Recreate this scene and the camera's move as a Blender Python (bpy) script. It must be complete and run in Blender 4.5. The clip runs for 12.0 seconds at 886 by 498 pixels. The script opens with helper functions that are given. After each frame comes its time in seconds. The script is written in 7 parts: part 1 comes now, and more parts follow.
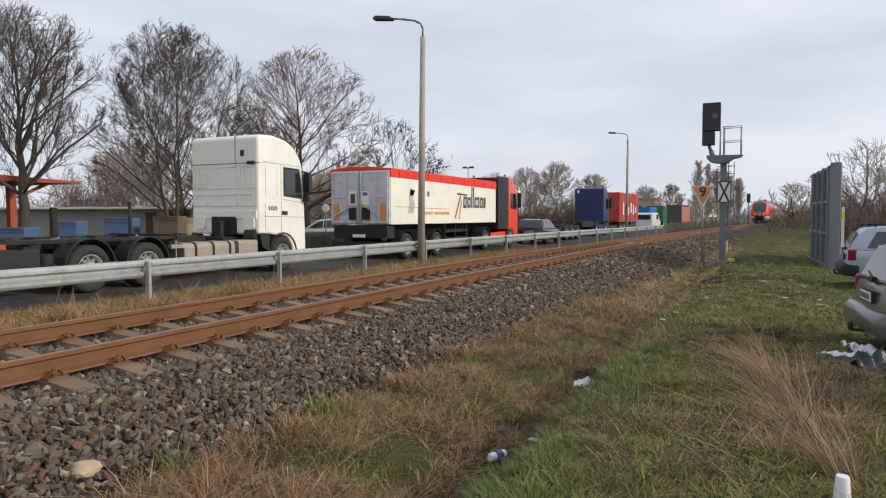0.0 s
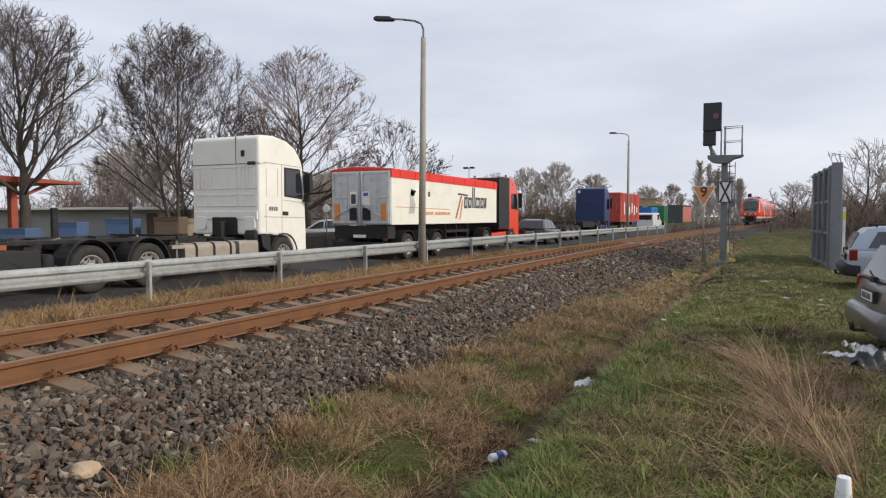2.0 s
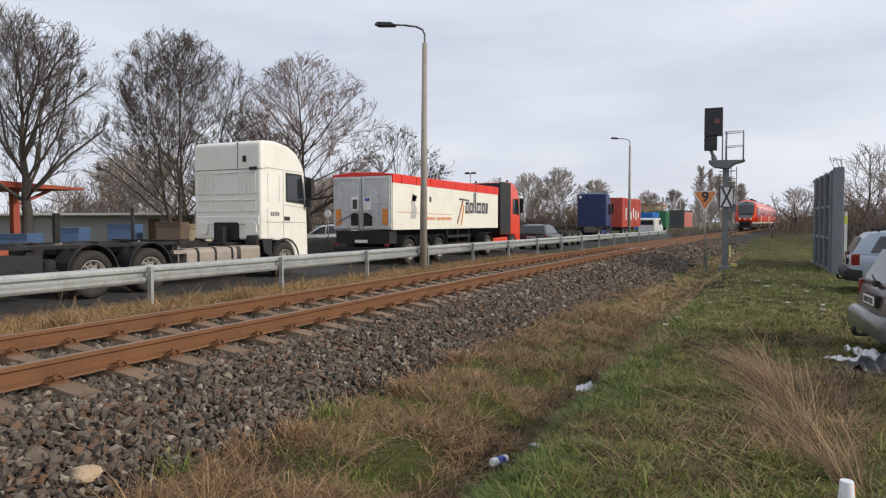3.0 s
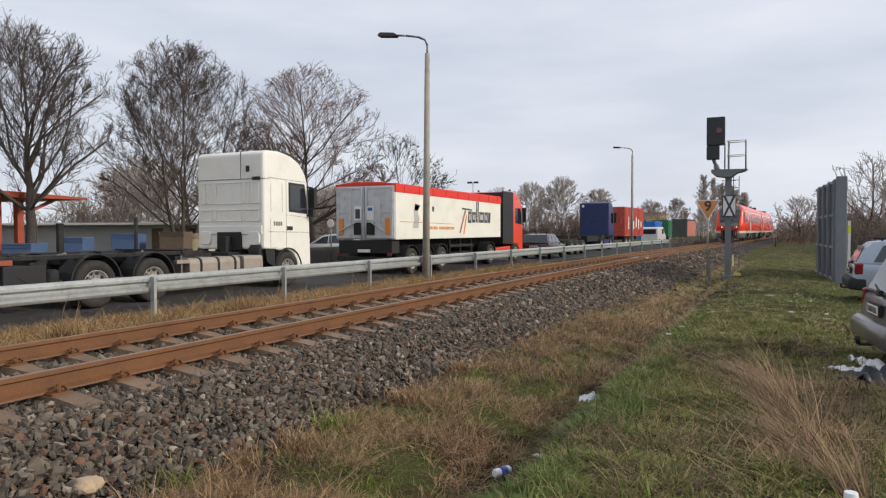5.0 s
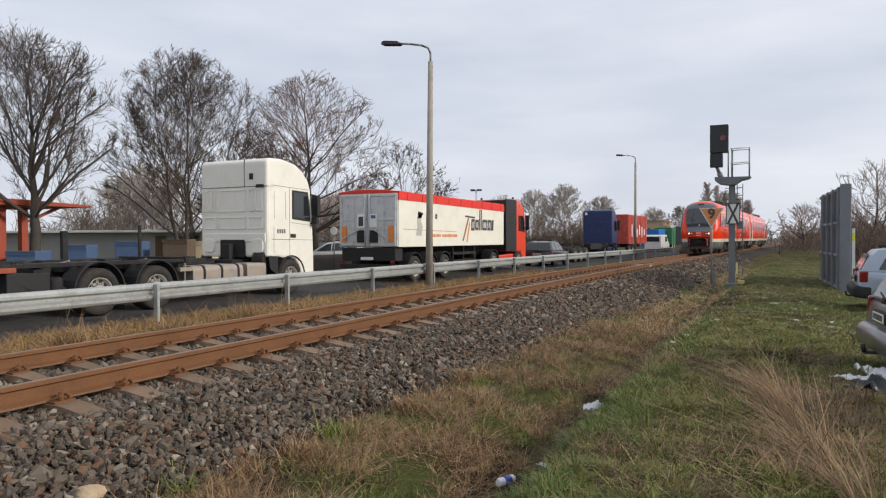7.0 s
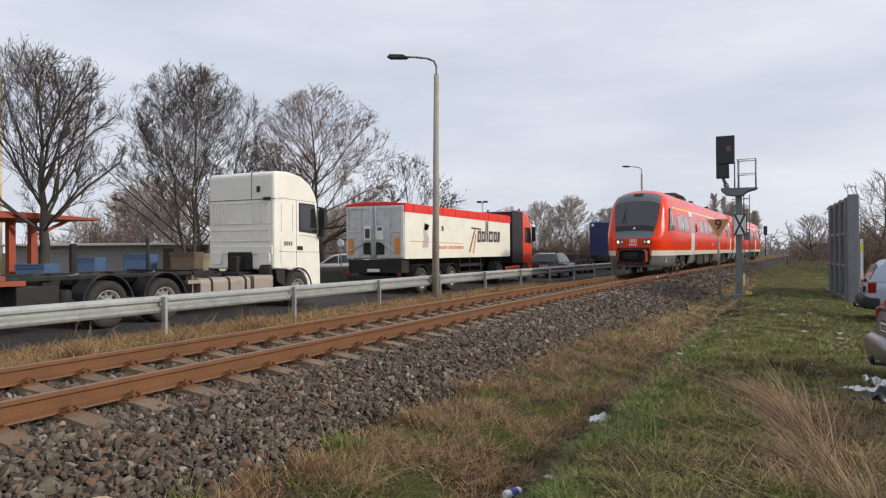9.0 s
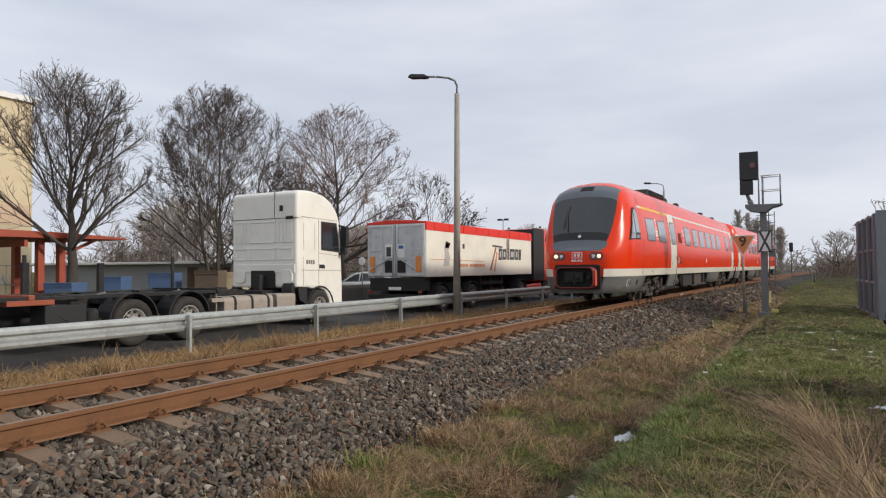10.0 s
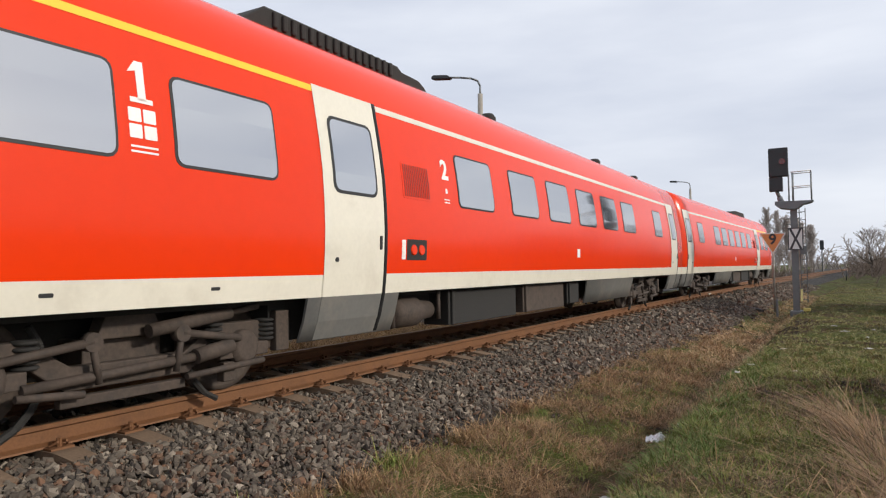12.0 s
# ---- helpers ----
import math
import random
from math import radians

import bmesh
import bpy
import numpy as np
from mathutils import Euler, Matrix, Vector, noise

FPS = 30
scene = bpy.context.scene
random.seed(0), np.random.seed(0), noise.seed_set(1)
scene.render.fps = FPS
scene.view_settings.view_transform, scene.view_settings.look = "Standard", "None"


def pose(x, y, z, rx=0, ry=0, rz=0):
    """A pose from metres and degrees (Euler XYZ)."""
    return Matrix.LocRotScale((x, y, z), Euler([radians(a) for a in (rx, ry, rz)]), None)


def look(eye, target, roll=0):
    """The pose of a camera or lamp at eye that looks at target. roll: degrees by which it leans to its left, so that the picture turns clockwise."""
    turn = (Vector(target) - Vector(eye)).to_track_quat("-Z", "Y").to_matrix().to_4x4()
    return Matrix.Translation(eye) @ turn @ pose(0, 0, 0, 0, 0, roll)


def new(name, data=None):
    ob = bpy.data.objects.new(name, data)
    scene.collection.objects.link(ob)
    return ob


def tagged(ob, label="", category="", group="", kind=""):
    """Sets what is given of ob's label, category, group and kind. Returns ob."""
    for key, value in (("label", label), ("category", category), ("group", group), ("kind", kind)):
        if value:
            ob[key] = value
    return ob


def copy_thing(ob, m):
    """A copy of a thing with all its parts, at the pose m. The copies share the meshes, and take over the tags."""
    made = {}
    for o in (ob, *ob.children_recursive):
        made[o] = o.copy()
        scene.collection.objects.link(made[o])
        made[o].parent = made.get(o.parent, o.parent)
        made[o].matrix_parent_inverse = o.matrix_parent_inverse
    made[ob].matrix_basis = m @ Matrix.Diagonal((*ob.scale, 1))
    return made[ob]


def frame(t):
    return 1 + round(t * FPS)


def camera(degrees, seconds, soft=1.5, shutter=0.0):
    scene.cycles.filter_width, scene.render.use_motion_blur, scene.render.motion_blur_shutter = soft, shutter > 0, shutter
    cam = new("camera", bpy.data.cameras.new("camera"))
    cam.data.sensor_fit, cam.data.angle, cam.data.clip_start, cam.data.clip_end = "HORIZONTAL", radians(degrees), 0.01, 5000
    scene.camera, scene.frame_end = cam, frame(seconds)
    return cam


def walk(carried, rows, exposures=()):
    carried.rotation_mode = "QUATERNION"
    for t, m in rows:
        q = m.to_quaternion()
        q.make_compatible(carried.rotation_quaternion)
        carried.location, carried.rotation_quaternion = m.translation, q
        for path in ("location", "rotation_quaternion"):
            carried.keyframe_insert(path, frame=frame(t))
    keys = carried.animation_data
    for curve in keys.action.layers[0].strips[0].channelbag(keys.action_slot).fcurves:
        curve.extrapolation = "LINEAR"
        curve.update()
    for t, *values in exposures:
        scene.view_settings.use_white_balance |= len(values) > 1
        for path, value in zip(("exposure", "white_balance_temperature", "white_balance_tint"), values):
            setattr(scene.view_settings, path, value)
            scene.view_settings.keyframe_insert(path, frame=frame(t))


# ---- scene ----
# ---- camera and its way ----
cam = camera(66.32, 12.0, 1.2)
# seconds, yaw, pitch, roll, and the small sway of the arms in x, y, z
SWAY = (
    (0.0, 25.050, -2.760, 0.000, -0.000, -0.000, 0.000),
    (0.5, 25.058, -2.764, -0.029, -0.001, 0.003, -0.001),
    (1.0, 25.062, -2.753, -0.011, 0.003, 0.004, -0.001),
    (1.5, 25.063, -2.751, -0.008, 0.002, 0.006, -0.002),
    (2.0, 25.131, -2.734, -0.041, 0.002, 0.012, -0.000),
    (2.5, 25.190, -2.523, -0.050, 0.002, 0.011, -0.007),
    (3.0, 25.254, -2.274, -0.084, 0.004, 0.011, -0.012),
    (5.0, 25.485, -1.499, -0.147, 0.011, 0.005, -0.003),
    (5.5, 25.537, -1.332, -0.140, 0.008, 0.010, -0.005),
    (6.0, 25.617, -1.173, -0.178, 0.013, 0.009, -0.001),
    (6.5, 25.668, -1.009, -0.147, 0.004, 0.013, -0.002),
    (7.0, 25.739, -0.853, -0.136, 0.001, 0.015, -0.003),
    (9.0, 26.287, 0.137, -0.301, 0.022, -0.012, 0.002),
    (9.5, 26.977, 0.870, -0.384, 0.029, -0.048, 0.003),
    (10.0, 28.027, 1.656, -0.468, 0.015, -0.032, 0.006),
    (10.5, 28.875, 1.968, -0.590, 0.005, -0.038, -0.000),
    (11.0, 29.450, 1.934, -0.769, -0.001, -0.048, -0.009),
    (11.5, 29.944, 1.935, -0.918, -0.028, -0.013, -0.019),
    (12.0, 30.029, 1.811, -0.967, -0.026, -0.025, -0.014),
)
walk(cam, [(t, pose(x, y, 1.13 + z, 90 + p, 0, w) @ pose(0, 0, 0, 0, 0, r)) for t, w, p, r, x, y, z in SWAY],
     exposures=((0, -0.05), (5, -0.08), (9, -0.09), (10.5, -0.14), (11.3, -0.13), (12, -0.01)))

# ---- sky and sun ----
SUN_EL, SUN_AZ = radians(25), radians(82)      # azimuth clockwise from +y
world = bpy.data.worlds.new("sky")
scene.world = world
world.use_nodes = True
wn, wl = world.node_tree.nodes, world.node_tree.links
wn.clear()
w_out, w_bg = wn.new("ShaderNodeOutputWorld"), wn.new("ShaderNodeBackground")
sky = wn.new("ShaderNodeTexSky")
sky.sky_type, sky.sun_disc, sky.sun_elevation, sky.sun_rotation = "NISHITA", False, SUN_EL, SUN_AZ
sky.air_density, sky.dust_density = 1.0, 3.0
w_scale = wn.new("ShaderNodeMix")
w_scale.data_type, w_scale.blend_type = "RGBA", "MULTIPLY"
w_scale.inputs[0].default_value = 1.0
w_scale.inputs[7].default_value = (0.10, 0.10, 0.10, 1)
w_co, w_map = wn.new("ShaderNodeTexCoord"), wn.new("ShaderNodeMapping")
w_map.inputs["Scale"].default_value = (1.6, 1.6, 7.0)
w_map.inputs["Rotation"].default_value = (0.1, 0.06, 0.4)
w_noise = wn.new("ShaderNodeTexNoise")
w_noise.inputs["Scale"].default_value, w_noise.inputs["Detail"].default_value = 1.3, 5.0
w_ramp = wn.new("ShaderNodeValToRGB")
w_ramp.color_ramp.elements[0].position, w_ramp.color_ramp.elements[0].color = 0.32, (0.56, 0.60, 0.70, 1)
w_ramp.color_ramp.elements[1].position, w_ramp.color_ramp.elements[1].color = 0.68, (0.76, 0.79, 0.86, 1)
w_mix = wn.new("ShaderNodeMix")
w_mix.data_type = "RGBA"
w_mix.inputs[0].default_value = 0.88
wl.new(sky.outputs[0], w_scale.inputs[6])
wl.new(w_co.outputs["Generated"], w_map.inputs[0])
wl.new(w_map.outputs[0], w_noise.inputs["Vector"])
wl.new(w_noise.outputs[0], w_ramp.inputs[0])
wl.new(w_scale.outputs[2], w_mix.inputs[6])
wl.new(w_ramp.outputs[0], w_mix.inputs[7])
wl.new(w_mix.outputs[2], w_bg.inputs[0])
w_bg.inputs[1].default_value = 1.22
wl.new(w_bg.outputs[0], w_out.inputs[0])
sun = new("sun", bpy.data.lights.new("sun", "SUN"))
sun.data.energy, sun.data.angle, sun.data.color = 2.8, radians(5), (1.0, 0.93, 0.82)
sun.matrix_world = look((math.sin(SUN_AZ) * 50, math.cos(SUN_AZ) * 50, 50 * math.tan(SUN_EL)), (0, 0, 0))


# ---- materials ----
MATS = {}


def mat(name, col, rough=0.6, metal=0.0, vary=0.12, scale=3.0, grain=40.0, bump=0.15, dist=0.01, stain=None, stain_amt=0.35, coat=0.0, spread=0.0, spec=0.5, emit=0.0):
    """A surface with broad mottling, fine grain, optional stains of another colour and a spread of tone from object to object."""
    if name in MATS:
        return MATS[name]
    m = bpy.data.materials.new(name)
    m.use_nodes = True
    n, l = m.node_tree.nodes, m.node_tree.links
    b = n["Principled BSDF"]
    b.inputs["Metallic"].default_value, b.inputs["Coat Weight"].default_value = metal, coat
    b.inputs["Specular IOR Level"].default_value = spec
    co = n.new("ShaderNodeTexCoord")
    big, fine = n.new("ShaderNodeTexNoise"), n.new("ShaderNodeTexNoise")
    big.inputs["Scale"].default_value, big.inputs["Detail"].default_value = scale, 4
    fine.inputs["Scale"].default_value, fine.inputs["Detail"].default_value = grain, 3
    for t in (big, fine):
        l.new(co.outputs["Object"], t.inputs["Vector"])
    add = n.new("ShaderNodeMath")
    add.operation = "ADD"
    l.new(big.outputs[0], add.inputs[0])
    l.new(fine.outputs[0], add.inputs[1])
    rng = n.new("ShaderNodeMapRange")
    rng.inputs[1].default_value, rng.inputs[2].default_value = 0.6, 1.4
    rng.inputs[3].default_value, rng.inputs[4].default_value = 1 - vary, 1 + vary
    l.new(add.outputs[0], rng.inputs[0])
    val = rng.outputs[0]
    if spread:
        oi, r2, mu = n.new("ShaderNodeObjectInfo"), n.new("ShaderNodeMapRange"), n.new("ShaderNodeMath")
        r2.inputs[3].default_value, r2.inputs[4].default_value = 1 - spread, 1 + spread
        mu.operation = "MULTIPLY"
        l.new(oi.outputs["Random"], r2.inputs[0])
        l.new(r2.outputs[0], mu.inputs[0])
        l.new(val, mu.inputs[1])
        val = mu.outputs[0]
    hsv = n.new("ShaderNodeHueSaturation")
    hsv.inputs["Color"].default_value = (*col, 1)
    l.new(val, hsv.inputs["Value"])
    out = hsv.outputs[0]
    if stain:
        sn, sr, mx = n.new("ShaderNodeTexNoise"), n.new("ShaderNodeValToRGB"), n.new("ShaderNodeMix")
        sn.inputs["Scale"].default_value, sn.inputs["Detail"].default_value, sn.inputs["Roughness"].default_value = scale * 1.7, 6, 0.65
        l.new(co.outputs["Object"], sn.inputs["Vector"])
        sr.color_ramp.elements[0].position, sr.color_ramp.elements[1].position = 0.5, 0.72
        sr.color_ramp.elements[0].color, sr.color_ramp.elements[1].color = (0, 0, 0, 1), (stain_amt, stain_amt, stain_amt, 1)
        l.new(sn.outputs[0], sr.inputs[0])
        mx.data_type = "RGBA"
        l.new(sr.outputs[0], mx.inputs[0])
        l.new(out, mx.inputs[6])
        mx.inputs[7].default_value = (*stain, 1)
        out = mx.outputs[2]
    l.new(out, b.inputs["Base Color"])
    rr = n.new("ShaderNodeMapRange")
    rr.inputs[3].default_value, rr.inputs[4].default_value = max(0.02, rough - 0.08), min(1, rough + 0.08)
    l.new(big.outputs[0], rr.inputs[0])
    l.new(rr.outputs[0], b.inputs["Roughness"])
    if bump:
        bp = n.new("ShaderNodeBump")
        bp.inputs["Strength"].default_value, bp.inputs["Distance"].default_value = bump, dist
        l.new(fine.outputs[0], bp.inputs["Height"])
        l.new(bp.outputs[0], b.inputs["Normal"])
    if emit:
        b.inputs["Emission Color"].default_value, b.inputs["Emission Strength"].default_value = (*col, 1), emit
    MATS[name] = m
    return m


def island(name, cols, rough=0.8, bump=0.2):
    """Loose pieces joined into one mesh: each takes one of the colours at random."""
    if name in MATS:
        return MATS[name]
    m = bpy.data.materials.new(name)
    m.use_nodes = True
    n, l = m.node_tree.nodes, m.node_tree.links
    b, g, r = n["Principled BSDF"], n.new("ShaderNodeNewGeometry"), n.new("ShaderNodeValToRGB")
    r.color_ramp.interpolation = "LINEAR"
    e = r.color_ramp.elements
    while len(e) < len(cols):
        e.new(0.5)
    for i, c in enumerate(cols):
        e[i].position, e[i].color = i / (len(cols) - 1), (*c, 1)
    l.new(g.outputs["Random Per Island"], r.inputs[0])
    co, t, hs, mr = n.new("ShaderNodeTexCoord"), n.new("ShaderNodeTexNoise"), n.new("ShaderNodeHueSaturation"), n.new("ShaderNodeMapRange")
    t.inputs["Scale"].default_value = 60
    l.new(co.outputs["Object"], t.inputs["Vector"])
    mr.inputs[3].default_value, mr.inputs[4].default_value = 0.75, 1.25
    l.new(t.outputs[0], mr.inputs[0])
    l.new(mr.outputs[0], hs.inputs["Value"])
    l.new(r.outputs[0], hs.inputs["Color"])
    l.new(hs.outputs[0], b.inputs["Base Color"])
    b.inputs["Roughness"].default_value = rough
    if bump:
        bp = n.new("ShaderNodeBump")
        bp.inputs["Strength"].default_value, bp.inputs["Distance"].default_value = bump, 0.004
        l.new(t.outputs[0], bp.inputs["Height"])
        l.new(bp.outputs[0], b.inputs["Normal"])
    MATS[name] = m
    return m


# ---- building helpers ----
def bmnew():
    return bmesh.new()


def box(bm, x0, x1, y0, y1, z0, z1, m=0):
    v = [bm.verts.new((x, y, z)) for z in (z0, z1) for y in (y0, y1) for x in (x0, x1)]
    for q in ((0, 2, 3, 1), (4, 5, 7, 6), (0, 1, 5, 4), (2, 6, 7, 3), (0, 4, 6, 2), (1, 3, 7, 5)):
        bm.faces.new([v[i] for i in q]).material_index = m
    return v


def tube(bm, a, b, ra, rb=None, n=10, caps=True, m=0):
    rb = ra if rb is None else rb
    a, b = Vector(a), Vector(b)
    d = (b - a).normalized()
    u = d.orthogonal().normalized()
    w = d.cross(u)
    r0, r1 = [], []
    for i in range(n):
        c, s = math.cos(math.tau * i / n), math.sin(math.tau * i / n)
        r0.append(bm.verts.new(a + (u * c + w * s) * ra))
        r1.append(bm.verts.new(b + (u * c + w * s) * rb))
    for i in range(n):
        j = (i + 1) % n
        f = bm.faces.new((r0[i], r0[j], r1[j], r1[i]))
        f.material_index, f.smooth = m, n > 6
    if caps:
        bm.faces.new(r0[::-1]).material_index = m
        bm.faces.new(r1).material_index = m


def prism(bm, pts, axis, a, b, m=0):
    """Extrude a closed outline along an axis: pts are (y, z) for 'x', (x, z) for 'y', (x, y) for 'z'."""
    def at(p, k):
        return {"x": (k, p[0], p[1]), "y": (p[0], k, p[1]), "z": (p[0], p[1], k)}[axis]
    lo, hi = [bm.verts.new(at(p, a)) for p in pts], [bm.verts.new(at(p, b)) for p in pts]
    n = len(pts)
    for i in range(n):
        bm.faces.new((lo[i], lo[(i + 1) % n], hi[(i + 1) % n], hi[i])).material_index = m
    bm.faces.new(lo[::-1]).material_index = m
    bm.faces.new(hi).material_index = m


def lathe(bm, prof, axis="x", n=24, at=(0, 0, 0), m=0):
    """Turn (along, radius) pairs round an axis."""
    rings = []
    for k, r in prof:
        ring = []
        for i in range(n):
            c, s = r * math.cos(math.tau * i / n), r * math.sin(math.tau * i / n)
            p = {"x": (k, c, s), "y": (c, k, s), "z": (c, s, k)}[axis]
            ring.append(bm.verts.new((p[0] + at[0], p[1] + at[1], p[2] + at[2])))
        rings.append(ring)
    for a, b in zip(rings, rings[1:]):
        for i in range(n):
            f = bm.faces.new((a[i], a[(i + 1) % n], b[(i + 1) % n], b[i]))
            f.smooth, f.material_index = True, m
    bm.faces.new(rings[0][::-1]).material_index = m
    bm.faces.new(rings[-1]).material_index = m


def round_rect(w, h, r, n=4, cx=0.0, cz=0.0):
    p = []
    for sx, sz, a0 in ((1, 1, 0), (-1, 1, 90), (-1, -1, 180), (1, -1, 270)):
        for i in range(n + 1):
            a = radians(a0 + 90 * i / n)
            p.append((cx + sx * (w / 2 - r) + r * math.cos(a), cz + sz * (h / 2 - r) + r * math.sin(a)))
    return p


def finish(bm, name, mats, bevel=0.0, smooth=False):
    bmesh.ops.recalc_face_normals(bm, faces=bm.faces)
    if bevel:
        ed = [e for e in bm.edges if len(e.link_faces) == 2 and e.calc_face_angle(0) > 0.6]
        bmesh.ops.bevel(bm, geom=ed, offset=bevel, segments=2, affect="EDGES", clamp_overlap=True, profile=0.5)
    me = bpy.data.meshes.new(name)
    if smooth:
        for f in bm.faces:
            f.smooth = True
    bm.to_mesh(me)
    bm.free()
    for m in (mats if isinstance(mats, (list, tuple)) else [mats]):
        me.materials.append(m)
    return me


def part(name, bm, material, parent=None, label="", bevel=0.0, smooth=False, kind=""):
    ob = new(name, finish(bm, name, material, bevel, smooth))
    if parent:
        ob.parent = parent
    return tagged(ob, label, kind=kind)


def thing(name, label, category, m=None, group="", kind=""):
    ob = new(name)
    ob.empty_display_size = 0.2
    if m:
        ob.matrix_basis = m
    return tagged(ob, label, category, group, kind)


def soup(name, verts, faces, material, smooth=False):
    me = bpy.data.meshes.new(name)
    me.from_pydata(verts, [], faces)
    me.materials.append(material)
    if smooth:
        me.polygons.foreach_set("use_smooth", [True] * len(me.polygons))
    return new(name, me)


def bend(y):
    """How far the line, the road and its rail have swung to +x at y."""
    return 0.06 * 8 * math.log1p(math.exp((y - 28) / 8)) if y < 400 else 0.06 * (y - 28)


TRACK = -6.06

# ---- large structure ----
def turf():
    """Winter turf: moss green, straw and bare soil in patches of several sizes, all darkened as shade between the
    blades.
    """
    m = bpy.data.materials.new("winter turf")
    m.use_nodes = True
    n, l = m.node_tree.nodes, m.node_tree.links
    b, co = n["Principled BSDF"], n.new("ShaderNodeTexCoord")
    b.inputs["Roughness"].default_value, b.inputs["Specular IOR Level"].default_value = 0.95, 0.15

    def tex(scale, detail, rough):
        t = n.new("ShaderNodeTexNoise")
        t.inputs["Scale"].default_value, t.inputs["Detail"].default_value, t.inputs["Roughness"].default_value = scale, detail, rough
        l.new(co.outputs["Object"], t.inputs["Vector"])
        return t
    patchy, small, fine = tex(0.55, 6, 0.7), tex(3.5, 6, 0.7), tex(55, 3, 0.7)
    add = n.new("ShaderNodeMath")
    add.operation = "MULTIPLY_ADD"
    add.inputs[1].default_value = 0.55
    l.new(small.outputs[0], add.inputs[0])
    l.new(patchy.outputs[0], add.inputs[2])
    r = n.new("ShaderNodeValToRGB")
    e = r.color_ramp.elements
    for _ in range(3):
        e.new(0.5)
    for i, (p, c) in enumerate(((0.62, (0.024, 0.018, 0.012)), (0.70, (0.07, 0.046, 0.024)), (0.76, (0.075, 0.07, 0.025)), (0.84, (0.068, 0.086, 0.019)), (0.98, (0.10, 0.10, 0.035)))):
        e[i].position, e[i].color = p, (*c, 1)
    l.new(add.outputs[0], r.inputs[0])
    mr, hs = n.new("ShaderNodeMapRange"), n.new("ShaderNodeHueSaturation")
    mr.inputs[1].default_value, mr.inputs[2].default_value, mr.inputs[3].default_value, mr.inputs[4].default_value = 0.3, 0.7, 0.5, 1.5
    l.new(fine.outputs[0], mr.inputs[0])
    l.new(mr.outputs[0], hs.inputs["Value"])
    l.new(r.outputs[0], hs.inputs["Color"])
    l.new(hs.outputs[0], b.inputs["Base Color"])
    bp = n.new("ShaderNodeBump")
    bp.inputs["Strength"].default_value, bp.inputs["Distance"].default_value = 0.9, 0.04
    l.new(fine.outputs[0], bp.inputs["Height"])
    l.new(bp.outputs[0], b.inputs["Normal"])
    return m


M_grass = turf()
M_asph = mat("asphalt", (0.030, 0.028, 0.026), 0.9, vary=0.2, scale=0.6, grain=60, bump=0.3, dist=0.01, stain=(0.065, 0.058, 0.051), stain_amt=0.5)
# bed colour kept near black: it paints the shade in the gaps between stones
M_bed = mat("ballast bed", (0.022, 0.018, 0.015), 0.95, vary=0.5, scale=2, grain=28, bump=1.0, dist=0.05)
M_rust = mat("rail rust", (0.165, 0.072, 0.028), 0.72, metal=0.1, vary=0.25, scale=2.5, grain=60, bump=0.2, dist=0.004, stain=(0.095, 0.044, 0.022), stain_amt=0.6)
M_top = mat("worn rail head", (0.25, 0.17, 0.12), 0.55, metal=0.4, vary=0.2, scale=3, bump=0.05)
M_conc = mat("sleeper concrete", (0.19, 0.125, 0.078), 0.9, vary=0.25, scale=4, grain=50, bump=0.4, dist=0.006, stain=(0.11, 0.07, 0.045), stain_amt=0.7, spread=0.14)

PROFILE = ((60, -0.57), (6, -0.57), (1.9, -0.56), (1.0, -0.50), (0.2, -0.45), (-0.5, -0.45), (-0.95, -0.46), (-1.25, -0.49), (-1.46, -0.56), (-1.6, -0.72),
           (-1.78, -0.86), (-2.0, -0.87), (-2.2, -0.80), (-2.55, -0.71), (-3.0, -0.64), (-3.4, -0.60), (-3.6, -0.62), (-4.5, -0.66), (-8.0, -0.62), (-8.5, -0.55), (-9.5, -0.53),
           (-10.6, -0.56), (-11.1, -0.555), (-11.6, -0.56), (-18.4, -0.56), (-19.2, -0.47), (-22, -0.46), (-60, -0.46))


def ground_z(u):
    for (a, za), (b, zb) in zip(PROFILE, PROFILE[1:]):
        if u >= b:
            k = (a - u) / (a - b)
            k = min(max(k, 0), 1)
            return za + (zb - za) * k
    return PROFILE[-1][1]


def rough_z(x, y, u):
    """Height of the turf, with its bumps; smooth under the line and the road."""
    if -2.6 < u < -0.7:
        u += 0.10 * noise.noise((0.7, y * 0.8, 5)) + 0.06 * noise.noise((3.3, y * 2.6, 8))
    z = ground_z(u)
    if -3.2 < u < 40 or -10.9 < u < -8:
        k = 1 if u > -1.3 or u < -8 else 0.5
        z += k * (0.065 * noise.noise((x * 0.9, y * 0.6, 3)) + 0.065 * noise.noise((x * 2.6, y * 2.3, 9)) + 0.02 * noise.noise((x * 6.5, y * 6, 4)))
    return z


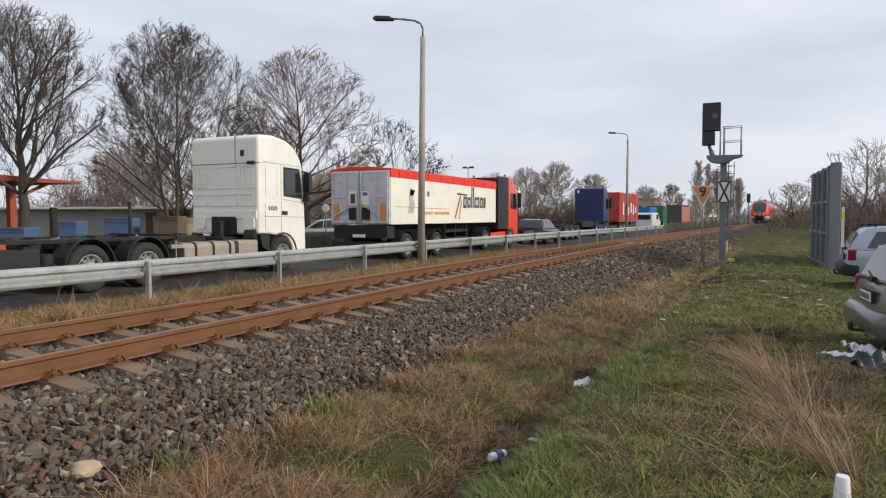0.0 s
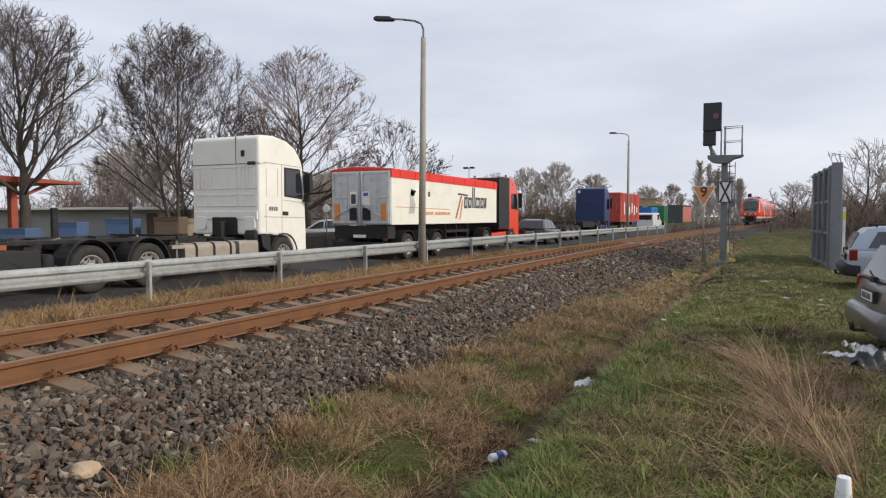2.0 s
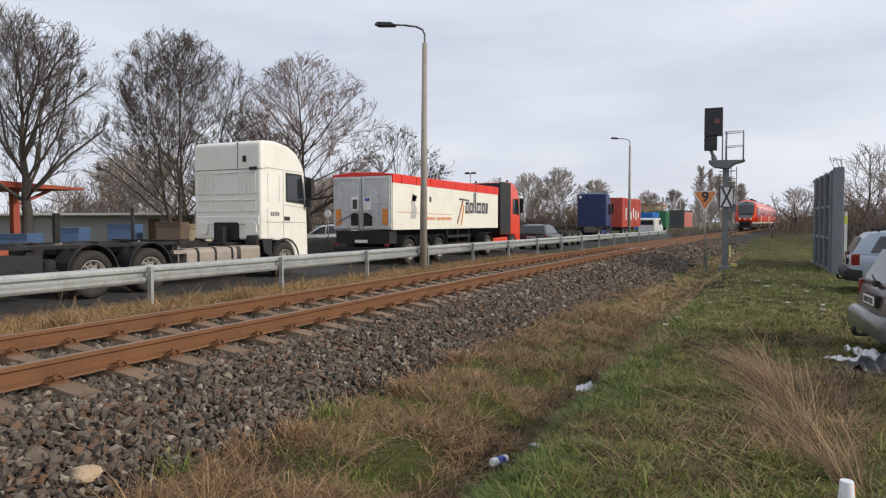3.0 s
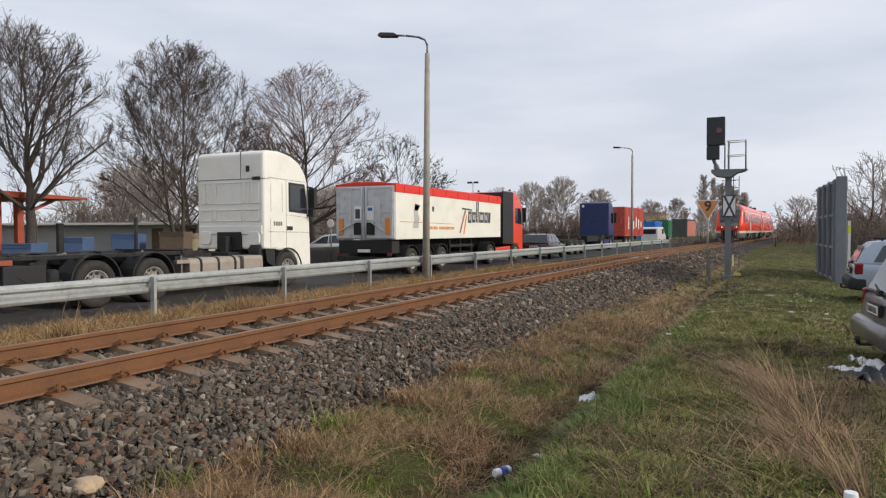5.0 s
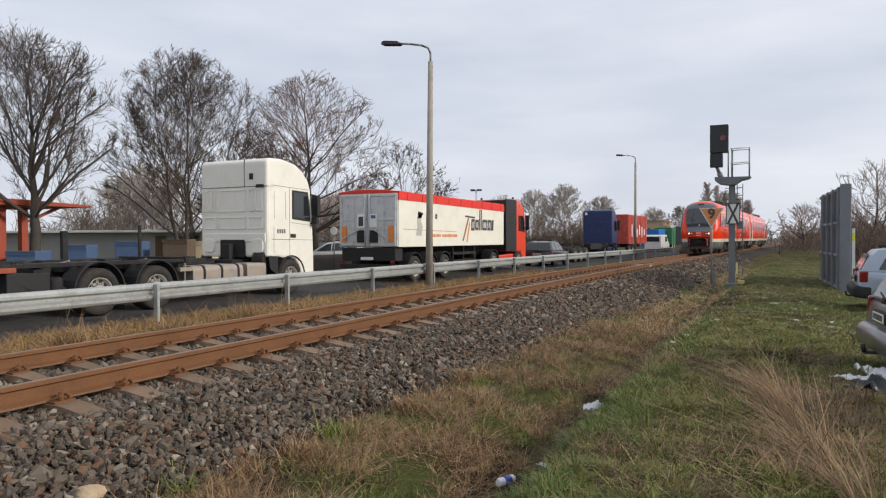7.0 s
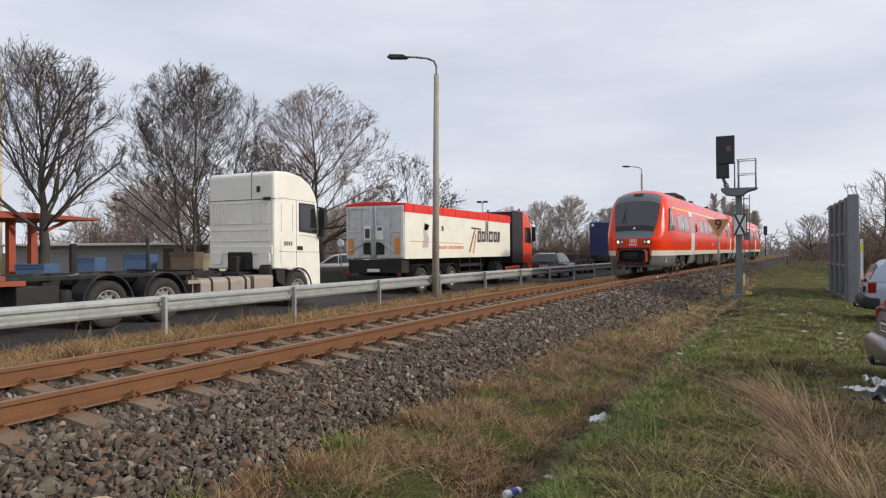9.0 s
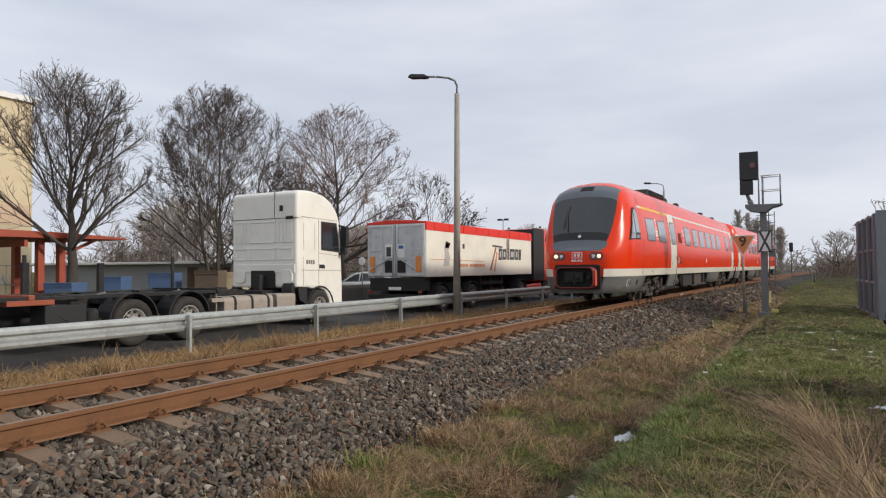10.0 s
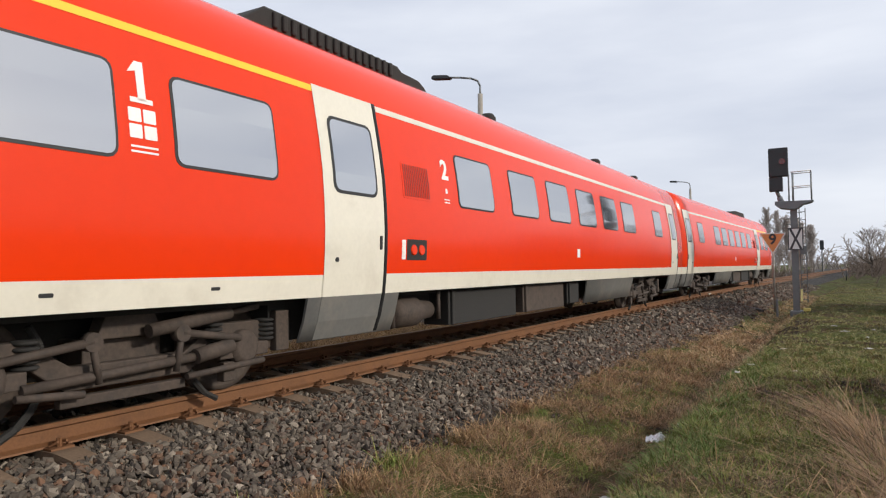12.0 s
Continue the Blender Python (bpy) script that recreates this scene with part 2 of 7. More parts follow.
def ground():
    us = [2500, 600, 150, 60, 30, 16, 10, 7] + [5.5 - 0.45 * i for i in range(9)] + [1.5 - 0.12 * i for i in range(20)] + [-0.9 - 0.06 * i for i in range(28)] + [-2.6 - 0.12 * i for i in range(9)] + [-4.5, -8.0] + [-8.2 - 0.3 * i for i in range(11)] + [-12, -15, -18.4, -19.2, -22, -30, -45, -70, -150, -600, -2500]
    ys = [-2500, -500, -100, -30, -10, -4] + [-2 + 0.5 * i for i in range(8)] + [2 + 0.14 * i for i in range(136)] + [21 + i for i in range(40)] + [65 + 5 * i for i in range(30)] + [240, 300, 500, 1000, 2500]
    vs, fs = [], []
    for y in ys:
        for u in us:
            x = u + bend(max(-50, y)) if abs(u) < 200 else u + 0
            vs.append((x, y, rough_z(x, y, max(min(u, 59), -59))))
    n = len(us)
    for j in range(len(ys) - 1):
        for i in range(n - 1):
            fs.append((j * n + i, (j + 1) * n + i, (j + 1) * n + i + 1, j * n + i + 1))
    g = soup("ground", vs, fs, M_grass, True)
    tagged(g, "uneven winter turf with green and straw-brown patches", "ground", kind="structure")


def strip(name, pts, ys, material, label, cat):
    """A band that follows the line's bend; pts are (u, z) across it."""
    vs, fs, n = [], [], len(pts)
    for y in ys:
        for u, z in pts:
            vs.append((u + bend(y), y, z))
    for j in range(len(ys) - 1):
        for i in range(n - 1):
            fs.append((j * n + i, (j + 1) * n + i, (j + 1) * n + i + 1, j * n + i + 1))
    return tagged(soup(name, vs, fs, material), label, cat, kind="structure")


YS = [-40, -20, -10] + [-5 + i for i in range(95)] + [95 + 5 * i for i in range(40)] + [320, 400]
ground()
strip("road", [(-11.2, -0.54), (-11.3, -0.5), (-14.8, -0.46), (-18.3, -0.5), (-18.4, -0.54)], YS, M_asph, "grey worn asphalt road beside the railway line", "road")


def foot(y):
    """Outer edge of the ballast: tight beside the bank, spread wider further on."""
    k = min(1, max(0, (y - 11.5) / 6))
    return -3.42 + 0.62 * k + 0.09 * math.sin(y * 1.7) + 0.08 * math.sin(y * 0.6 + 2)


strip("ballast_bed", [(-3.05, -0.72), (-3.4, -0.64), (-4.45, -0.30), (-4.9, -0.28), (-7.3, -0.28), (-7.7, -0.30), (-8.3, -0.58), (-8.6, -0.62)], YS, M_bed, "crushed-stone ballast bed under the rails, darkened as shade between the stones", "ballast")


def rails():
    prof = [(-0.036, 0), (-0.036, -0.03), (-0.012, -0.045), (-0.009, -0.135), (-0.07, -0.155), (-0.075, -0.17),
            (0.075, -0.17), (0.07, -0.155), (0.009, -0.135), (0.012, -0.045), (0.036, -0.03), (0.036, 0), (0.028, 0.006), (-0.028, 0.006)]
    for off in (-0.755, 0.755):
        bm = bmnew()
        prev = None
        for y in YS:
            ring = [bm.verts.new((TRACK + off + bend(y) + px * 1.0, y, pz - 0.006)) for px, pz in prof]
            if prev:
                for i in range(len(prof)):
                    j = (i + 1) % len(prof)
                    f = bm.faces.new((prev[i], prev[j], ring[j], ring[i]))
                    f.material_index = 1 if i in (12,) else 0
            prev = ring
        r = part("rail", bm, [M_rust, M_top])
        tagged(r, "rust-brown steel rail with a worn running surface", "rail", "rails of the line", "structure")


def sleepers():
    bm = bmnew()
    # tapered concrete beam: high at the rail seats, low between them
    secs = [(-1.3, 0.26, -0.225), (-1.0, 0.27, -0.185), (-0.55, 0.27, -0.185), (-0.3, 0.22, -0.215), (0.3, 0.22, -0.215), (0.55, 0.27, -0.185), (1.0, 0.27, -0.185), (1.3, 0.26, -0.225)]
    prev = None
    for x, w, z in secs:
        ring = [bm.verts.new(p) for p in ((x, -w / 2 - 0.02, -0.4), (x, -w / 2 + 0.03, z), (x, w / 2 - 0.03, z), (x, w / 2 + 0.02, -0.4))]
        if prev:
            for i in range(3):
                bm.faces.new((prev[i], prev[i + 1], ring[i + 1], ring[i]))
        else:
            bm.faces.new(ring)
        prev = ring
    bm.faces.new(prev[::-1])
    me = finish(bm, "beam", M_conc)
    bm = bmnew()
    # clamp: plate, two coils and a bolt
    box(bm, -0.05, 0.06, -0.09, 0.09, 0, 0.018)
    tube(bm, (0.0, -0.07, 0.03), (0.05, -0.035, 0.06), 0.011, n=6)
    tube(bm, (0.05, -0.035, 0.06), (-0.04, -0.02, 0.05), 0.011, n=6)
    tube(bm, (0.0, 0.07, 0.03), (0.05, 0.035, 0.06), 0.011, n=6)
    tube(bm, (0.05, 0.035, 0.06), (-0.04, 0.02, 0.05), 0.011, n=6)
    tube(bm, (0.01, 0, 0.01), (0.01, 0, 0.085), 0.02, n=6)
    clip = finish(bm, "rail_clip", M_rust)
    for k in range(150):
        y = 0.4 + 0.604 * (k - 6) + 0.18
        ob = tagged(new("sleeper"), "weathered concrete sleeper half sunk in ballast", "sleeper", "sleepers of the line")
        ob.matrix_basis = pose(TRACK + bend(y), y, 0, 0, 0, math.degrees(-math.atan(0.06 / (1 + math.exp(-(y - 28) / 8)))))
        b = new("beam", me)
        b.parent = ob
        if y < 34:
            for off in (-0.755, 0.755):
                for s in (1, -1):
                    c = new("rail_clip", clip)
                    c.parent = ob
                    c.matrix_basis = pose(off + s * 0.115, 0, -0.185, 0, 0, 0 if s > 0 else 180)


rails()
sleepers()


def stones():
    """Crushed stone, thickest near the walk; each stone a squashed lump with flattened, chipped faces."""
    rng = np.random.default_rng(5)
    g = (1 + 5 ** 0.5) / 2
    ico = np.array([(-1, g, 0), (1, g, 0), (-1, -g, 0), (1, -g, 0), (0, -1, g), (0, 1, g), (0, -1, -g), (0, 1, -g), (g, 0, -1), (g, 0, 1), (-g, 0, -1), (-g, 0, 1)], float) / 1.9
    ico_f = np.array([(0, 11, 5), (0, 5, 1), (0, 1, 7), (0, 7, 10), (0, 10, 11), (1, 5, 9), (5, 11, 4), (11, 10, 2), (10, 7, 6), (7, 1, 8),
                      (3, 9, 4), (3, 4, 2), (3, 2, 6), (3, 6, 8), (3, 8, 9), (4, 9, 5), (2, 4, 11), (6, 2, 10), (8, 6, 7), (9, 8, 1)])
    cube = np.array([(x, y, z) for z in (-0.8, 0.8) for y in (-0.8, 0.8) for x in (-0.8, 0.8)], float)
    cube_f = np.array([(0, 2, 3), (0, 3, 1), (4, 5, 7), (4, 7, 6), (0, 1, 5), (0, 5, 4), (2, 6, 7), (2, 7, 3), (0, 4, 6), (0, 6, 2), (1, 3, 7), (1, 7, 5)])
    top = [(-2.75, -0.70), (-3.1, -0.655), (-3.55, -0.575), (-4.45, -0.275), (-4.75, -0.255), (-7.3, -0.262), (-7.7, -0.28), (-8.3, -0.57)]
    tu, tz = np.array([p[0] for p in top])[::-1], np.array([p[1] for p in top])[::-1]
    VV, FF, n0 = [], [], 0
    for u0, u1, y0, y1, dens, size, fine in ((-5.2, -2.9, 1.0, 6.5, 1250, 0.040, 1), (-5.2, -2.9, 6.5, 10.0, 900, 0.041, 1), (-5.2, -2.75, 10.0, 16.0, 620, 0.034, 0), (-5.2, -2.6, 16, 30, 210, 0.045, 0), (-5.2, -2.6, 30, 60, 60, 0.07, 0),
                                             (-6.7, -5.2, 1.5, 12, 560, 0.030, 0), (-6.7, -5.2, 12, 26, 170, 0.042, 0), (-8.3, -6.7, 2, 14, 260, 0.036, 0), (-8.3, -6.7, 14, 30, 90, 0.045, 0)):
        base, tris = (ico, ico_f) if fine else (cube, cube_f)
        n = int((u1 - u0) * (y1 - y0) * dens)
        u, y = rng.uniform(u0, u1, n), rng.uniform(y0, y1, n)
        edge = np.array([foot(v) for v in y])
        keep = rng.random(n) < np.clip((edge - u) / 0.30, 0.03, 1)
        k = (y - 0.58) / 0.604
        keep &= (np.abs(k - np.round(k)) * 0.604 > 0.135) | (np.abs(u - TRACK) > 1.17) | (rng.random(n) < 0.22)
        u, y = u[keep], y[keep]
        n = len(u)
        z = np.interp(u, tu, tz) + rng.uniform(-0.034, 0.026, n)
        bx = np.array([bend(v) for v in y])
        s = size * np.clip(rng.lognormal(0, 0.26, n), 0.5, 1.7)
        sc = np.stack([rng.uniform(0.8, 1.4, n), rng.uniform(0.6, 1.05, n), rng.uniform(0.5, 0.85, n)], 1) * s[:, None]
        m = len(base)
        v = base[None] + rng.uniform(-0.24, 0.24, (n, m, 3)) if fine else base[None] + rng.uniform(-0.42, 0.42, (n, m, 3))
        if fine:        # broken faces on each
            for _ in range(6):
                d = rng.normal(size=(n, 1, 3))
                d /= np.linalg.norm(d, axis=2, keepdims=True)
                over = np.maximum(0, (v * d).sum(2, keepdims=True) - rng.uniform(0.30, 0.62, (n, 1, 1)))
                v = v - over * d
        v = v * sc[:, None]
        q = rng.normal(size=(n, 4))
        q /= np.linalg.norm(q, axis=1)[:, None]
        a, b, c, d = q.T
        R = np.stack([1 - 2 * (c * c + d * d), 2 * (b * c - a * d), 2 * (b * d + a * c), 2 * (b * c + a * d), 1 - 2 * (b * b + d * d), 2 * (c * d - a * b),
                      2 * (b * d - a * c), 2 * (c * d + a * b), 1 - 2 * (b * b + c * c)], 1).reshape(n, 3, 3)
        v = np.einsum("nij,nkj->nki", R, v) + np.stack([u + bx, y, z], 1)[:, None]
        VV.append(v.reshape(-1, 3))
        FF.append((tris[None] + (n0 + m * np.arange(n))[:, None, None]).reshape(-1, 3))
        n0 += m * n
    V, F = np.concatenate(VV), np.concatenate(FF)
    me = bpy.data.meshes.new("ballast_stones")
    me.vertices.add(len(V))
    me.vertices.foreach_set("co", V.ravel())
    me.loops.add(F.size)
    me.loops.foreach_set("vertex_index", F.ravel())
    me.polygons.add(len(F))
    me.polygons.foreach_set("loop_start", np.arange(0, F.size, 3))
    me.polygons.foreach_set("use_smooth", np.zeros(len(F), bool))
    me.update(calc_edges=True)
    me.validate()
    me.materials.append(island("crushed stone", [(0.034, 0.027, 0.021), (0.084, 0.067, 0.051), (0.13, 0.103, 0.078), (0.047, 0.037, 0.028), (0.17, 0.138, 0.104), (0.07, 0.055, 0.042), (0.15, 0.078, 0.043), (0.06, 0.047, 0.036), (0.29, 0.24, 0.185)], 0.85))
    tagged(new("ballast_stones", me), "loose crushed grey and brownish ballast stones", "gravel", kind="stuff")


stones()


def guard_rail():
    M_zinc = mat("weathered zinc", (0.37, 0.385, 0.375), 0.5, metal=0.4, vary=0.15, scale=2.5, grain=20, bump=0.08, stain=(0.22, 0.22, 0.195), stain_amt=0.6)
    g = thing("guard_rail", "galvanised steel crash barrier along the road verge", "guard rail")
    U, ZB = -10.65, -0.56
    y0, step = 9.33, 3.87
    prof = [(0.0, 0.36), (0.05, 0.345), (0.075, 0.30), (0.075, 0.255), (0.0, 0.215), (0.0, 0.165), (0.075, 0.125), (0.075, 0.08), (0.05, 0.035), (0.0, 0.02)]
    posts = [y0 + step * k for k in range(-3, 16)]
    for k, y in enumerate(posts):
        x = U + bend(y)
        bm = bmnew()
        prism(bm, [(-0.05, -0.03), (0.05, -0.03), (0.05, 0.03), (0.04, 0.03), (0.04, -0.02), (-0.04, -0.02), (-0.04, 0.03), (-0.05, 0.03)], "z", ZB - 0.3, 0.27)
        for v in bm.verts:
            v.co.x += x + 0.02
            v.co.y += y
        part("post", bm, M_zinc, g)
        if k + 1 < len(posts):
            bm = bmnew()
            ya, yb = y - 0.1, posts[k + 1] + 0.1
            r = []
            lift = 0.002 * (k % 2)
            for yy in (ya, (ya + yb) / 2, yb):
                r.append([bm.verts.new((U + bend(yy) - 0.12 + px + lift, yy, pz - 0.07 + lift)) for px, pz in prof] +
                         [bm.verts.new((U + bend(yy) - 0.126 + px + lift, yy, pz - 0.07 + lift)) for px, pz in prof[::-1]])
            for a, b in zip(r, r[1:]):
                for i in range(len(a)):
                    j = (i + 1) % len(a)
                    bm.faces.new((a[i], a[j], b[j], b[i]))
            bm.faces.new(r[0][::-1]), bm.faces.new(r[-1])
            bb = part("beam", bm, M_zinc, g)
            bm = bmnew()
            for dy in (-0.16, -0.06, 0.06, 0.16):
                for dz in (0.22, 0.04):
                    tube(bm, (x - 0.045, y + dy, dz), (x - 0.03, y + dy, dz), 0.016, n=6)
            part("bolts", bm, M_zinc, bb, "dark bolt heads at the joint", kind="stuff")


guard_rail()

# ---- the diesel railcar ----
M_red = mat("traffic red lacquer", (0.73, 0.036, 0.001), 0.22, vary=0.03, scale=0.7, grain=8, bump=0.0, stain=(0.62, 0.03, 0.015), stain_amt=0.15, coat=0.06, spec=0.30)
M_cream = mat("cream white lacquer", (0.70, 0.66, 0.56), 0.35, vary=0.05, scale=1.2, grain=20, bump=0.0, stain=(0.45, 0.40, 0.32), stain_amt=0.3, coat=0.3)
M_skirt = mat("dusty grey lacquer", (0.145, 0.143, 0.135), 0.45, vary=0.12, scale=1.5, grain=20, bump=0.03, stain=(0.27, 0.24, 0.20), stain_amt=0.5)
M_mask = mat("slate grey lacquer", (0.10, 0.115, 0.13), 0.35, vary=0.08, scale=1.5, bump=0.0, coat=0.3)
M_dark = mat("black rubber", (0.015, 0.015, 0.016), 0.6, vary=0.2, bump=0.05)
M_glass = mat("coated window glass", (0.02, 0.025, 0.03), 0.05, vary=0.1, scale=0.5, bump=0.0, spec=1.0)
MATS["coated window glass"].node_tree.nodes["Principled BSDF"].inputs["IOR"].default_value = 3.5

M_scr = mat("windscreen glass", (0.02, 0.024, 0.028), 0.06, vary=0.1, bump=0.0, spec=0.6)
M_scr.node_tree.nodes["Principled BSDF"].inputs["IOR"].default_value = 1.62
M_under = mat("brake-dust brown steel", (0.060, 0.043, 0.033), 0.8, vary=0.35, scale=4, grain=30, bump=0.3, dist=0.006, stain=(0.025, 0.021, 0.018), stain_amt=0.8)
# near-black; in recesses and under the floor the tone stands for shade
M_pit = mat("near-black steel", (0.02, 0.0185, 0.017), 0.85, vary=0.3, bump=0.2)
M_yel = mat("yellow band film", (0.80, 0.52, 0.02), 0.4, vary=0.05, bump=0)
M_tread = mat("polished wheel steel", (0.35, 0.33, 0.31), 0.35, metal=0.9, vary=0.1, bump=0.02)
M_lamp = mat("warm headlight", (1.0, 0.70, 0.46), 0.2, vary=0, bump=0, emit=1.25)
M_chrome = mat("bright reflector", (0.6, 0.6, 0.62), 0.15, metal=1.0, vary=0.1, bump=0)
M_buff = mat("orange-red gangway cloth", (0.50, 0.06, 0.03), 0.7, vary=0.2, scale=3, bump=0.3)

HALF = ((0.40, 1.22), (0.60, 1.30), (0.86, 1.365), (0.98, 1.38), (1.09, 1.392), (1.35, 1.41), (1.60, 1.418), (1.90, 1.41), (2.20, 1.39), (2.50, 1.35), (2.80, 1.30),
        (3.02, 1.26), (3.12, 1.24), (3.34, 1.17), (3.52, 1.08), (3.67, 0.95), (3.79, 0.74), (3.88, 0.43), (3.92, 0.0))
BOXY = {13: (3.42, 1.20), 14: (3.60, 1.12), 15: (3.73, 1.00), 16: (3.83, 0.80), 17: (3.89, 0.48)}   # squarer shoulders over the cab
TOPS = ((0.75, 1.66), (0.88, 1.76), (1.0, 1.97), (1.15, 2.21), (1.3, 2.47), (1.45, 2.75), (1.62, 3.04), (1.78, 3.33), (1.92, 3.50), (2.1, 3.62), (2.35, 3.73), (2.65, 3.82), (3.1, 3.89), (3.5, 3.92))
WIDE = ((0.75, 0.57), (0.8, 0.62), (0.88, 0.67), (1.0, 0.735), (1.15, 0.795), (1.3, 0.85), (1.5, 0.905), (1.8, 0.96), (2.2, 0.99), (2.65, 1.0))
LEN = 26.0


def interp(tab, v):
    return float(np.interp(v, [p[0] for p in tab], [p[1] for p in tab]))


def side_x(z):
    return interp(HALF, z)


def shell_point(j, y, sgn):
    z, w = HALF[j]
    if j in BOXY:
        k = min(1, max(0, (3.3 - y) / 1.5))
        z, w = z + (BOXY[j][0] - z) * k, w + (BOXY[j][1] - w) * k
    if j in (13, 14) and 1.2 < y < 3.3:      # the glass and its cap taper towards the roof
        k = min(1, (y - 1.2) / 0.8) * min(1, max(0, (3.3 - y) / 0.7)) * (0.8 if j == 14 else 0.45)
        z, w = z + (BOXY[j + 1][0] - z) * k, w + (BOXY[j + 1][1] - w) * k
    if z > 1.5:
        z = 1.5 + (z - 1.5) * (interp(TOPS, y) - 1.5) / (3.92 - 1.5)
    if z < 0.86:
        w -= 0.10 * max(0, 1 - (y - 0.75) / 1.2)
    return Vector((sgn * w * interp(WIDE, y), y, z))


def railcar():
    car = thing("railcar", "red and cream diesel railcar with a raked grey cab front", "train", group="cars of the train")
    ys = [p[0] for p in TOPS] + [5, 7.7, 8.8, 12, 16, 20, 24, LEN]
    nj = len(HALF)
    sets = {k: bmnew() for k in ("body", "stripe", "front_mask", "roof_cap", "windscreen", "screen_panel")}

    def put(key, pts, push=0.0):
        bm = sets[key]
        nrm = (pts[1] - pts[0]).cross(pts[3] - pts[0])
        if nrm.length < 1e-9:
            nrm = (pts[2] - pts[1]).cross(pts[3] - pts[1])
        nrm.normalize()
        c = sum(pts, Vector()) / 4
        if nrm.dot(c - Vector((0, max(c.y, 2.0), 1.8))) < 0:
            nrm = -nrm
        vs = []
        for p in pts:
            if all((p - q.co).length > 1e-6 for q in vs):
                vs.append(bm.verts.new(p + nrm * push))
        if len(vs) > 2:
            bm.faces.new(vs).smooth = True

    for sgn in (1, -1):
        for a, b in zip(ys, ys[1:]):
            for j in range(2, nj - 1):
                pts = [shell_point(j, a, sgn), shell_point(j, b, sgn), shell_point(j + 1, b, sgn), shell_point(j + 1, a, sgn)]
                key, push = "body", 0.0
                if j in (2, 3):
                    key = "stripe"
                elif b <= 1.0 and j >= 13:
                    key = "front_mask"
                elif a >= 1.0 and b <= 1.78 and j >= 14:
                    key, push = ("screen_panel", 0.0) if b <= 1.16 else ("windscreen", 0.0)
                elif 1.78 <= a and b <= 2.36 and j >= 14:
                    key = "roof_cap"
                put(key, pts, push)
        # face of the nose
        for j in range(2, nj - 1):
            p, q = shell_point(j, 0.75, sgn), shell_point(j + 1, 0.75, sgn)
            put("stripe" if j in (2, 3) and 0 else ("front_mask" if p.z > 1.62 else "body"), [p, q, Vector((0, 0.70, q.z)), Vector((0, 0.70, p.z))])
    for j in range(2, nj - 1):
        pts = [shell_point(j, LEN, 1), shell_point(j + 1, LEN, 1), shell_point(j + 1, LEN, -1), shell_point(j, LEN, -1)]
        put("body", pts)
    for key, m, lab in (("body", M_red, ""), ("stripe", M_cream, "cream waist band"), ("front_mask", M_mask, "slate grey cab front surround"), ("roof_cap", M_mask, "slate grey roof cap over the cab"), ("windscreen", M_scr, "dark raked windscreen"), ("screen_panel", M_dark, "black panel under the windscreen")):
        bmesh.ops.remove_doubles(sets[key], verts=sets[key].verts, dist=1e-4)
        part(key, sets[key], m, car, lab)

    def skirt(name, y0, y1, zb, slope0=0.0, slope1=0.0, inset=0.0):
        for sgn in (1, -1):
            bm = bmnew()
            n = 9 if y0 < 1 else 2
            cols = []
            for i in range(n):
                k = i / (n - 1)
                y = y0 + (y1 - y0) * (k * k if n > 2 else k)
                col = []
                for z in (zb, 0.6, 0.858):
                    yy = y + (slope0 * (1 - k) * (0.858 - z) if i == 0 else 0) - (slope1 * (0.858 - z) if i == n - 1 else 0)
                    x = (side_x(z) - inset - 0.10 * max(0, 1 - (y - 0.75) / 1.2) * (1 if z < 0.8 else 0.3)) * interp(WIDE, y)
                    col.append((bm.verts.new((sgn * x, yy, z)), bm.verts.new((sgn * (x - 0.03), yy, z))))
                cols.append(col)
            for c, d in zip(cols, cols[1:]):
                for i in range(2):
                    bm.faces.new((c[i][0], d[i][0], d[i + 1][0], c[i + 1][0])).smooth = True
                    bm.faces.new((c[i][1], d[i][1], d[i + 1][1], c[i + 1][1]))
                bm.faces.new((c[0][0], d[0][0], d[0][1], c[0][1]))
            for c in (cols[0], cols[-1]):
                for i in range(2):
                    bm.faces.new((c[i][0], c[i + 1][0], c[i + 1][1], c[i][1]))
            part(name, bm, M_skirt, car, "grey skirt panel")

    skirt("skirt", 0.78, 3.95, 0.36, 0, 0.5)
    skirt("skirt", 7.5, 9.15, 0.40)
    skirt("skirt", 16.3, 20.0, 0.36, 0.3, 0.0, 0.02)
    skirt("skirt", 24.1, 25.9, 0.42)
    # apron and coupler opening
    bm = bmnew()
    prism(bm, [(-0.70, 0.36), (0.70, 0.36), (0.72, 0.5), (-0.72, 0.5)], "y", 0.80, 0.95)
    part("apron", bm, M_skirt, car, "grey front apron", 0.015)
    # a flat black plate: the shade of the opening is in its colour
    bm = bmnew()
    prism(bm, round_rect(1.42, 0.74, 0.08, 3, 0, 0.85), "y", 0.685, 0.78)
    part("coupler_recess", bm, M_pit, car, "black plate standing for the shaded coupler recess")
    bm = bmnew()
    out_, in_ = round_rect(1.24, 0.64, 0.16, 4, 0, 0.83), round_rect(1.16, 0.56, 0.13, 4, 0, 0.83)
    n = len(out_)
    ra = [bm.verts.new((p[0], 0.69, p[1])) for p in out_]
    rb = [bm.verts.new((p[0] * 0.94, 0.42, p[1])) for p in out_]
    rc = [bm.verts.new((p[0] * 0.94, 0.42, p[1])) for p in in_]
    rd = [bm.verts.new((p[0], 0.69, p[1])) for p in in_]
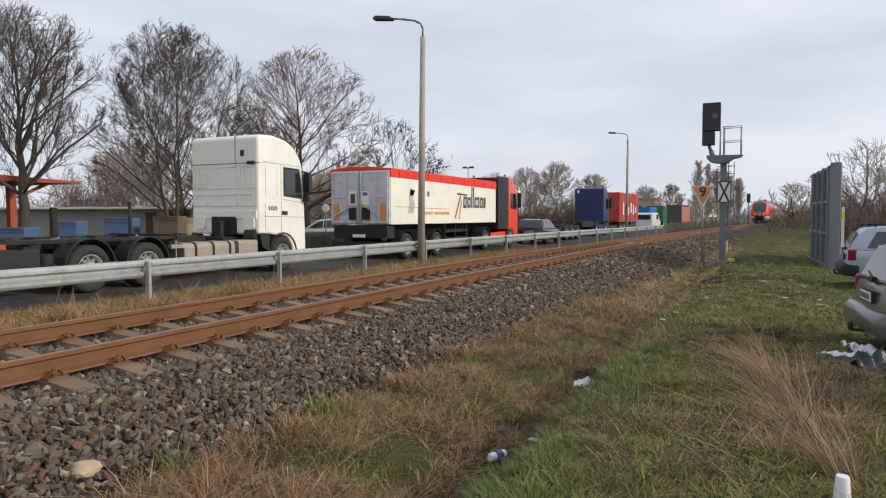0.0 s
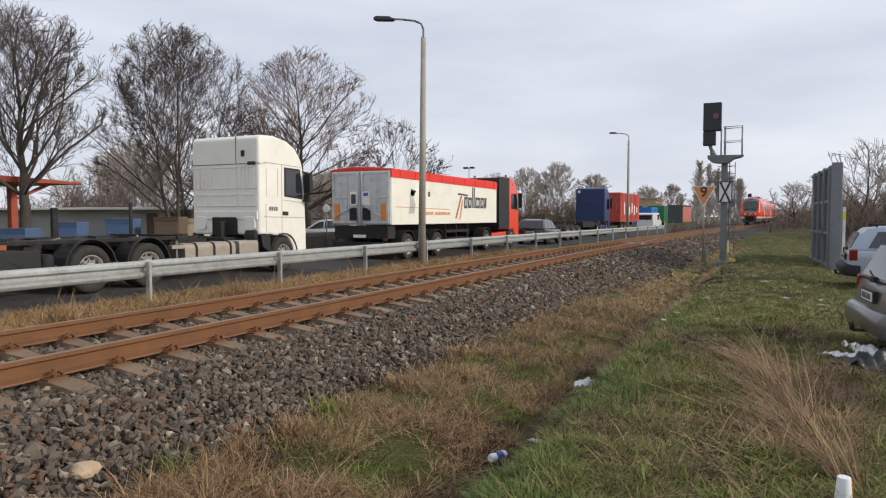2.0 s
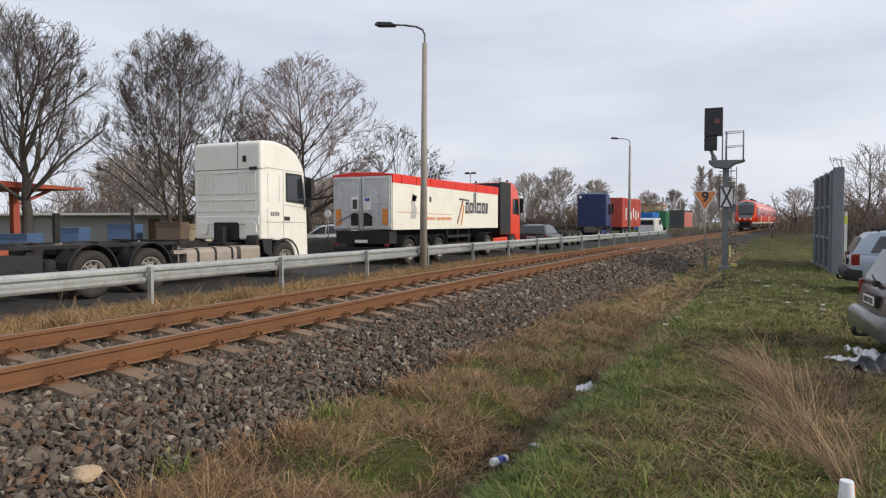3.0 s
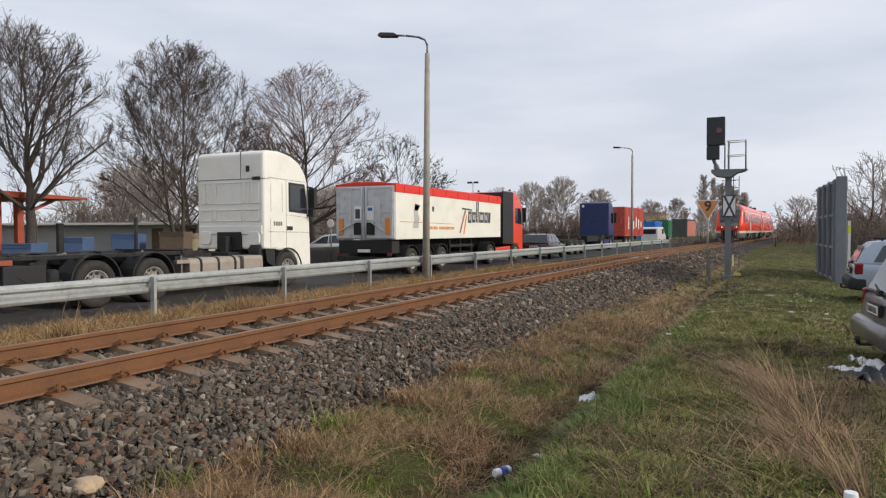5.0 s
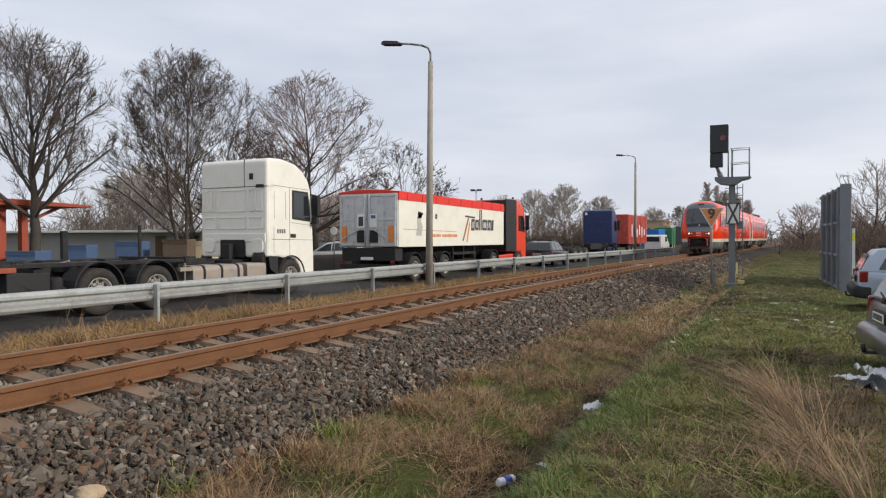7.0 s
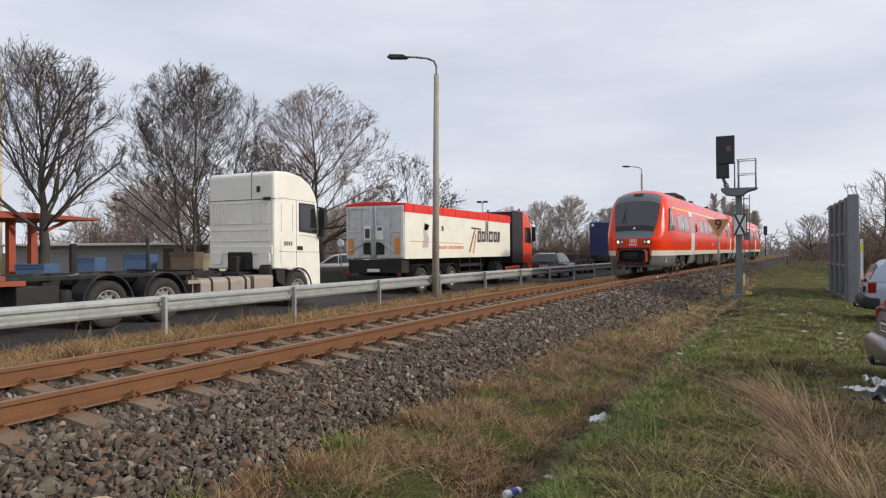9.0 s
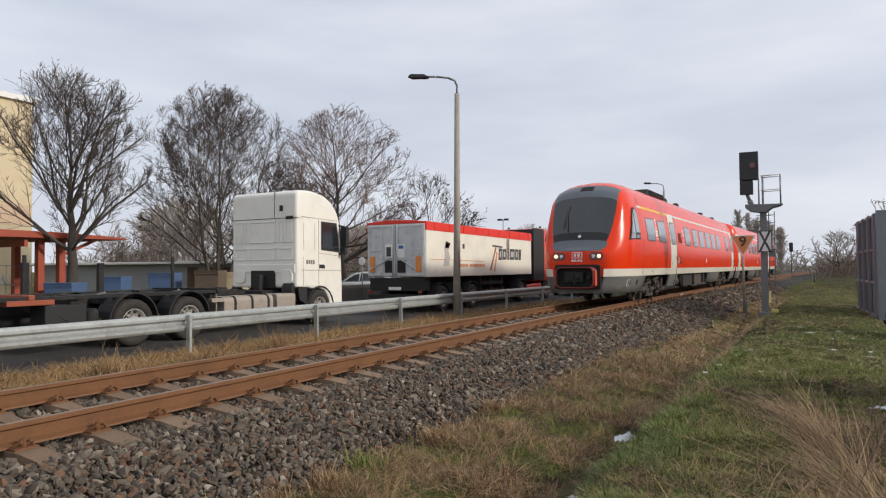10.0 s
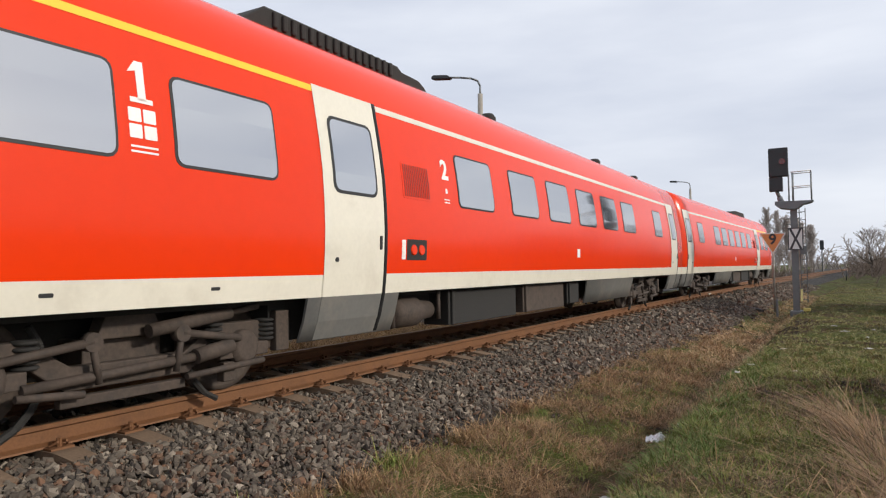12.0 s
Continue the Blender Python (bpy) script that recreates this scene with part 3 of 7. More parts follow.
    # inner faces of the shroud are blackened as shade
    for k, (u, v) in enumerate(((ra, rb), (rb, rc), (rc, rd))):
        for i in range(n):
            f = bm.faces.new((u[i], u[(i + 1) % n], v[(i + 1) % n], v[i]))
            f.smooth, f.material_index = True, 1 if k == 2 else 0
    sh = part("coupler_shroud", bm, [mat("dark red shroud rubber", (0.17, 0.018, 0.014), 0.55, vary=0.3, scale=3, bump=0.15), M_pit], car, "dark red coupler shroud")
    for s in (1, -1):
        bm = bmnew()
        box(bm, min(s * 0.60, s * 0.628), max(s * 0.60, s * 0.628), 0.45, 0.64, 0.60, 1.06)
        part("shroud_flap", bm, M_buff, sh, "orange-red side flap", 0.01)
    bm = bmnew()
    prism(bm, round_rect(1.15, 0.555, 0.12, 4, 0, 0.83), "y", 0.62, 0.66)
    part("coupler_back", bm, M_pit, sh)
    bm = bmnew()
    box(bm, -0.30, 0.26, 0.42, 0.66, 0.70, 1.0)
    box(bm, -0.24, -0.02, 0.38, 0.44, 0.76, 0.94)
    tube(bm, (0.12, 0.46, 0.84), (0.12, 0.37, 0.84), 0.09, 0.05, 12)
    tube(bm, (0.0, 0.34, 0.76), (0.06, 0.31, 0.62), 0.02, n=6)
    tube(bm, (0.42, 0.62, 0.84), (0.42, 0.44, 0.84), 0.06, n=10)
    part("coupler", bm, M_pit, sh, "automatic coupler head", 0.008)
    # lamps
    for s in (1, -1):
        bm = bmnew()
        prism(bm, round_rect(0.42, 0.24, 0.1, 4, s * 0.58, 1.47), "y", 0.715, 0.80)
        h = part("headlight", bm, mat("dark red lamp housing", (0.16, 0.022, 0.012), 0.15, vary=0.1, bump=0, coat=0.6), car, "dark red glazed lamp housing")
        bm = bmnew()
        lathe(bm, [(0.69, 0.04), (0.70, 0.058), (0.717, 0.062)], "y", 16, (s * 0.67, 0, 1.47))
        part("lens", bm, M_lamp, h, "lit warm white lamp")
        bm = bmnew()
        lathe(bm, [(0.695, 0.05), (0.717, 0.065)], "y", 14, (s * 0.50, 0, 1.47))
        part("tail_lens", bm, M_chrome, h, "unlit tail lamp")
    bm = bmnew()
    lathe(bm, [(0.96, 0.04), (1.0, 0.06), (1.09, 0.065)], "y", 14, (0, 0, 2.07))
    part("top_lamp", bm, M_chrome, car, "lamp below the windscreen")
    bm = bmnew()
    prism(bm, round_rect(0.32, 0.18, 0.02, 2, 0, 1.50), "y", 0.690, 0.72)
    pl = part("emblem_plate", bm, mat("emblem white", (0.8, 0.78, 0.74), 0.4, bump=0), car, "white emblem plate with red bars")
    bm = bmnew()
    prism(bm, round_rect(0.28, 0.14, 0.015, 2, 0, 1.50), "y", 0.686, 0.70)
    part("emblem_field", bm, M_red, pl)
    bm = bmnew()
    for x0, x1 in ((-0.09, -0.02), (0.02, 0.09)):
        box(bm, x0, x1, 0.682, 0.695, 1.455, 1.545)
    part("emblem_bars", bm, MATS["emblem white"], pl)
    for i in range(6):
        bm = bmnew()
        x0 = -0.17 + i * 0.055 + (0.02 if i > 2 else 0)
        box(bm, x0, x0 + 0.035, 0.690, 0.72, 1.31, 1.37)
        part("number_bar", bm, MATS["emblem white"], car, "plain pale bar of a fleet number")
    bm = bmnew()
    tube(bm, (-0.38, 1.02, 2.10), (-0.50, 1.40, 2.78), 0.014, n=6)
    tube(bm, (-0.56, 1.18, 2.36), (-0.46, 1.58, 3.10), 0.012, n=6)
    part("wiper", bm, M_dark, car, "black windscreen wiper")
    bm = bmnew()
    prism(bm, [(1.96, 3.42), (1.98, 3.555), (2.18, 3.675), (2.22, 3.55)], "x", -0.2, 0.2)
    part("roof_recess", bm, M_pit, car, "dark signal horn recess")

    # windows along the side
    def on_side(bm, outline, s, push, thick=0.02):
        # cut the outline into level strips, so that it follows the curve of the side
        zs = sorted({round(z, 4) for _, z in outline} | {z for z, _ in HALF if min(q[1] for q in outline) < z < max(q[1] for q in outline)})
        k, prev = len(outline), None
        for z in zs:
            cut = []
            for i in range(k):
                (y0, z0), (y1, z1) = outline[i], outline[(i + 1) % k]
                if abs(z0 - z) < 1e-3:
                    cut.append(y0)
                elif (z0 - z) * (z1 - z) < 0:
                    cut.append(y0 + (y1 - y0) * (z - z0) / (z1 - z0))
            if not cut:
                continue
            lo, hi = min(cut), max(cut)
            row = [bm.verts.new((s * (side_x(z) * interp(WIDE, y) + d), y, z)) for y, d in ((lo, push), (hi, push), (lo, push - thick), (hi, push - thick))]
            if prev:
                for q in ((prev[0], prev[1], row[1], row[0]), (prev[0], row[0], row[2], prev[2]), (prev[1], prev[3], row[3], row[1])):
                    bm.faces.new(q)
            else:
                bm.faces.new((row[0], row[1], row[3], row[2]))
            prev = row
        bm.faces.new((prev[0], prev[2], prev[3], prev[1]))

    def window(y0, y1, z0, z1, s, parent=None, small=False):
        bm = bmnew()
        on_side(bm, round_rect(y1 - y0 + 0.05, z1 - z0 + 0.05, 0.09, 3, (y0 + y1) / 2, (z0 + z1) / 2), s, 0.005)
        w = part("window", bm, M_dark, parent or car, "rubber-framed tinted window")
        if not parent:
            bm = bmnew()
            on_side(bm, round_rect(y1 - y0, z1 - z0, 0.07, 3, (y0 + y1) / 2, (z0 + z1) / 2), s, 0.010, 0.015)
            part("pane", bm, M_glass, w, "reflecting pane")
        return w

    def pane_on_door(y0, y1, z0, z1, s, door):
        bm = bmnew()
        on_side(bm, round_rect(y1 - y0, z1 - z0, 0.08, 3, (y0 + y1) / 2, (z0 + z1) / 2), s, 0.016)
        part("door_pane", bm, M_glass, door, "door window")
        bm = bmnew()
        on_side(bm, round_rect(y1 - y0 + 0.07, z1 - z0 + 0.07, 0.1, 3, (y0 + y1) / 2, (z0 + z1) / 2), s, 0.012)
        part("door_frame", bm, M_dark, door)

    for s in (1, -1):
        for y0, y1 in ((4.1, 5.25), (5.8, 6.95), (10.65, 11.75), (12.45, 13.55), (14.1, 15.2), (15.75, 16.85), (17.4, 18.5), (19.05, 20.15), (22.3, 23.2)):
            window(y0, y1, 2.02, 2.74, s)
        for y0, y1, seam in ((7.72, 8.78, 8.86), (24.3, 25.2, 25.26)):
            bm = bmnew()
            rows_ = [(z, y0, y1) for z, _ in HALF if 0.86 <= z <= 3.12]
            for (z0, a, b), (z1, _, _) in zip(rows_, rows_[1:]):
                v = [bm.verts.new((s * (side_x(z) + 0.008), y, z)) for z, y in ((z0, a), (z0, b), (z1, b), (z1, a))]
                bm.faces.new(v)
            d = part("door", bm, M_cream, car, "cream sliding passenger door")
            bm = bmnew()
            on_side(bm, [(y0, 0.41), (y1, 0.41), (y1, 0.86), (y0, 0.86)], s, 0.006)
            part("door_foot", bm, M_skirt, d, "grey lower door panel")
            pane_on_door(y0 + 0.2, y1 - 0.14, 2.0, 2.78, s, d)
            bm = bmnew()
            on_side(bm, [(y1 + 0.01, 0.42), (y1 + 0.06, 0.42), (y1 + 0.06, 1.6), (y1 + 0.06, 3.12), (y1 + 0.01, 3.12), (y1 + 0.01, 1.6)], s, 0.012)
            for a, b in ((0.42, 1.2), (1.2, 1.9), (1.9, 2.5), (2.5, 3.1)):
                on_side(bm, [(y1 + 0.01, a), (y1 + 0.05, a), (y1 + 0.05, b), (y1 + 0.01, b)], s, 0.012)
            part("door_seal", bm, M_dark, d)
            bm = bmnew()
            on_side(bm, round_rect(0.05, 0.05, 0.02, 2, y0 + 0.2, 1.25), s, 0.02)
            on_side(bm, round_rect(0.04, 0.16, 0.01, 2, y1 - 0.07, 1.45), s, 0.02)
            part("door_button", bm, M_dark, d)
        # cab side window
        bm = bmnew()
        on_side(bm, [(1.78, 1.97), (3.13, 2.0), (3.11, 2.5), (3.06, 2.86), (2.92, 2.98), (2.68, 3.0), (2.52, 2.92)], s, 0.022, 0.05)
        cw = part("cab_window", bm, M_dark, car, "black-framed cab side window")
        bm = bmnew()
        on_side(bm, [(1.90, 2.01), (2.46, 2.03), (2.46, 2.83)], s, 0.030)
        part("pane", bm, M_glass, cw)
        bm = bmnew()
        on_side(bm, [(2.55, 2.20), (3.06, 2.22), (3.04, 2.5), (3.0, 2.84), (2.88, 2.93), (2.70, 2.94), (2.55, 2.88)], s, 0.030)
        part("pane", bm, M_glass, cw)
        bm = bmnew()
        on_side(bm, [(2.55, 2.04), (3.06, 2.06), (3.06, 2.15), (2.55, 2.13)], s, 0.030)
        part("pane", bm, M_glass, cw)
        # bands above the windows
        for y0, y1, m, lab in ((3.3, 3.75, M_cream, "cream band"), (3.75, 7.72, M_yel, "yellow first-class band"), (8.86, 24.3, M_cream, "cream band")):
            bm = bmnew()
            on_side(bm, [(y0, 3.035), (y1, 3.035), (y1, 3.105), (y0, 3.105)], s, 0.004)
            part("band", bm, m, car, lab)
        # hatches, grille, seams, markers
        bm = bmnew()
        on_side(bm, round_rect(0.66, 0.46, 0.03, 2, 9.55, 2.25), s, 0.005)
        gr = part("grille", bm, M_red, car, "red ventilation grille")
        # darker red bars paint the shade between the grille's blades
        bm = bmnew()
        for i in range(14):
            on_side(bm, [(9.26 + i * 0.043, 2.05), (9.28 + i * 0.043, 2.05), (9.28 + i * 0.043, 2.45), (9.26 + i * 0.043, 2.45)], s, 0.010, 0.004)
        part("slats", bm, mat("grille shadow red", (0.25, 0.02, 0.01), 0.6, bump=0), gr)
        bm = bmnew()
        for y in (3.42, 3.6):
            for a, b in ((0.87, 1.6), (1.6, 2.2), (2.2, 2.9), (2.9, 3.4)):
                on_side(bm, [(y, a), (y + 0.012, a), (y + 0.012, b), (y, b)], s, 0.002, 0.004)
        on_side(bm, [(0.8, 1.16), (3.42, 1.16), (3.42, 1.17), (0.8, 1.17)], s, 0.002, 0.004)
        part("seams", bm, mat("panel gap red", (0.22, 0.015, 0.008), 0.6, bump=0), car)
        bm = bmnew()
        on_side(bm, round_rect(0.46, 0.26, 0.01, 2, 9.5, 1.38), s, 0.004)
        mk = part("socket_box", bm, M_pit, car, "recess with red hose couplings")
        bm = bmnew()
        for y in (9.42, 9.6):
            lathe(bm, [(s * (side_x(1.4) - 0.01), 0.075), (s * (side_x(1.4) + 0.02), 0.06)], "x", 12, (0, y, 1.38))
        part("coupling", bm, M_red, mk)
        for w, h, r, y, z in ((0.08, 0.24, 0.01, 9.2, 1.38), (0.16, 0.17, 0.01, 15.6, 1.42), (0.11, 0.11, 0.008, 5.43, 2.36), (0.11, 0.11, 0.008, 5.56, 2.36), (0.11, 0.11, 0.008, 5.43, 2.23), (0.11, 0.11, 0.008, 5.56, 2.23),
                              (0.24, 0.016, 0.004, 5.5, 2.11), (0.24, 0.016, 0.004, 5.5, 2.07), (0.15, 0.014, 0.004, 10.3, 2.08), (0.15, 0.014, 0.004, 10.3, 2.04), (0.05, 0.07, 0.01, 10.3, 2.2)):
            bm = bmnew()
            on_side(bm, round_rect(w, h, r, 2, y, z), s, 0.005)
            part("pictogram", bm, MATS["emblem white"], car, "small pale pictogram or line of small print")
        for w, h, r, y, z in ((0.22, 0.17, 0.06, 2.0, 0.66), (0.22, 0.17, 0.06, 2.95, 0.66), (0.10, 0.03, 0.01, 4.75, 0.99), (0.10, 0.03, 0.01, 6.2, 0.99)):
            bm = bmnew()
            on_side(bm, round_rect(w, h, r, 3, y, z), s, 0.004)
            part("vent", bm, M_dark, car, "dark oval opening")
        bm = bmnew()
        for a, b, c, d in ((1.45, 1.69, 0.74, 0.752), (1.45, 1.69, 0.56, 0.572), (1.45, 1.465, 0.56, 0.75), (1.675, 1.69, 0.56, 0.75), (1.51, 1.63, 0.69, 0.70), (1.51, 1.63, 0.61, 0.62), (1.51, 1.522, 0.61, 0.70), (1.618, 1.63, 0.61, 0.70)):
            a, b = a + 0.3, b + 0.3
            on_side(bm, [(a, c), (b, c), (b, d), (a, d)], s, 0.006, 0.008)
        part("jack_mark", bm, MATS["emblem white"], car, "thin pale jacking mark")
        bm = bmnew()
        on_side(bm, [(5.47, 2.48), (5.54, 2.48), (5.54, 2.80), (5.47, 2.80)], s, 0.006)
        on_side(bm, [(5.40, 2.46), (5.60, 2.46), (5.60, 2.50), (5.40, 2.50)], s, 0.006)
        on_side(bm, [(5.40, 2.70), (5.47, 2.72), (5.47, 2.80), (5.44, 2.76)], s, 0.006)
        part("class_number", bm, MATS["emblem white"], car, "pale class number 1")
        for txt, y, z, h in (("2", 10.3, 2.48, 0.26),):
            cu = bpy.data.curves.new("digit", "FONT")
            cu.body, cu.size, cu.align_x, cu.align_y, cu.extrude = txt, h * 1.45, "CENTER", "CENTER", 0.002
            cu.offset = 0.012
            tmp = bpy.data.objects.new("digit", cu)
            me = bpy.data.meshes.new_from_object(tmp)
            bpy.data.objects.remove(tmp)
            me.materials.append(MATS["emblem white"])
            o = new("class_number", me)
            o.parent = car
            tagged(o, "pale class number " + txt)
            lean = math.degrees(math.atan2(side_x(z - 0.2) - side_x(z + 0.2), 0.4))
            o.matrix_basis = pose(s * (side_x(z) + 0.004), y, z, 0, 0, 90 * s) @ pose(0, 0, 0, 90 - lean, 0, 0)
    # roof gear
    bm = bmnew()
    prism(bm, [(7.25, 3.82), (7.7, 4.08), (10.3, 4.06), (10.4, 4.0), (10.85, 3.98), (11.0, 3.92), (11.15, 3.82)], "x", -0.62, 0.62)
    for i in range(16):
        box(bm, 0.60, 0.66, 7.8 + i * 0.15, 7.87 + i * 0.15, 3.86, 4.05)
    part("roof_cooler", bm, M_pit, car, "black roof cooling unit", 0.02)
    for y, h in ((13.5, 0.12), (19.8, 0.12), (23.6, 0.1)):
        bm = bmnew()
        lathe(bm, [(3.7, 0.15), (3.86 + h * 0.6, 0.15), (3.88 + h, 0.1)], "z", 12, (0.45, y, 0))
        part("roof_vent", bm, M_pit, car, "small dark roof vent")
    bm = bmnew()
    prism(bm, [(10.1, 3.25), (11.2, 3.25), (11.2, 3.27), (10.1, 3.27)], "x", 1.12, 1.165)
    part("gutter", bm, MATS["panel gap red"], car)
    # folding gangway
    bm = bmnew()
    for i in range(3):
        w = 1.22 if i % 2 == 0 else 1.14
        prism(bm, [(-w, 0.75), (w, 0.75), (w, 2.8), (w * 0.85, 3.35), (0.5, 3.62), (-0.5, 3.62), (-w * 0.85, 3.35), (-w, 2.9)], "y", LEN + 0.002 + i * 0.05, LEN + 0.052 + i * 0.05)
    part("gangway", bm, mat("gangway rubber", (0.10, 0.03, 0.03), 0.8, bump=0.2), car, "dark folding gangway between the cars")
    # underfloor
    bm = bmnew()
    box(bm, -1.1, 1.1, 2.3, LEN - 0.2, 0.80, 0.90)
    box(bm, -0.66, 0.66, 0.8, 2.4, 0.78, 0.88)
    box(bm, -0.9, 0.9, 9.4, 20, 0.45, 0.8)
    # added dark block that fills the space behind the door skirt
    box(bm, -1.05, 1.05, 7.2, 9.4, 0.42, 0.8)
    part("floor_pan", bm, M_pit, car)
    for s in (1, -1):
        for y0, y1, z0, m in ((10.6, 12.9, 0.34, M_pit), (13.2, 15.2, 0.36, M_under), (15.4, 16.1, 0.40, M_pit)):
            bm = bmnew()
            box(bm, min(s * 0.8, s * 1.22), max(s * 0.8, s * 1.22), y0, y1, z0, 0.82)
            box(bm, min(s * 1.2, s * 1.26), max(s * 1.2, s * 1.26), y0 + 0.05, y0 + 0.12, z0, 0.84)
            part("equipment_box", bm, m, car, "grimy underfloor equipment box", 0.015)
        bm = bmnew()
        lathe(bm, [(9.35, 0.12), (9.42, 0.2), (9.9, 0.2), (10.0, 0.14), (10.3, 0.12)], "y", 16, (s * 1.05, 0, 0.58))
        tube(bm, (s * 1.15, 9.3, 0.4), (s * 1.15, 9.3, 0.84), 0.04, n=8)
        tube(bm, (s * 1.2, 10.35, 0.45), (s * 1.2, 10.35, 0.84), 0.03, n=8)
        part("silencer", bm, M_under, car, "dusty exhaust drum")
    for o in car.children_recursive:
        for v in (o.data.vertices if o.matrix_basis.is_identity else ()):
            v.co.y += float(np.interp(v.co.y, (0.8, 2.9, 6.0, 7.0, 7.6), (0.60, 0.13, 0.13, 0.10, 0.0)))
    # bogies
    for yc in (5.75, 22.0):
        bm = bmnew()
        for s in (1, -1):
            x0, x1 = sorted((s * 0.92, s * 1.06))
            prism(bm, [(yc - 1.75, 0.42), (yc - 1.5, 0.66), (yc - 0.85, 0.66), (yc - 0.5, 0.44), (yc + 0.5, 0.44), (yc + 0.85, 0.66), (yc + 1.5, 0.66), (yc + 1.75, 0.42),
                       (yc + 1.5, 0.36), (yc + 0.9, 0.52), (yc + 0.55, 0.26), (yc - 0.55, 0.26), (yc - 0.9, 0.52), (yc - 1.5, 0.36)], "x", x0, x1)
        box(bm, -0.95, 0.95, yc - 0.35, yc + 0.35, 0.35, 0.62)
        bo = part("bogie", bm, M_under, car, "dust-brown bogie frame", 0.012)
        # plain dark block added to close the see-through gap between the wheels
        bm = bmnew()
        box(bm, -0.62, 0.62, yc - 2.1, yc + 2.1, 0.30, 0.79)
        part("traction_gear", bm, M_pit, bo, "plain dark block for the bulk between the wheels", 0.03)
        for s in (1, -1):
            for d in (-1.15, 1.15):
                bm = bmnew()          # brake hanger and its curved shoe
                for i in range(6):
                    a0, a1 = radians(20 + 18 * i), radians(38 + 18 * i)
                    g = 1 if d < 0 else -1
                    tube(bm, (s * 0.92, yc + d + g * 0.52 * math.sin(a0), 0.44 - 0.52 * math.cos(a0)), (s * 0.92, yc + d + g * 0.52 * math.sin(a1), 0.44 - 0.52 * math.cos(a1)), 0.03, n=6)
                part("brake_shoe", bm, M_pit, bo, "dark brake rigging")
                bm = bmnew()
                tube(bm, (s * 1.16, yc + d - 0.1, 0.52), (s * 1.16, yc + d * 0.35, 0.62), 0.035, n=8)
                tube(bm, (s * 1.16, yc + d * 0.35, 0.62), (s * 1.16, yc + d * 0.3, 0.30), 0.028, n=8)
                tube(bm, (s * 1.15, yc + d + 0.2, 0.28), (s * 1.15, yc + d * 0.4, 0.24), 0.03, n=8)
                lathe(bm, [(s * 1.10, 0.075), (s * 1.19, 0.075)], "x", 12, (0, yc + d * 0.35, 0.62))
                part("link_rod", bm, M_under, bo, "dusty link rods and bushes")
                bm = bmnew()
                box(bm, min(s * 1.04, s * 1.14), max(s * 1.04, s * 1.14), yc + d * 1.42 - 0.09, yc + d * 1.42 + 0.09, 0.34, 0.74)
                part("bracket", bm, M_under, bo, "", 0.012)
        for s in (1, -1):
            for d in (-1.15, 1.15):
                bm = bmnew()
                lathe(bm, [(s * 0.98, 0.17), (s * 1.12, 0.17), (s * 1.16, 0.12)], "x", 14, (0, yc + d, 0.42))
                box(bm, min(s * 0.98, s * 1.12), max(s * 0.98, s * 1.12), yc + d - 0.3, yc + d + 0.3, 0.33, 0.46)
                box(bm, min(s * 1.0, s * 1.1), max(s * 1.0, s * 1.1), yc + d - 0.24, yc + d - 0.1, 0.12, 0.3)
                part("axle_box", bm, M_under, bo, "dusty axle box", 0.012)
                for e in (-0.32, 0.32):
                    bm = bmnew()
                    for i in range(5):
                        lathe(bm, [(0.46 + i * 0.045, 0.085), (0.475 + i * 0.045, 0.1), (0.49 + i * 0.045, 0.085)], "z", 10, (s * 1.04, yc + d + e, 0))
                    part("spring", bm, M_pit, bo, "coil spring")
            bm = bmnew()
            tube(bm, (s * 1.13, yc + 0.1, 0.66), (s * 1.13, yc + 0.95, 0.76), 0.06, n=10)
            tube(bm, (s * 1.13, yc + 0.95, 0.76), (s * 1.13, yc + 1.3, 0.80), 0.03, n=8)
            tube(bm, (s * 1.13, yc - 0.9, 0.33), (s * 1.13, yc + 0.6, 0.40), 0.04, n=8)
            tube(bm, (s * 1.15, yc + 0.55, 0.40), (s * 1.15, yc + 0.95, 0.46), 0.07, n=10)
            part("damper", bm, M_under, bo, "long horizontal damper")
            bm = bmnew()
            prism(bm, [(yc - 0.3, 0.62), (yc + 0.3, 0.62), (yc + 0.2, 0.86), (yc - 0.2, 0.86)], "x", min(s * 0.9, s * 1.05), max(s * 0.9, s * 1.05))
            box(bm, min(s * 1.0, s * 1.08), max(s * 1.0, s * 1.08), yc - 0.6, yc + 0.5, 0.14, 0.22)
            part("bolster", bm, M_under, bo, "", 0.01)
        for d in (-1.15, 1.15):
            bm = bmnew()
            for s in (1, -1):
                lathe(bm, [(s * 0.68, 0.44), (s * 0.70, 0.475), (s * 0.72, 0.45), (s * 0.82, 0.44), (s * 0.82, 0.38), (s * 0.80, 0.36), (s * 0.80, 0.14), (s * 0.86, 0.12)], "x", 28)
                box(bm, min(s * 0.795, s * 0.81), max(s * 0.795, s * 0.81), -0.03, 0.03, 0.2, 0.34)
            tube(bm, (-0.7, 0, 0), (0.7, 0, 0), 0.09, n=10)
            ws = part("wheelset", bm, [M_under], bo, "steel wheelset")
            ws.matrix_basis = pose(0, yc + d, 0.44)
    return car


TRAIN_Y0, SPEED = 125.5, 10.7          # the front end at the clip's start, and metres a second; it brakes gently at the end
railcar_front = railcar()
railcar_rear = copy_thing(railcar_front, pose(0, 300, 0))


def gone(t):
    """Metres that the train has rolled by the time t."""
    return SPEED * t - 0.25 * max(0, t - 10.4) ** 2


def on_line(y):
    return Vector((TRACK + bend(y), y, 0))


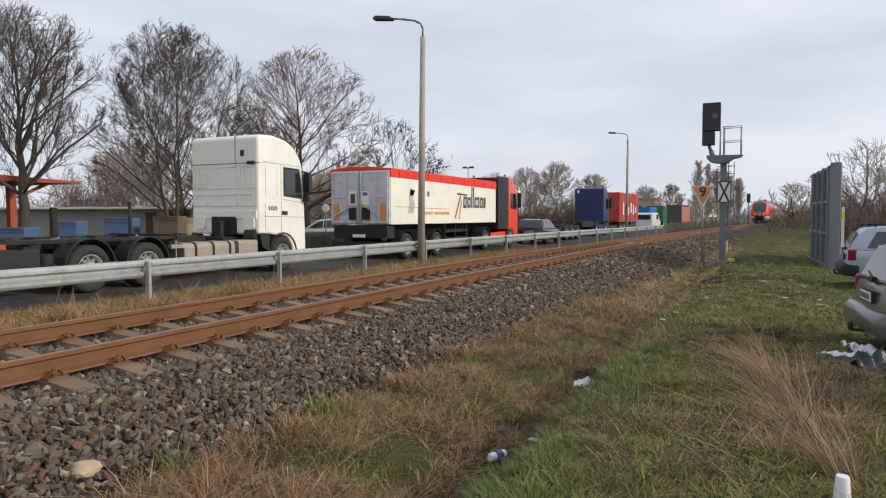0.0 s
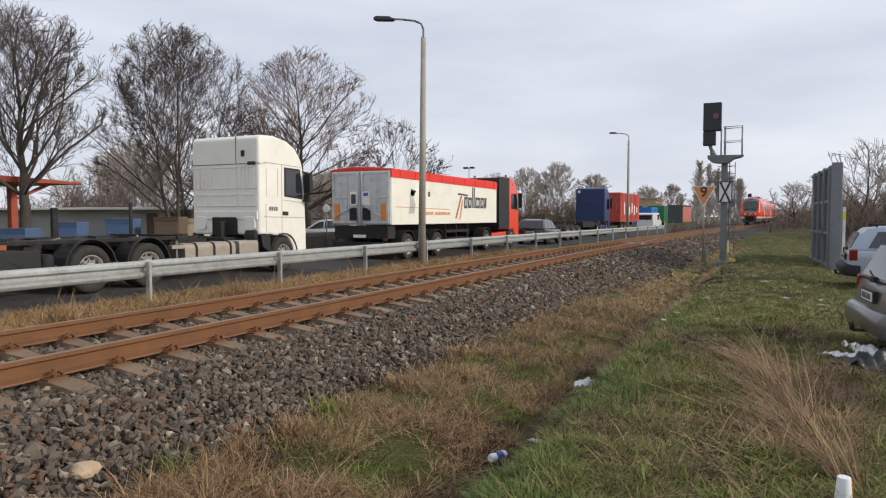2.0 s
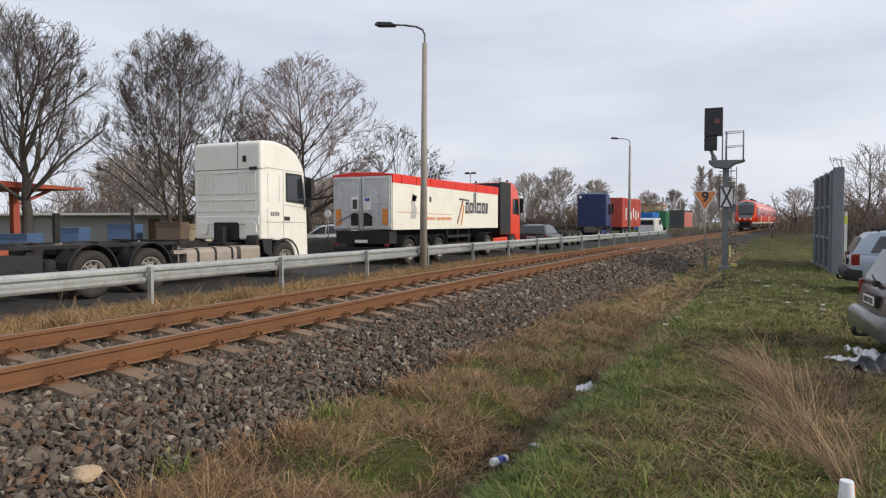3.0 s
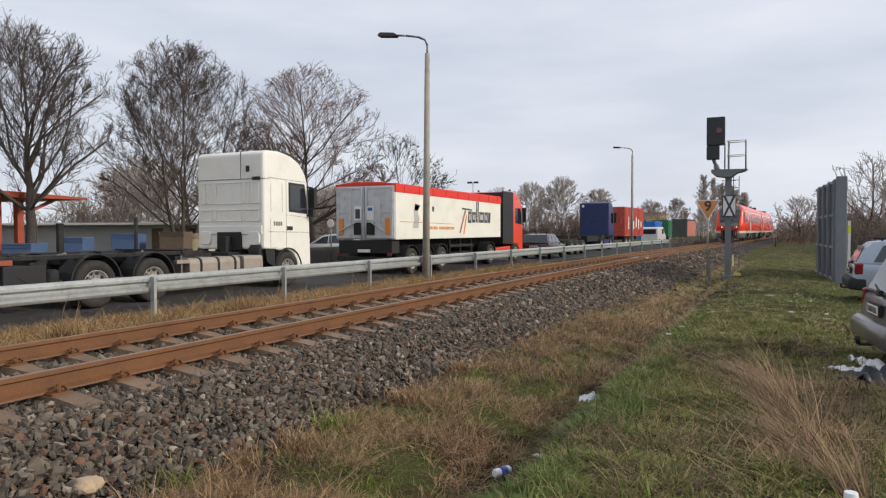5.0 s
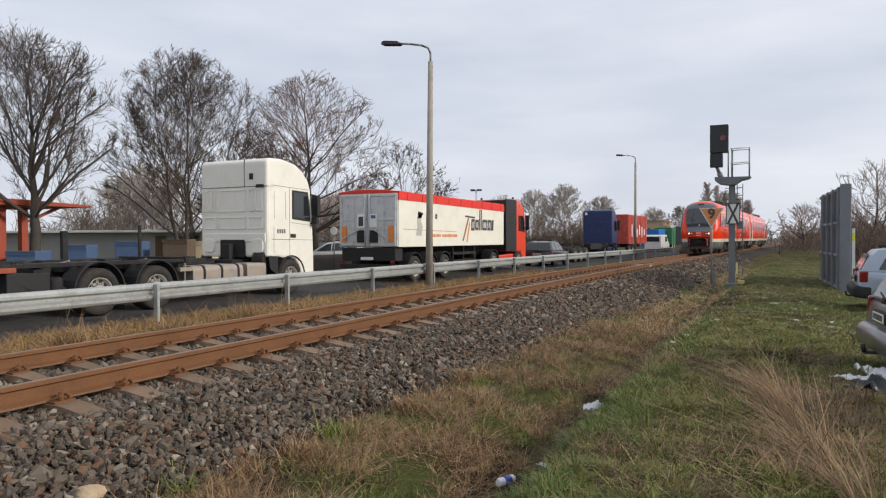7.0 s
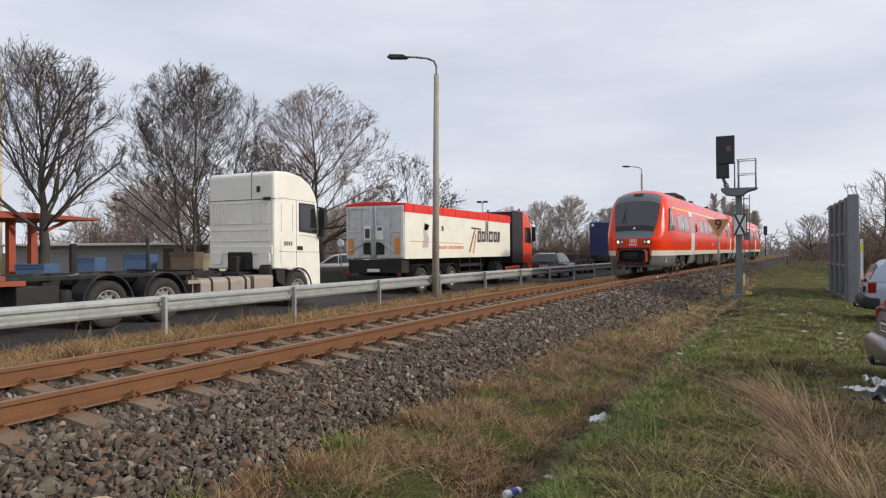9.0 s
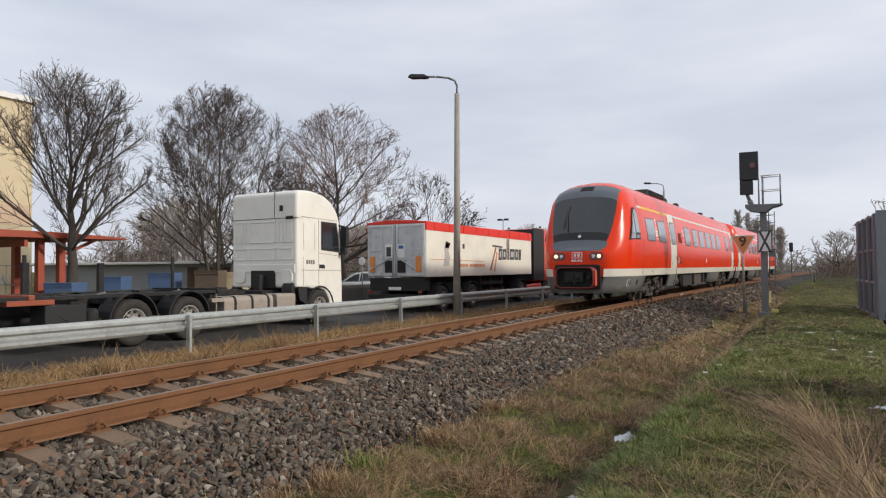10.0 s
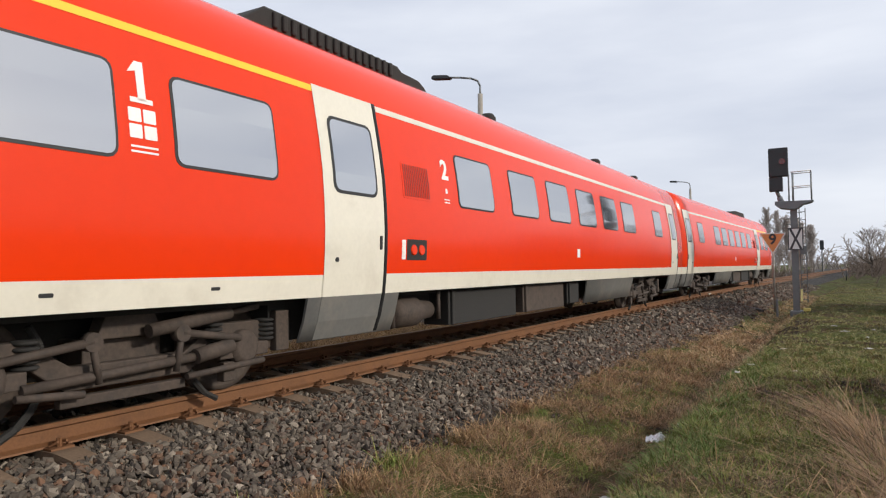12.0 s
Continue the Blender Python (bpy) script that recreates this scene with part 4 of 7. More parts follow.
def car_pose(nose, length, back):
    """A car that rides with its two bogies on the line; nose is the y of its leading end."""
    a, b = on_line(nose + 5.75), on_line(nose + 22.0 if not back else nose + length - 5.75)
    if back:
        a = on_line(nose + length - 22.0)
    w = math.degrees(-math.atan2(b.x - a.x, b.y - a.y))
    lead = a + (a - b).normalized() * ((5.75) if not back else (length - 22.0))
    if back:
        far = lead + (b - a).normalized() * length
        return pose(far.x, far.y, 0, 0, 0, w + 180)
    return pose(lead.x, lead.y, 0, 0, 0, w)


def motions():
    """The train rolls along the line; its wheelsets turn with it."""
    for car, start, back in ((railcar_front, 0.0, False), (railcar_rear, 26.16, True)):
        rows = []
        for i in range(49):
            t = i * 0.25
            rows.append((t, car_pose(TRAIN_Y0 - gone(t) + start, LEN, back)))
        walk(car, rows)
        for bogie in car.children:
            if bogie.name.startswith("bogie"):
                for ws in bogie.children:
                    if ws.name.startswith("wheelset"):
                        at = ws.matrix_basis.translation.copy()
                        turn = 1 / 0.44 * (1 if not back else -1)
                        walk(ws, [(k / 15, pose(at.x, at.y, at.z) @ Matrix.Rotation(turn * gone(k / 15), 4, "X")) for k in range(181)])

# ---- road vehicles ----
M_lorry = mat("ivory lorry paint", (0.80, 0.775, 0.70), 0.35, vary=0.05, scale=1.0, grain=15, bump=0, stain=(0.58, 0.54, 0.44), stain_amt=0.25, coat=0.3)
M_tyre = mat("tyre rubber", (0.040, 0.037, 0.034), 0.9, vary=0.25, scale=6, bump=0.3, stain=(0.075, 0.066, 0.058), stain_amt=0.45, spec=0.25)
M_rim = mat("dull wheel steel", (0.40, 0.38, 0.35), 0.45, metal=0.15, vary=0.2, scale=8, bump=0.1, stain=(0.16, 0.12, 0.09), stain_amt=0.6)
M_frame = mat("chassis grey", (0.017, 0.017, 0.018), 0.75, vary=0.3, scale=3, bump=0.2, stain=(0.075, 0.06, 0.05), stain_amt=0.45, spec=0.3)
M_fender = mat("grey moulded plastic", (0.025, 0.025, 0.026), 0.7, vary=0.15, bump=0.1, spec=0.3)
M_tank = mat("dull aluminium", (0.36, 0.31, 0.26), 0.5, metal=0.3, vary=0.15, scale=3, bump=0.05, stain=(0.22, 0.17, 0.13), stain_amt=0.5)
M_orange = mat("orange-red primer", (0.27, 0.06, 0.025), 0.6, vary=0.2, scale=4, bump=0.1)
M_alu = mat("weathered aluminium panel", (0.56, 0.57, 0.58), 0.5, metal=0.2, vary=0.12, scale=2, bump=0.05, stain=(0.24, 0.22, 0.20), stain_amt=0.5)
M_tarp = mat("red tarpaulin", (0.68, 0.03, 0.015), 0.5, vary=0.12, scale=3, grain=12, bump=0.2)
M_side = mat("white trailer side", (0.78, 0.76, 0.66), 0.4, vary=0.05, scale=1, bump=0.02, stain=(0.5, 0.45, 0.36), stain_amt=0.25)
M_amber = mat("amber reflector board", (0.75, 0.26, 0.05), 0.5, vary=0.1, bump=0)
M_tail = mat("red tail lamp", (0.20, 0.012, 0.01), 0.2, vary=0.1, bump=0, coat=0.5)
M_print = mat("dark print", (0.05, 0.05, 0.055), 0.5, vary=0.1, bump=0)


def wheel(parent, x, y, z, r=0.5, w=0.3, face=1, name="wheel"):
    """A road wheel: tyre, dished rim and hub nuts; face is the side (+1 or -1 in x) that shows."""
    bm = bmnew()
    lathe(bm, [(-w / 2 + 0.125, r * 0.58), (-w / 2, r * 0.60), (-w / 2, r * 0.9), (-w / 2 + 0.04, r * 0.985), (0, r), (w / 2 - 0.04, r * 0.985), (w / 2, r * 0.9), (w / 2, r * 0.60), (w / 2 - 0.125, r * 0.58)], "x", 28)
    t = part(name, bm, M_tyre, parent, "dusty black tyre")
    t.matrix_basis = pose(x, y, z)
    bm = bmnew()
    f = face
    lathe(bm, [(f * (w / 2 - 0.12), r * 0.58), (f * (w / 2 + 0.004), r * 0.59), (f * (w / 2 - 0.02), r * 0.55), (f * (w / 2 - 0.09), r * 0.51), (f * (w / 2 - 0.10), r * 0.2)], "x", 24)
    lathe(bm, [(f * (w / 2 - 0.10), r * 0.3), (f * (w / 2 - 0.02), r * 0.27), (f * (w / 2 + 0.0), r * 0.18)], "x", 16)
    for i in range(10):
        a = math.tau * (i + 0.5) / 10
        tube(bm, (f * (w / 2 - 0.1), math.cos(a) * r * 0.35, math.sin(a) * r * 0.35), (f * (w / 2 - 0.06), math.cos(a) * r * 0.35, math.sin(a) * r * 0.35), 0.022 * r * 2, n=6)
    rim = part("rim", bm, M_rim, t, "dull steel rim with nuts")
    bm = bmnew()
    for i in range(10):
        a = math.tau * i / 10
        tube(bm, (f * (w / 2 - 0.1), math.cos(a) * r * 0.465, math.sin(a) * r * 0.465), (f * (w / 2 - 0.084), math.cos(a) * r * 0.465, math.sin(a) * r * 0.465), 0.045 * r * 2, n=8)
    part("rim_holes", bm, M_dark, rim, "dark round holes of the rim", kind="stuff")
    return t


def mudguard(parent, x0, x1, y, z, r=0.62, a0=10, a1=170, m=None):
    bm = bmnew()
    prev = None
    for i in range(13):
        a = radians(a0 + (a1 - a0) * i / 12)
        c, s = math.cos(a), math.sin(a)
        q = [bm.verts.new((x, y + c * rr, z + s * rr)) for x in (x0, x1) for rr in (r, r - 0.03)]
        if prev:
            for u, v in ((0, 2), (2, 3), (3, 1), (1, 0)):
                bm.faces.new((prev[u], prev[v], q[v], q[u]))
        else:
            bm.faces.new((q[0], q[2], q[3], q[1]))
        prev = q
    bm.faces.new((prev[0], prev[2], prev[3], prev[1]))
    part("mudguard", bm, m or M_fender, parent, "grey plastic mudguard")


def rim_frame(bm, x0, x1, z0, z1, y, t=0.02, d=0.012):
    """A raised rounded frame on a wall that faces -y."""
    box(bm, x0, x1, y - d, y + 0.01, z1 - t, z1)
    box(bm, x0, x1, y - d, y + 0.01, z0, z0 + t)
    box(bm, x0, x0 + t, y - d, y + 0.01, z0, z1)
    box(bm, x1 - t, x1, y - d, y + 0.01, z0, z1)


def cab(parent, W, profile, paint, back=True):
    """A lorry cab from a side outline (y, z), W metres wide about x = 0, its rear wall at y = 0."""
    bm = bmnew()
    prism(bm, profile, "x", -W / 2, W / 2)
    return part("cab", bm, paint, parent, "", 0.07)


def white_lorry():
    t = thing("lorry", "ivory three-axle lorry with an empty swap-body chassis", "lorry", pose(-13.95, 15.02, -0.5))
    # space of the thing: x right, y towards the cab, z over the road
    c = cab(t, 2.48, [(0, 1.12), (0, 3.84), (0.12, 3.93), (0.7, 3.95), (1.25, 3.86), (1.65, 3.66), (1.92, 3.36), (2.02, 3.12), (2.12, 2.1), (2.16, 1.3), (2.18, 0.45), (1.55, 0.42), (1.5, 0.75), (1.3, 1.02), (1.0, 1.1), (0.7, 1.08), (0.5, 1.12)], M_lorry)
    bm = bmnew()
    for x0, x1, z0, z1 in ((-1.12, -0.92, 2.42, 3.05), (-0.82, -0.66, 2.42, 3.05), (-0.52, 0.46, 2.42, 3.05), (0.58, 0.74, 2.42, 3.05), (0.84, 1.08, 2.42, 3.05), (-1.12, -0.66, 1.92, 2.27), (-0.54, 0.46, 1.92, 2.27), (0.56, 1.08, 1.92, 2.27)):
        rim_frame(bm, x0, x1, z0, z1, 0, 0.035, 0.02)
    part("rear_ribs", bm, M_lorry, c, "pressed ribs of the cab's rear wall", 0.008)
    bm = bmnew()
    box(bm, -1.22, 1.24, -0.012, 0.3, 3.12, 3.135)
    box(bm, 0.42, 0.43, -0.012, 0.02, 3.14, 3.9)
    box(bm, 0.62, 0.74, -0.02, 0.02, 3.33, 3.5)
    box(bm, 0.86, 1.12, -0.03, 0.1, 3.09, 3.18)
    part("rear_trim", bm, M_dark, c, "black seam and marker lamps")
    bm = bmnew()
    box(bm, -1.18, 1.18, -0.03, 0.2, 1.55, 1.8)
    for x in (-0.9, 0.9):
        prism(bm, round_rect(0.42, 0.4, 0.12, 3, x, 1.45), "y", -0.05, 0.1)
    part("rear_bulkhead", bm, M_lorry, c, "", 0.02)
    bm = bmnew()
    box(bm, -0.45, 0.45, -0.06, 0.25, 1.1, 1.62)
    box(bm, -0.12, 0.12, -0.3, 0, 0.9, 1.5)
    tube(bm, (0.75, 0.15, 1.05), (1.15, 0.15, 1.05), 0.26, n=16)
    part("engine_hood", bm, M_pit, t, "dark engine and air ducts behind the cab", 0.02)
    for s in (1, -1):
        X = s * 1.242
        def slab(name, pts, m, lab="", d=0.012, par=c):
            bm = bmnew()
            prism(bm, pts, "x", min(X, X + s * d), max(X, X + s * d))
            return part(name, bm, m, par, lab)
        slab("side_window", [(1.16, 2.28), (1.93, 2.22), (1.90, 2.6), (1.82, 3.0), (1.16, 3.02)], M_scr, "dark door window")
        slab("window_seal", [(1.10, 2.22), (1.98, 2.16), (1.95, 2.6), (1.86, 3.06), (1.10, 3.08)], M_dark, "", 0.006)
        for pts in ([(0.98, 1.1), (0.992, 1.1), (0.992, 3.15), (0.98, 3.15)], [(0.2, 1.62), (2.1, 1.60), (2.1, 1.61), (0.2, 1.635)], [(0.2, 3.16), (1.95, 3.12), (1.95, 3.13), (0.2, 3.175)], [(0.3, 2.2), (0.31, 2.2), (0.31, 3.0), (0.3, 3.0)], [(0.8, 2.2), (0.81, 2.2), (0.81, 3.0), (0.8, 3.0)], [(0.28, 1.2), (0.29, 1.2), (0.29, 2.0), (0.28, 2.0)], [(1.02, 2.12), (2.08, 2.04), (2.08, 2.05), (1.02, 2.13)]):
            slab("panel_gap", pts, mat("panel gap grey", (0.16, 0.15, 0.13), 0.6, bump=0), "", 0.003)
        slab("door_handle", [(1.02, 1.68), (1.26, 1.67), (1.26, 1.78), (1.02, 1.79)], M_dark, "black recessed handle", 0.02)
        for i in range(4):
            slab("lettering_bar", [(0.42 + i * 0.1, 1.80), (0.49 + i * 0.1, 1.80), (0.49 + i * 0.1, 1.92), (0.42 + i * 0.1, 1.92)], MATS["panel gap grey"], "plain bar of unreadable lettering", 0.005)
        bm = bmnew()
        box(bm, min(s * 1.3, s * 1.52), max(s * 1.3, s * 1.52), 1.98, 2.12, 2.35, 2.95)
        box(bm, min(s * 1.28, s * 1.48), max(s * 1.28, s * 1.48), 1.98, 2.1, 2.08, 2.3)
        tube(bm, (s * 1.2, 1.98, 3.0), (s * 1.42, 2.05, 2.95), 0.03, n=8)
        tube(bm, (s * 1.2, 1.98, 2.1), (s * 1.4, 2.05, 2.15), 0.03, n=8)
        part("mirror", bm, M_dark, c, "black twin mirror housing", 0.03)
        mudguard(t, min(s * 0.85, s * 1.27), max(s * 0.85, s * 1.27), 1.05, 0.52, 0.64, 0, 180)
        slab("step_panel", [(0.1, 0.78), (0.42, 0.62), (0.42, 1.14), (0.02, 1.16)], M_fender, "grey plastic corner", 0.03, t)
        for y in (1.05, -3.8, -5.28):
            wheel(t, s * (1.08 if y > 0 else 1.02), y, 0.53, 0.51, 0.32 if y > 0 else 0.45, s)
        for y in (-3.8, -5.28):
            mudguard(t, min(s * 0.78, s * 1.26), max(s * 0.78, s * 1.26), y, 0.57, 0.61, 8, 172)
        bm = bmnew()
        prism(bm, round_rect(0.72, 0.56, 0.14, 4, s * 0.88, 0.70), "y", -2.72, -0.96)
        tk = part("fuel_tank", bm, M_tank, t, "dusty aluminium tank", 0.01)
        for y in (-2.35, -1.75, -1.15):
            bm = bmnew()
            prism(bm, round_rect(0.745, 0.585, 0.15, 4, s * 0.88, 0.70), "y", y - 0.035, y + 0.035)
            part("tank_strap", bm, M_frame, tk)
        bm = bmnew()
        prism(bm, round_rect(0.62, 0.52, 0.08, 3, s * 0.9, 0.72), "y", -0.78, -0.02)
        part("battery_box", bm, M_tank, t, "dusty box beside the tank", 0.01)
        bm = bmnew()
        box(bm, min(s * 0.7, s * 1.2), max(s * 0.7, s * 1.2), -7.2, -6.35, 0.38, 0.98)
        rim = part("tool_box", bm, M_fender, t, "dark tool box", 0.02)
        bm = bmnew()
        tube(bm, (s * 1.18, -7.15, 0.9), (s * 1.22, -6.4, 0.45), 0.015, n=6)
        part("box_brace", bm, M_frame, rim)
        bm = bmnew()
        lathe(bm, [(0.42, 0.12), (0.46, 0.15), (0.82, 0.15), (0.88, 0.1)], "z", 16, (s * 1.05, -6.16, 0))
        part("air_tank", bm, M_frame, t, "upright grey air tank")
        bm = bmnew()
        box(bm, min(s * 1.1, s * 1.22), max(s * 1.1, s * 1.22), -3.1, -2.72, 0.86, 0.95)
        tube(bm, (s * 1.15, -2.9, 0.6), (s * 1.15, -2.9, 1.05), 0.02, n=6)
        part("side_step", bm, M_tank, t)
        # frame beams and stakes
        bm = bmnew()
        box(bm, min(s * 0.36, s * 0.46), max(s * 0.36, s * 0.46), -8.3, 1.4, 0.80, 1.06)
        part("frame_beam", bm, M_frame, t, "", 0.01)
        bm = bmnew()
        box(bm, min(s * 0.98, s * 1.14), max(s * 0.98, s * 1.14), -8.2, -2.2, 1.08, 1.16)
        part("body_rail", bm, M_frame, t, "dark swap-body guide rail", 0.008)
        for y in (-8.15, -6.25, -4.45) if s < 0 else ():
            bm = bmnew()
            box(bm, min(s * 1.04, s * 1.14), max(s * 1.04, s * 1.14), y - 0.07, y + 0.07, 0.95, 1.84)
            part("stake", bm, M_frame, t, "dark folding corner stake", 0.01)
        bm = bmnew()
        box(bm, min(s * 0.6, s * 1.18), max(s * 0.6, s * 1.18), -7.9, -7.0, 1.0, 1.1)
        part("tail_beam", bm, M_orange, t, "orange-red tail beam", 0.01)
    for y in (-8.2, -6.6, -5.0, -3.0, -1.2):
        bm = bmnew()
        box(bm, -1.05, 1.05, y, y + 0.16, 0.94, 1.08)
        part("cross_beam", bm, M_frame, t, "", 0.01)
    bm = bmnew()
    box(bm, -0.8, 0.8, -5.8, -3.4, 0.95, 1.12)
    part("axle_cover", bm, M_frame, t, "", 0.01)
    # hoses, valves and cross rods over the open frame
    rr = random.Random(4)
    for i in range(9):
        bm = bmnew()
        y = -7.9 + i * 0.85
        tube(bm, (-0.34, y, 1.02), (rr.uniform(-0.1, 0.1), y + rr.uniform(-0.3, 0.3), 1.16), 0.025, n=6)
        tube(bm, (rr.uniform(-0.1, 0.1), y, 1.12), (0.34, y + rr.uniform(-0.4, 0.4), 1.0), 0.025, n=6)
        box(bm, -0.16, 0.12, y + 0.2, y + 0.42, 0.98, 1.0 + rr.uniform(0.08, 0.2))
        part("hose_and_valve", bm, M_fender if i % 3 else M_tank, t, "grimy hoses and valve block", 0.006)
    for y in (-7.5, -2.9):
        bm = bmnew()
        box(bm, -1.18, 1.18, y, y + 0.12, 1.10, 1.20)
        part("twist_lock_beam", bm, M_orange if y < -5 else M_frame, t, "swap-body locking beam", 0.01)
    bm = bmnew()
    box(bm, -1.2, 1.2, -8.35, -8.25, 0.5, 0.62)
    tube(bm, (-0.4, -8.3, 0.6), (-0.4, -8.3, 0.95), 0.04, n=6)
    tube(bm, (0.4, -8.3, 0.6), (0.4, -8.3, 0.95), 0.04, n=6)
    tube(bm, (0, -8.35, 0.75), (0, -8.0, 0.75), 0.12, n=10)
    part("under_run_bar", bm, M_frame, t, "dark tail bar and coupling", 0.01)
    bm = bmnew()
    box(bm, -1.2, 1.24, 1.85, 2.2, 0.3, 0.62)
    part("bumper", bm, M_lorry, t, "", 0.05)


def tipper():
    t = thing("semitrailer", "white and red tipping semitrailer with grey tail doors", "trailer", pose(-13.325, 21.35, -0.5))
    W = 1.275
    bm = bmnew()
    prism(bm, [(0.0, 1.33), (10.7, 1.33), (10.7, 3.28), (0.0, 3.33)], "x", -W, W)
    b = part("tipping_body", bm, M_side, t, "", 0.02)
    for s in (1, -1):
        bm = bmnew()
        x0, x1 = sorted((s * (W - 0.05), s * (W + 0.02)))
        prism(bm, [(-0.02, 3.05), (10.72, 2.98), (10.72, 3.30), (-0.02, 3.37)], "x", x0, x1)
        part("tarp_edge", bm, M_tarp, b, "red tarpaulin hanging over the side", 0.008)
        for i in range(9):
            y = 0.6 + i * 1.2
            bm = bmnew()
            box(bm, min(s * W, s * (W + 0.03)), max(s * W, s * (W + 0.03)), y, y + 0.02, 3.05, 3.32)
            part("tarp_strap", bm, mat("dark red strap", (0.3, 0.02, 0.015), 0.7, bump=0.1), b)
        X = s * (W + 0.002)

        def slab(name, pts, m, lab="", d=0.006):
            bm = bmnew()
            prism(bm, pts, "x", min(X, X + s * d), max(X, X + s * d))
            part(name, bm, m, b, lab)
        # wordmark as plain shapes: seven block strokes with a swoosh
        y = 6.55
        for k, (w, h, z0) in enumerate(((0.38, 0.52, 2.0), (0.40, 0.48, 2.02), (0.12, 0.95, 2.02), (0.12, 0.95, 2.02), (0.58, 0.5, 2.02), (0.40, 0.5, 2.02), (0.28, 0.5, 2.02))):
            slab("wordmark_block", [(y, z0), (y + w, z0), (y + w + 0.05, z0 + h), (y + 0.05, z0 + h)], M_print, "plain dark block of a wordmark")
            if w > 0.3:
                slab("wordmark_core", [(y + 0.12, z0 + 0.12), (y + w - 0.1, z0 + 0.12), (y + w - 0.08, z0 + h - 0.12), (y + 0.14, z0 + h - 0.12)], mat("print grey", (0.45, 0.44, 0.42), 0.5, bump=0), "", 0.01)
            y += w + 0.07
        slab("wordmark_bar", [(5.9, 2.58), (7.0, 2.55), (7.0, 2.62), (5.9, 2.66)], M_print)
        slab("swoosh", [(5.6, 1.55), (5.75, 1.55), (6.35, 2.55), (6.2, 2.55)], mat("brown print", (0.30, 0.12, 0.06), 0.5, bump=0), "brown swoosh")
        slab("swoosh", [(6.05, 1.5), (6.15, 1.5), (6.45, 2.3), (6.35, 2.4)], mat("orange print", (0.65, 0.22, 0.06), 0.5, bump=0), "orange swoosh")
        slab("figure_mark", [(1.3, 1.75), (1.75, 1.75), (1.85, 2.1), (1.7, 2.35), (1.8, 2.6), (1.5, 2.62), (1.38, 2.4), (1.45, 2.1)], MATS["print grey"], "plain grey patch of a printed mark")
        slab("figure_mark", [(1.45, 2.42), (1.75, 2.42), (1.9, 2.62), (1.5, 2.68)], M_print, "plain dark patch of a printed mark")
        slab("rule_line", [(0.3, 1.98), (5.0, 1.92), (5.0, 1.94), (0.3, 2.0)], MATS["orange print"], "thin orange line")
        for i in range(22):
            if not 8 < i < 10:
                slab("print_bar", [(2.35 + i * 0.125, 1.70), (2.43 + i * 0.125, 1.70), (2.43 + i * 0.125, 1.82), (2.35 + i * 0.125, 1.82)], MATS["orange print"], "plain bar of small print")
        slab("side_hatch", [(2.95, 2.42), (3.12, 2.42), (3.12, 2.62), (2.95, 2.62)], M_print)
        for i, y in enumerate((1.35, 2.66, 3.97)):
            wheel(t, s * 1.06, y, 0.5, 0.5, 0.36, s)
            mudguard(t, min(s * 0.85, s * 1.25), max(s * 0.85, s * 1.25), y, 0.5, 0.62, 5, 175)
        bm = bmnew()
        for z in (0.62, 0.95):
            box(bm, min(s * 1.16, s * 1.22), max(s * 1.16, s * 1.22), 4.75, 7.2, z, z + 0.12)
        for y in (4.8, 5.9, 7.1):
            box(bm, min(s * 1.1, s * 1.18), max(s * 1.1, s * 1.18), y, y + 0.08, 0.6, 1.3)
        part("side_guard", bm, M_frame, t, "dark side guard rails")
        bm = bmnew()
        box(bm, min(s * 0.4, s * 0.52), max(s * 0.4, s * 0.52), 0.1, 10.4, 0.95, 1.30)
        part("frame_beam", bm, M_frame, t)
    # sagging tarpaulin
    bm = bmnew()
    prism(bm, [(-W, 3.30), (W, 3.30), (W, 3.36), (0.6, 3.43), (-0.4, 3.46), (-W, 3.38)], "y", -0.03, 10.7)
    part("tarpaulin", bm, M_tarp, b, "red rolled tarpaulin cover", 0.02)
    # tail doors
    for x0, x1 in ((-1.24, -0.015), (0.015, 1.24)):
        bm = bmnew()
        box(bm, x0, x1, -0.07, 0.0, 1.36, 3.28)
        d = part("tail_door", bm, M_alu, t, "grey aluminium tail door", 0.01)
        bm = bmnew()
        for a in (x0 + 0.05, (x0 + x1) / 2, x1 - 0.13):
            box(bm, a, a + 0.08, -0.10, -0.06, 1.4, 3.24)
        for z in (1.38, 2.3, 3.18):
            box(bm, x0 + 0.05, x1 - 0.05, -0.095, -0.06, z, z + 0.07)
        part("door_rib", bm, M_alu, d, "", 0.006)
        xm = x1 - 0.25 if x0 < 0 else x0 + 0.25
        bm = bmnew()
        box(bm, xm - 0.17, xm + 0.17, -0.12, -0.06, 1.5, 1.95)
        part("mesh_vent", bm, M_pit, d, "dark mesh vent")
        bm = bmnew()
        box(bm, xm - 0.15, xm + 0.15, -0.115, -0.06, 2.05, 2.55)
        part("notice_plate", bm, MATS["emblem white"], d, "white notice plate")
        bm = bmnew()
        box(bm, xm - 0.10, xm + 0.10, -0.12, -0.06, 2.1 if x0 < 0 else 2.38, 2.45 if x0 < 0 else 2.5)
        part("notice_mark", bm, M_print if x0 < 0 else mat("notice blue", (0.05, 0.12, 0.4), 0.5, bump=0), d)
        bm = bmnew()
        xo = x0 + 0.14 if x0 < 0 else x1 - 0.34
        box(bm, xo, xo + 0.2, -0.125, -0.06, 1.52, 2.1)
        part("marker_board", bm, M_amber, d, "orange marker board")
        bm = bmnew()
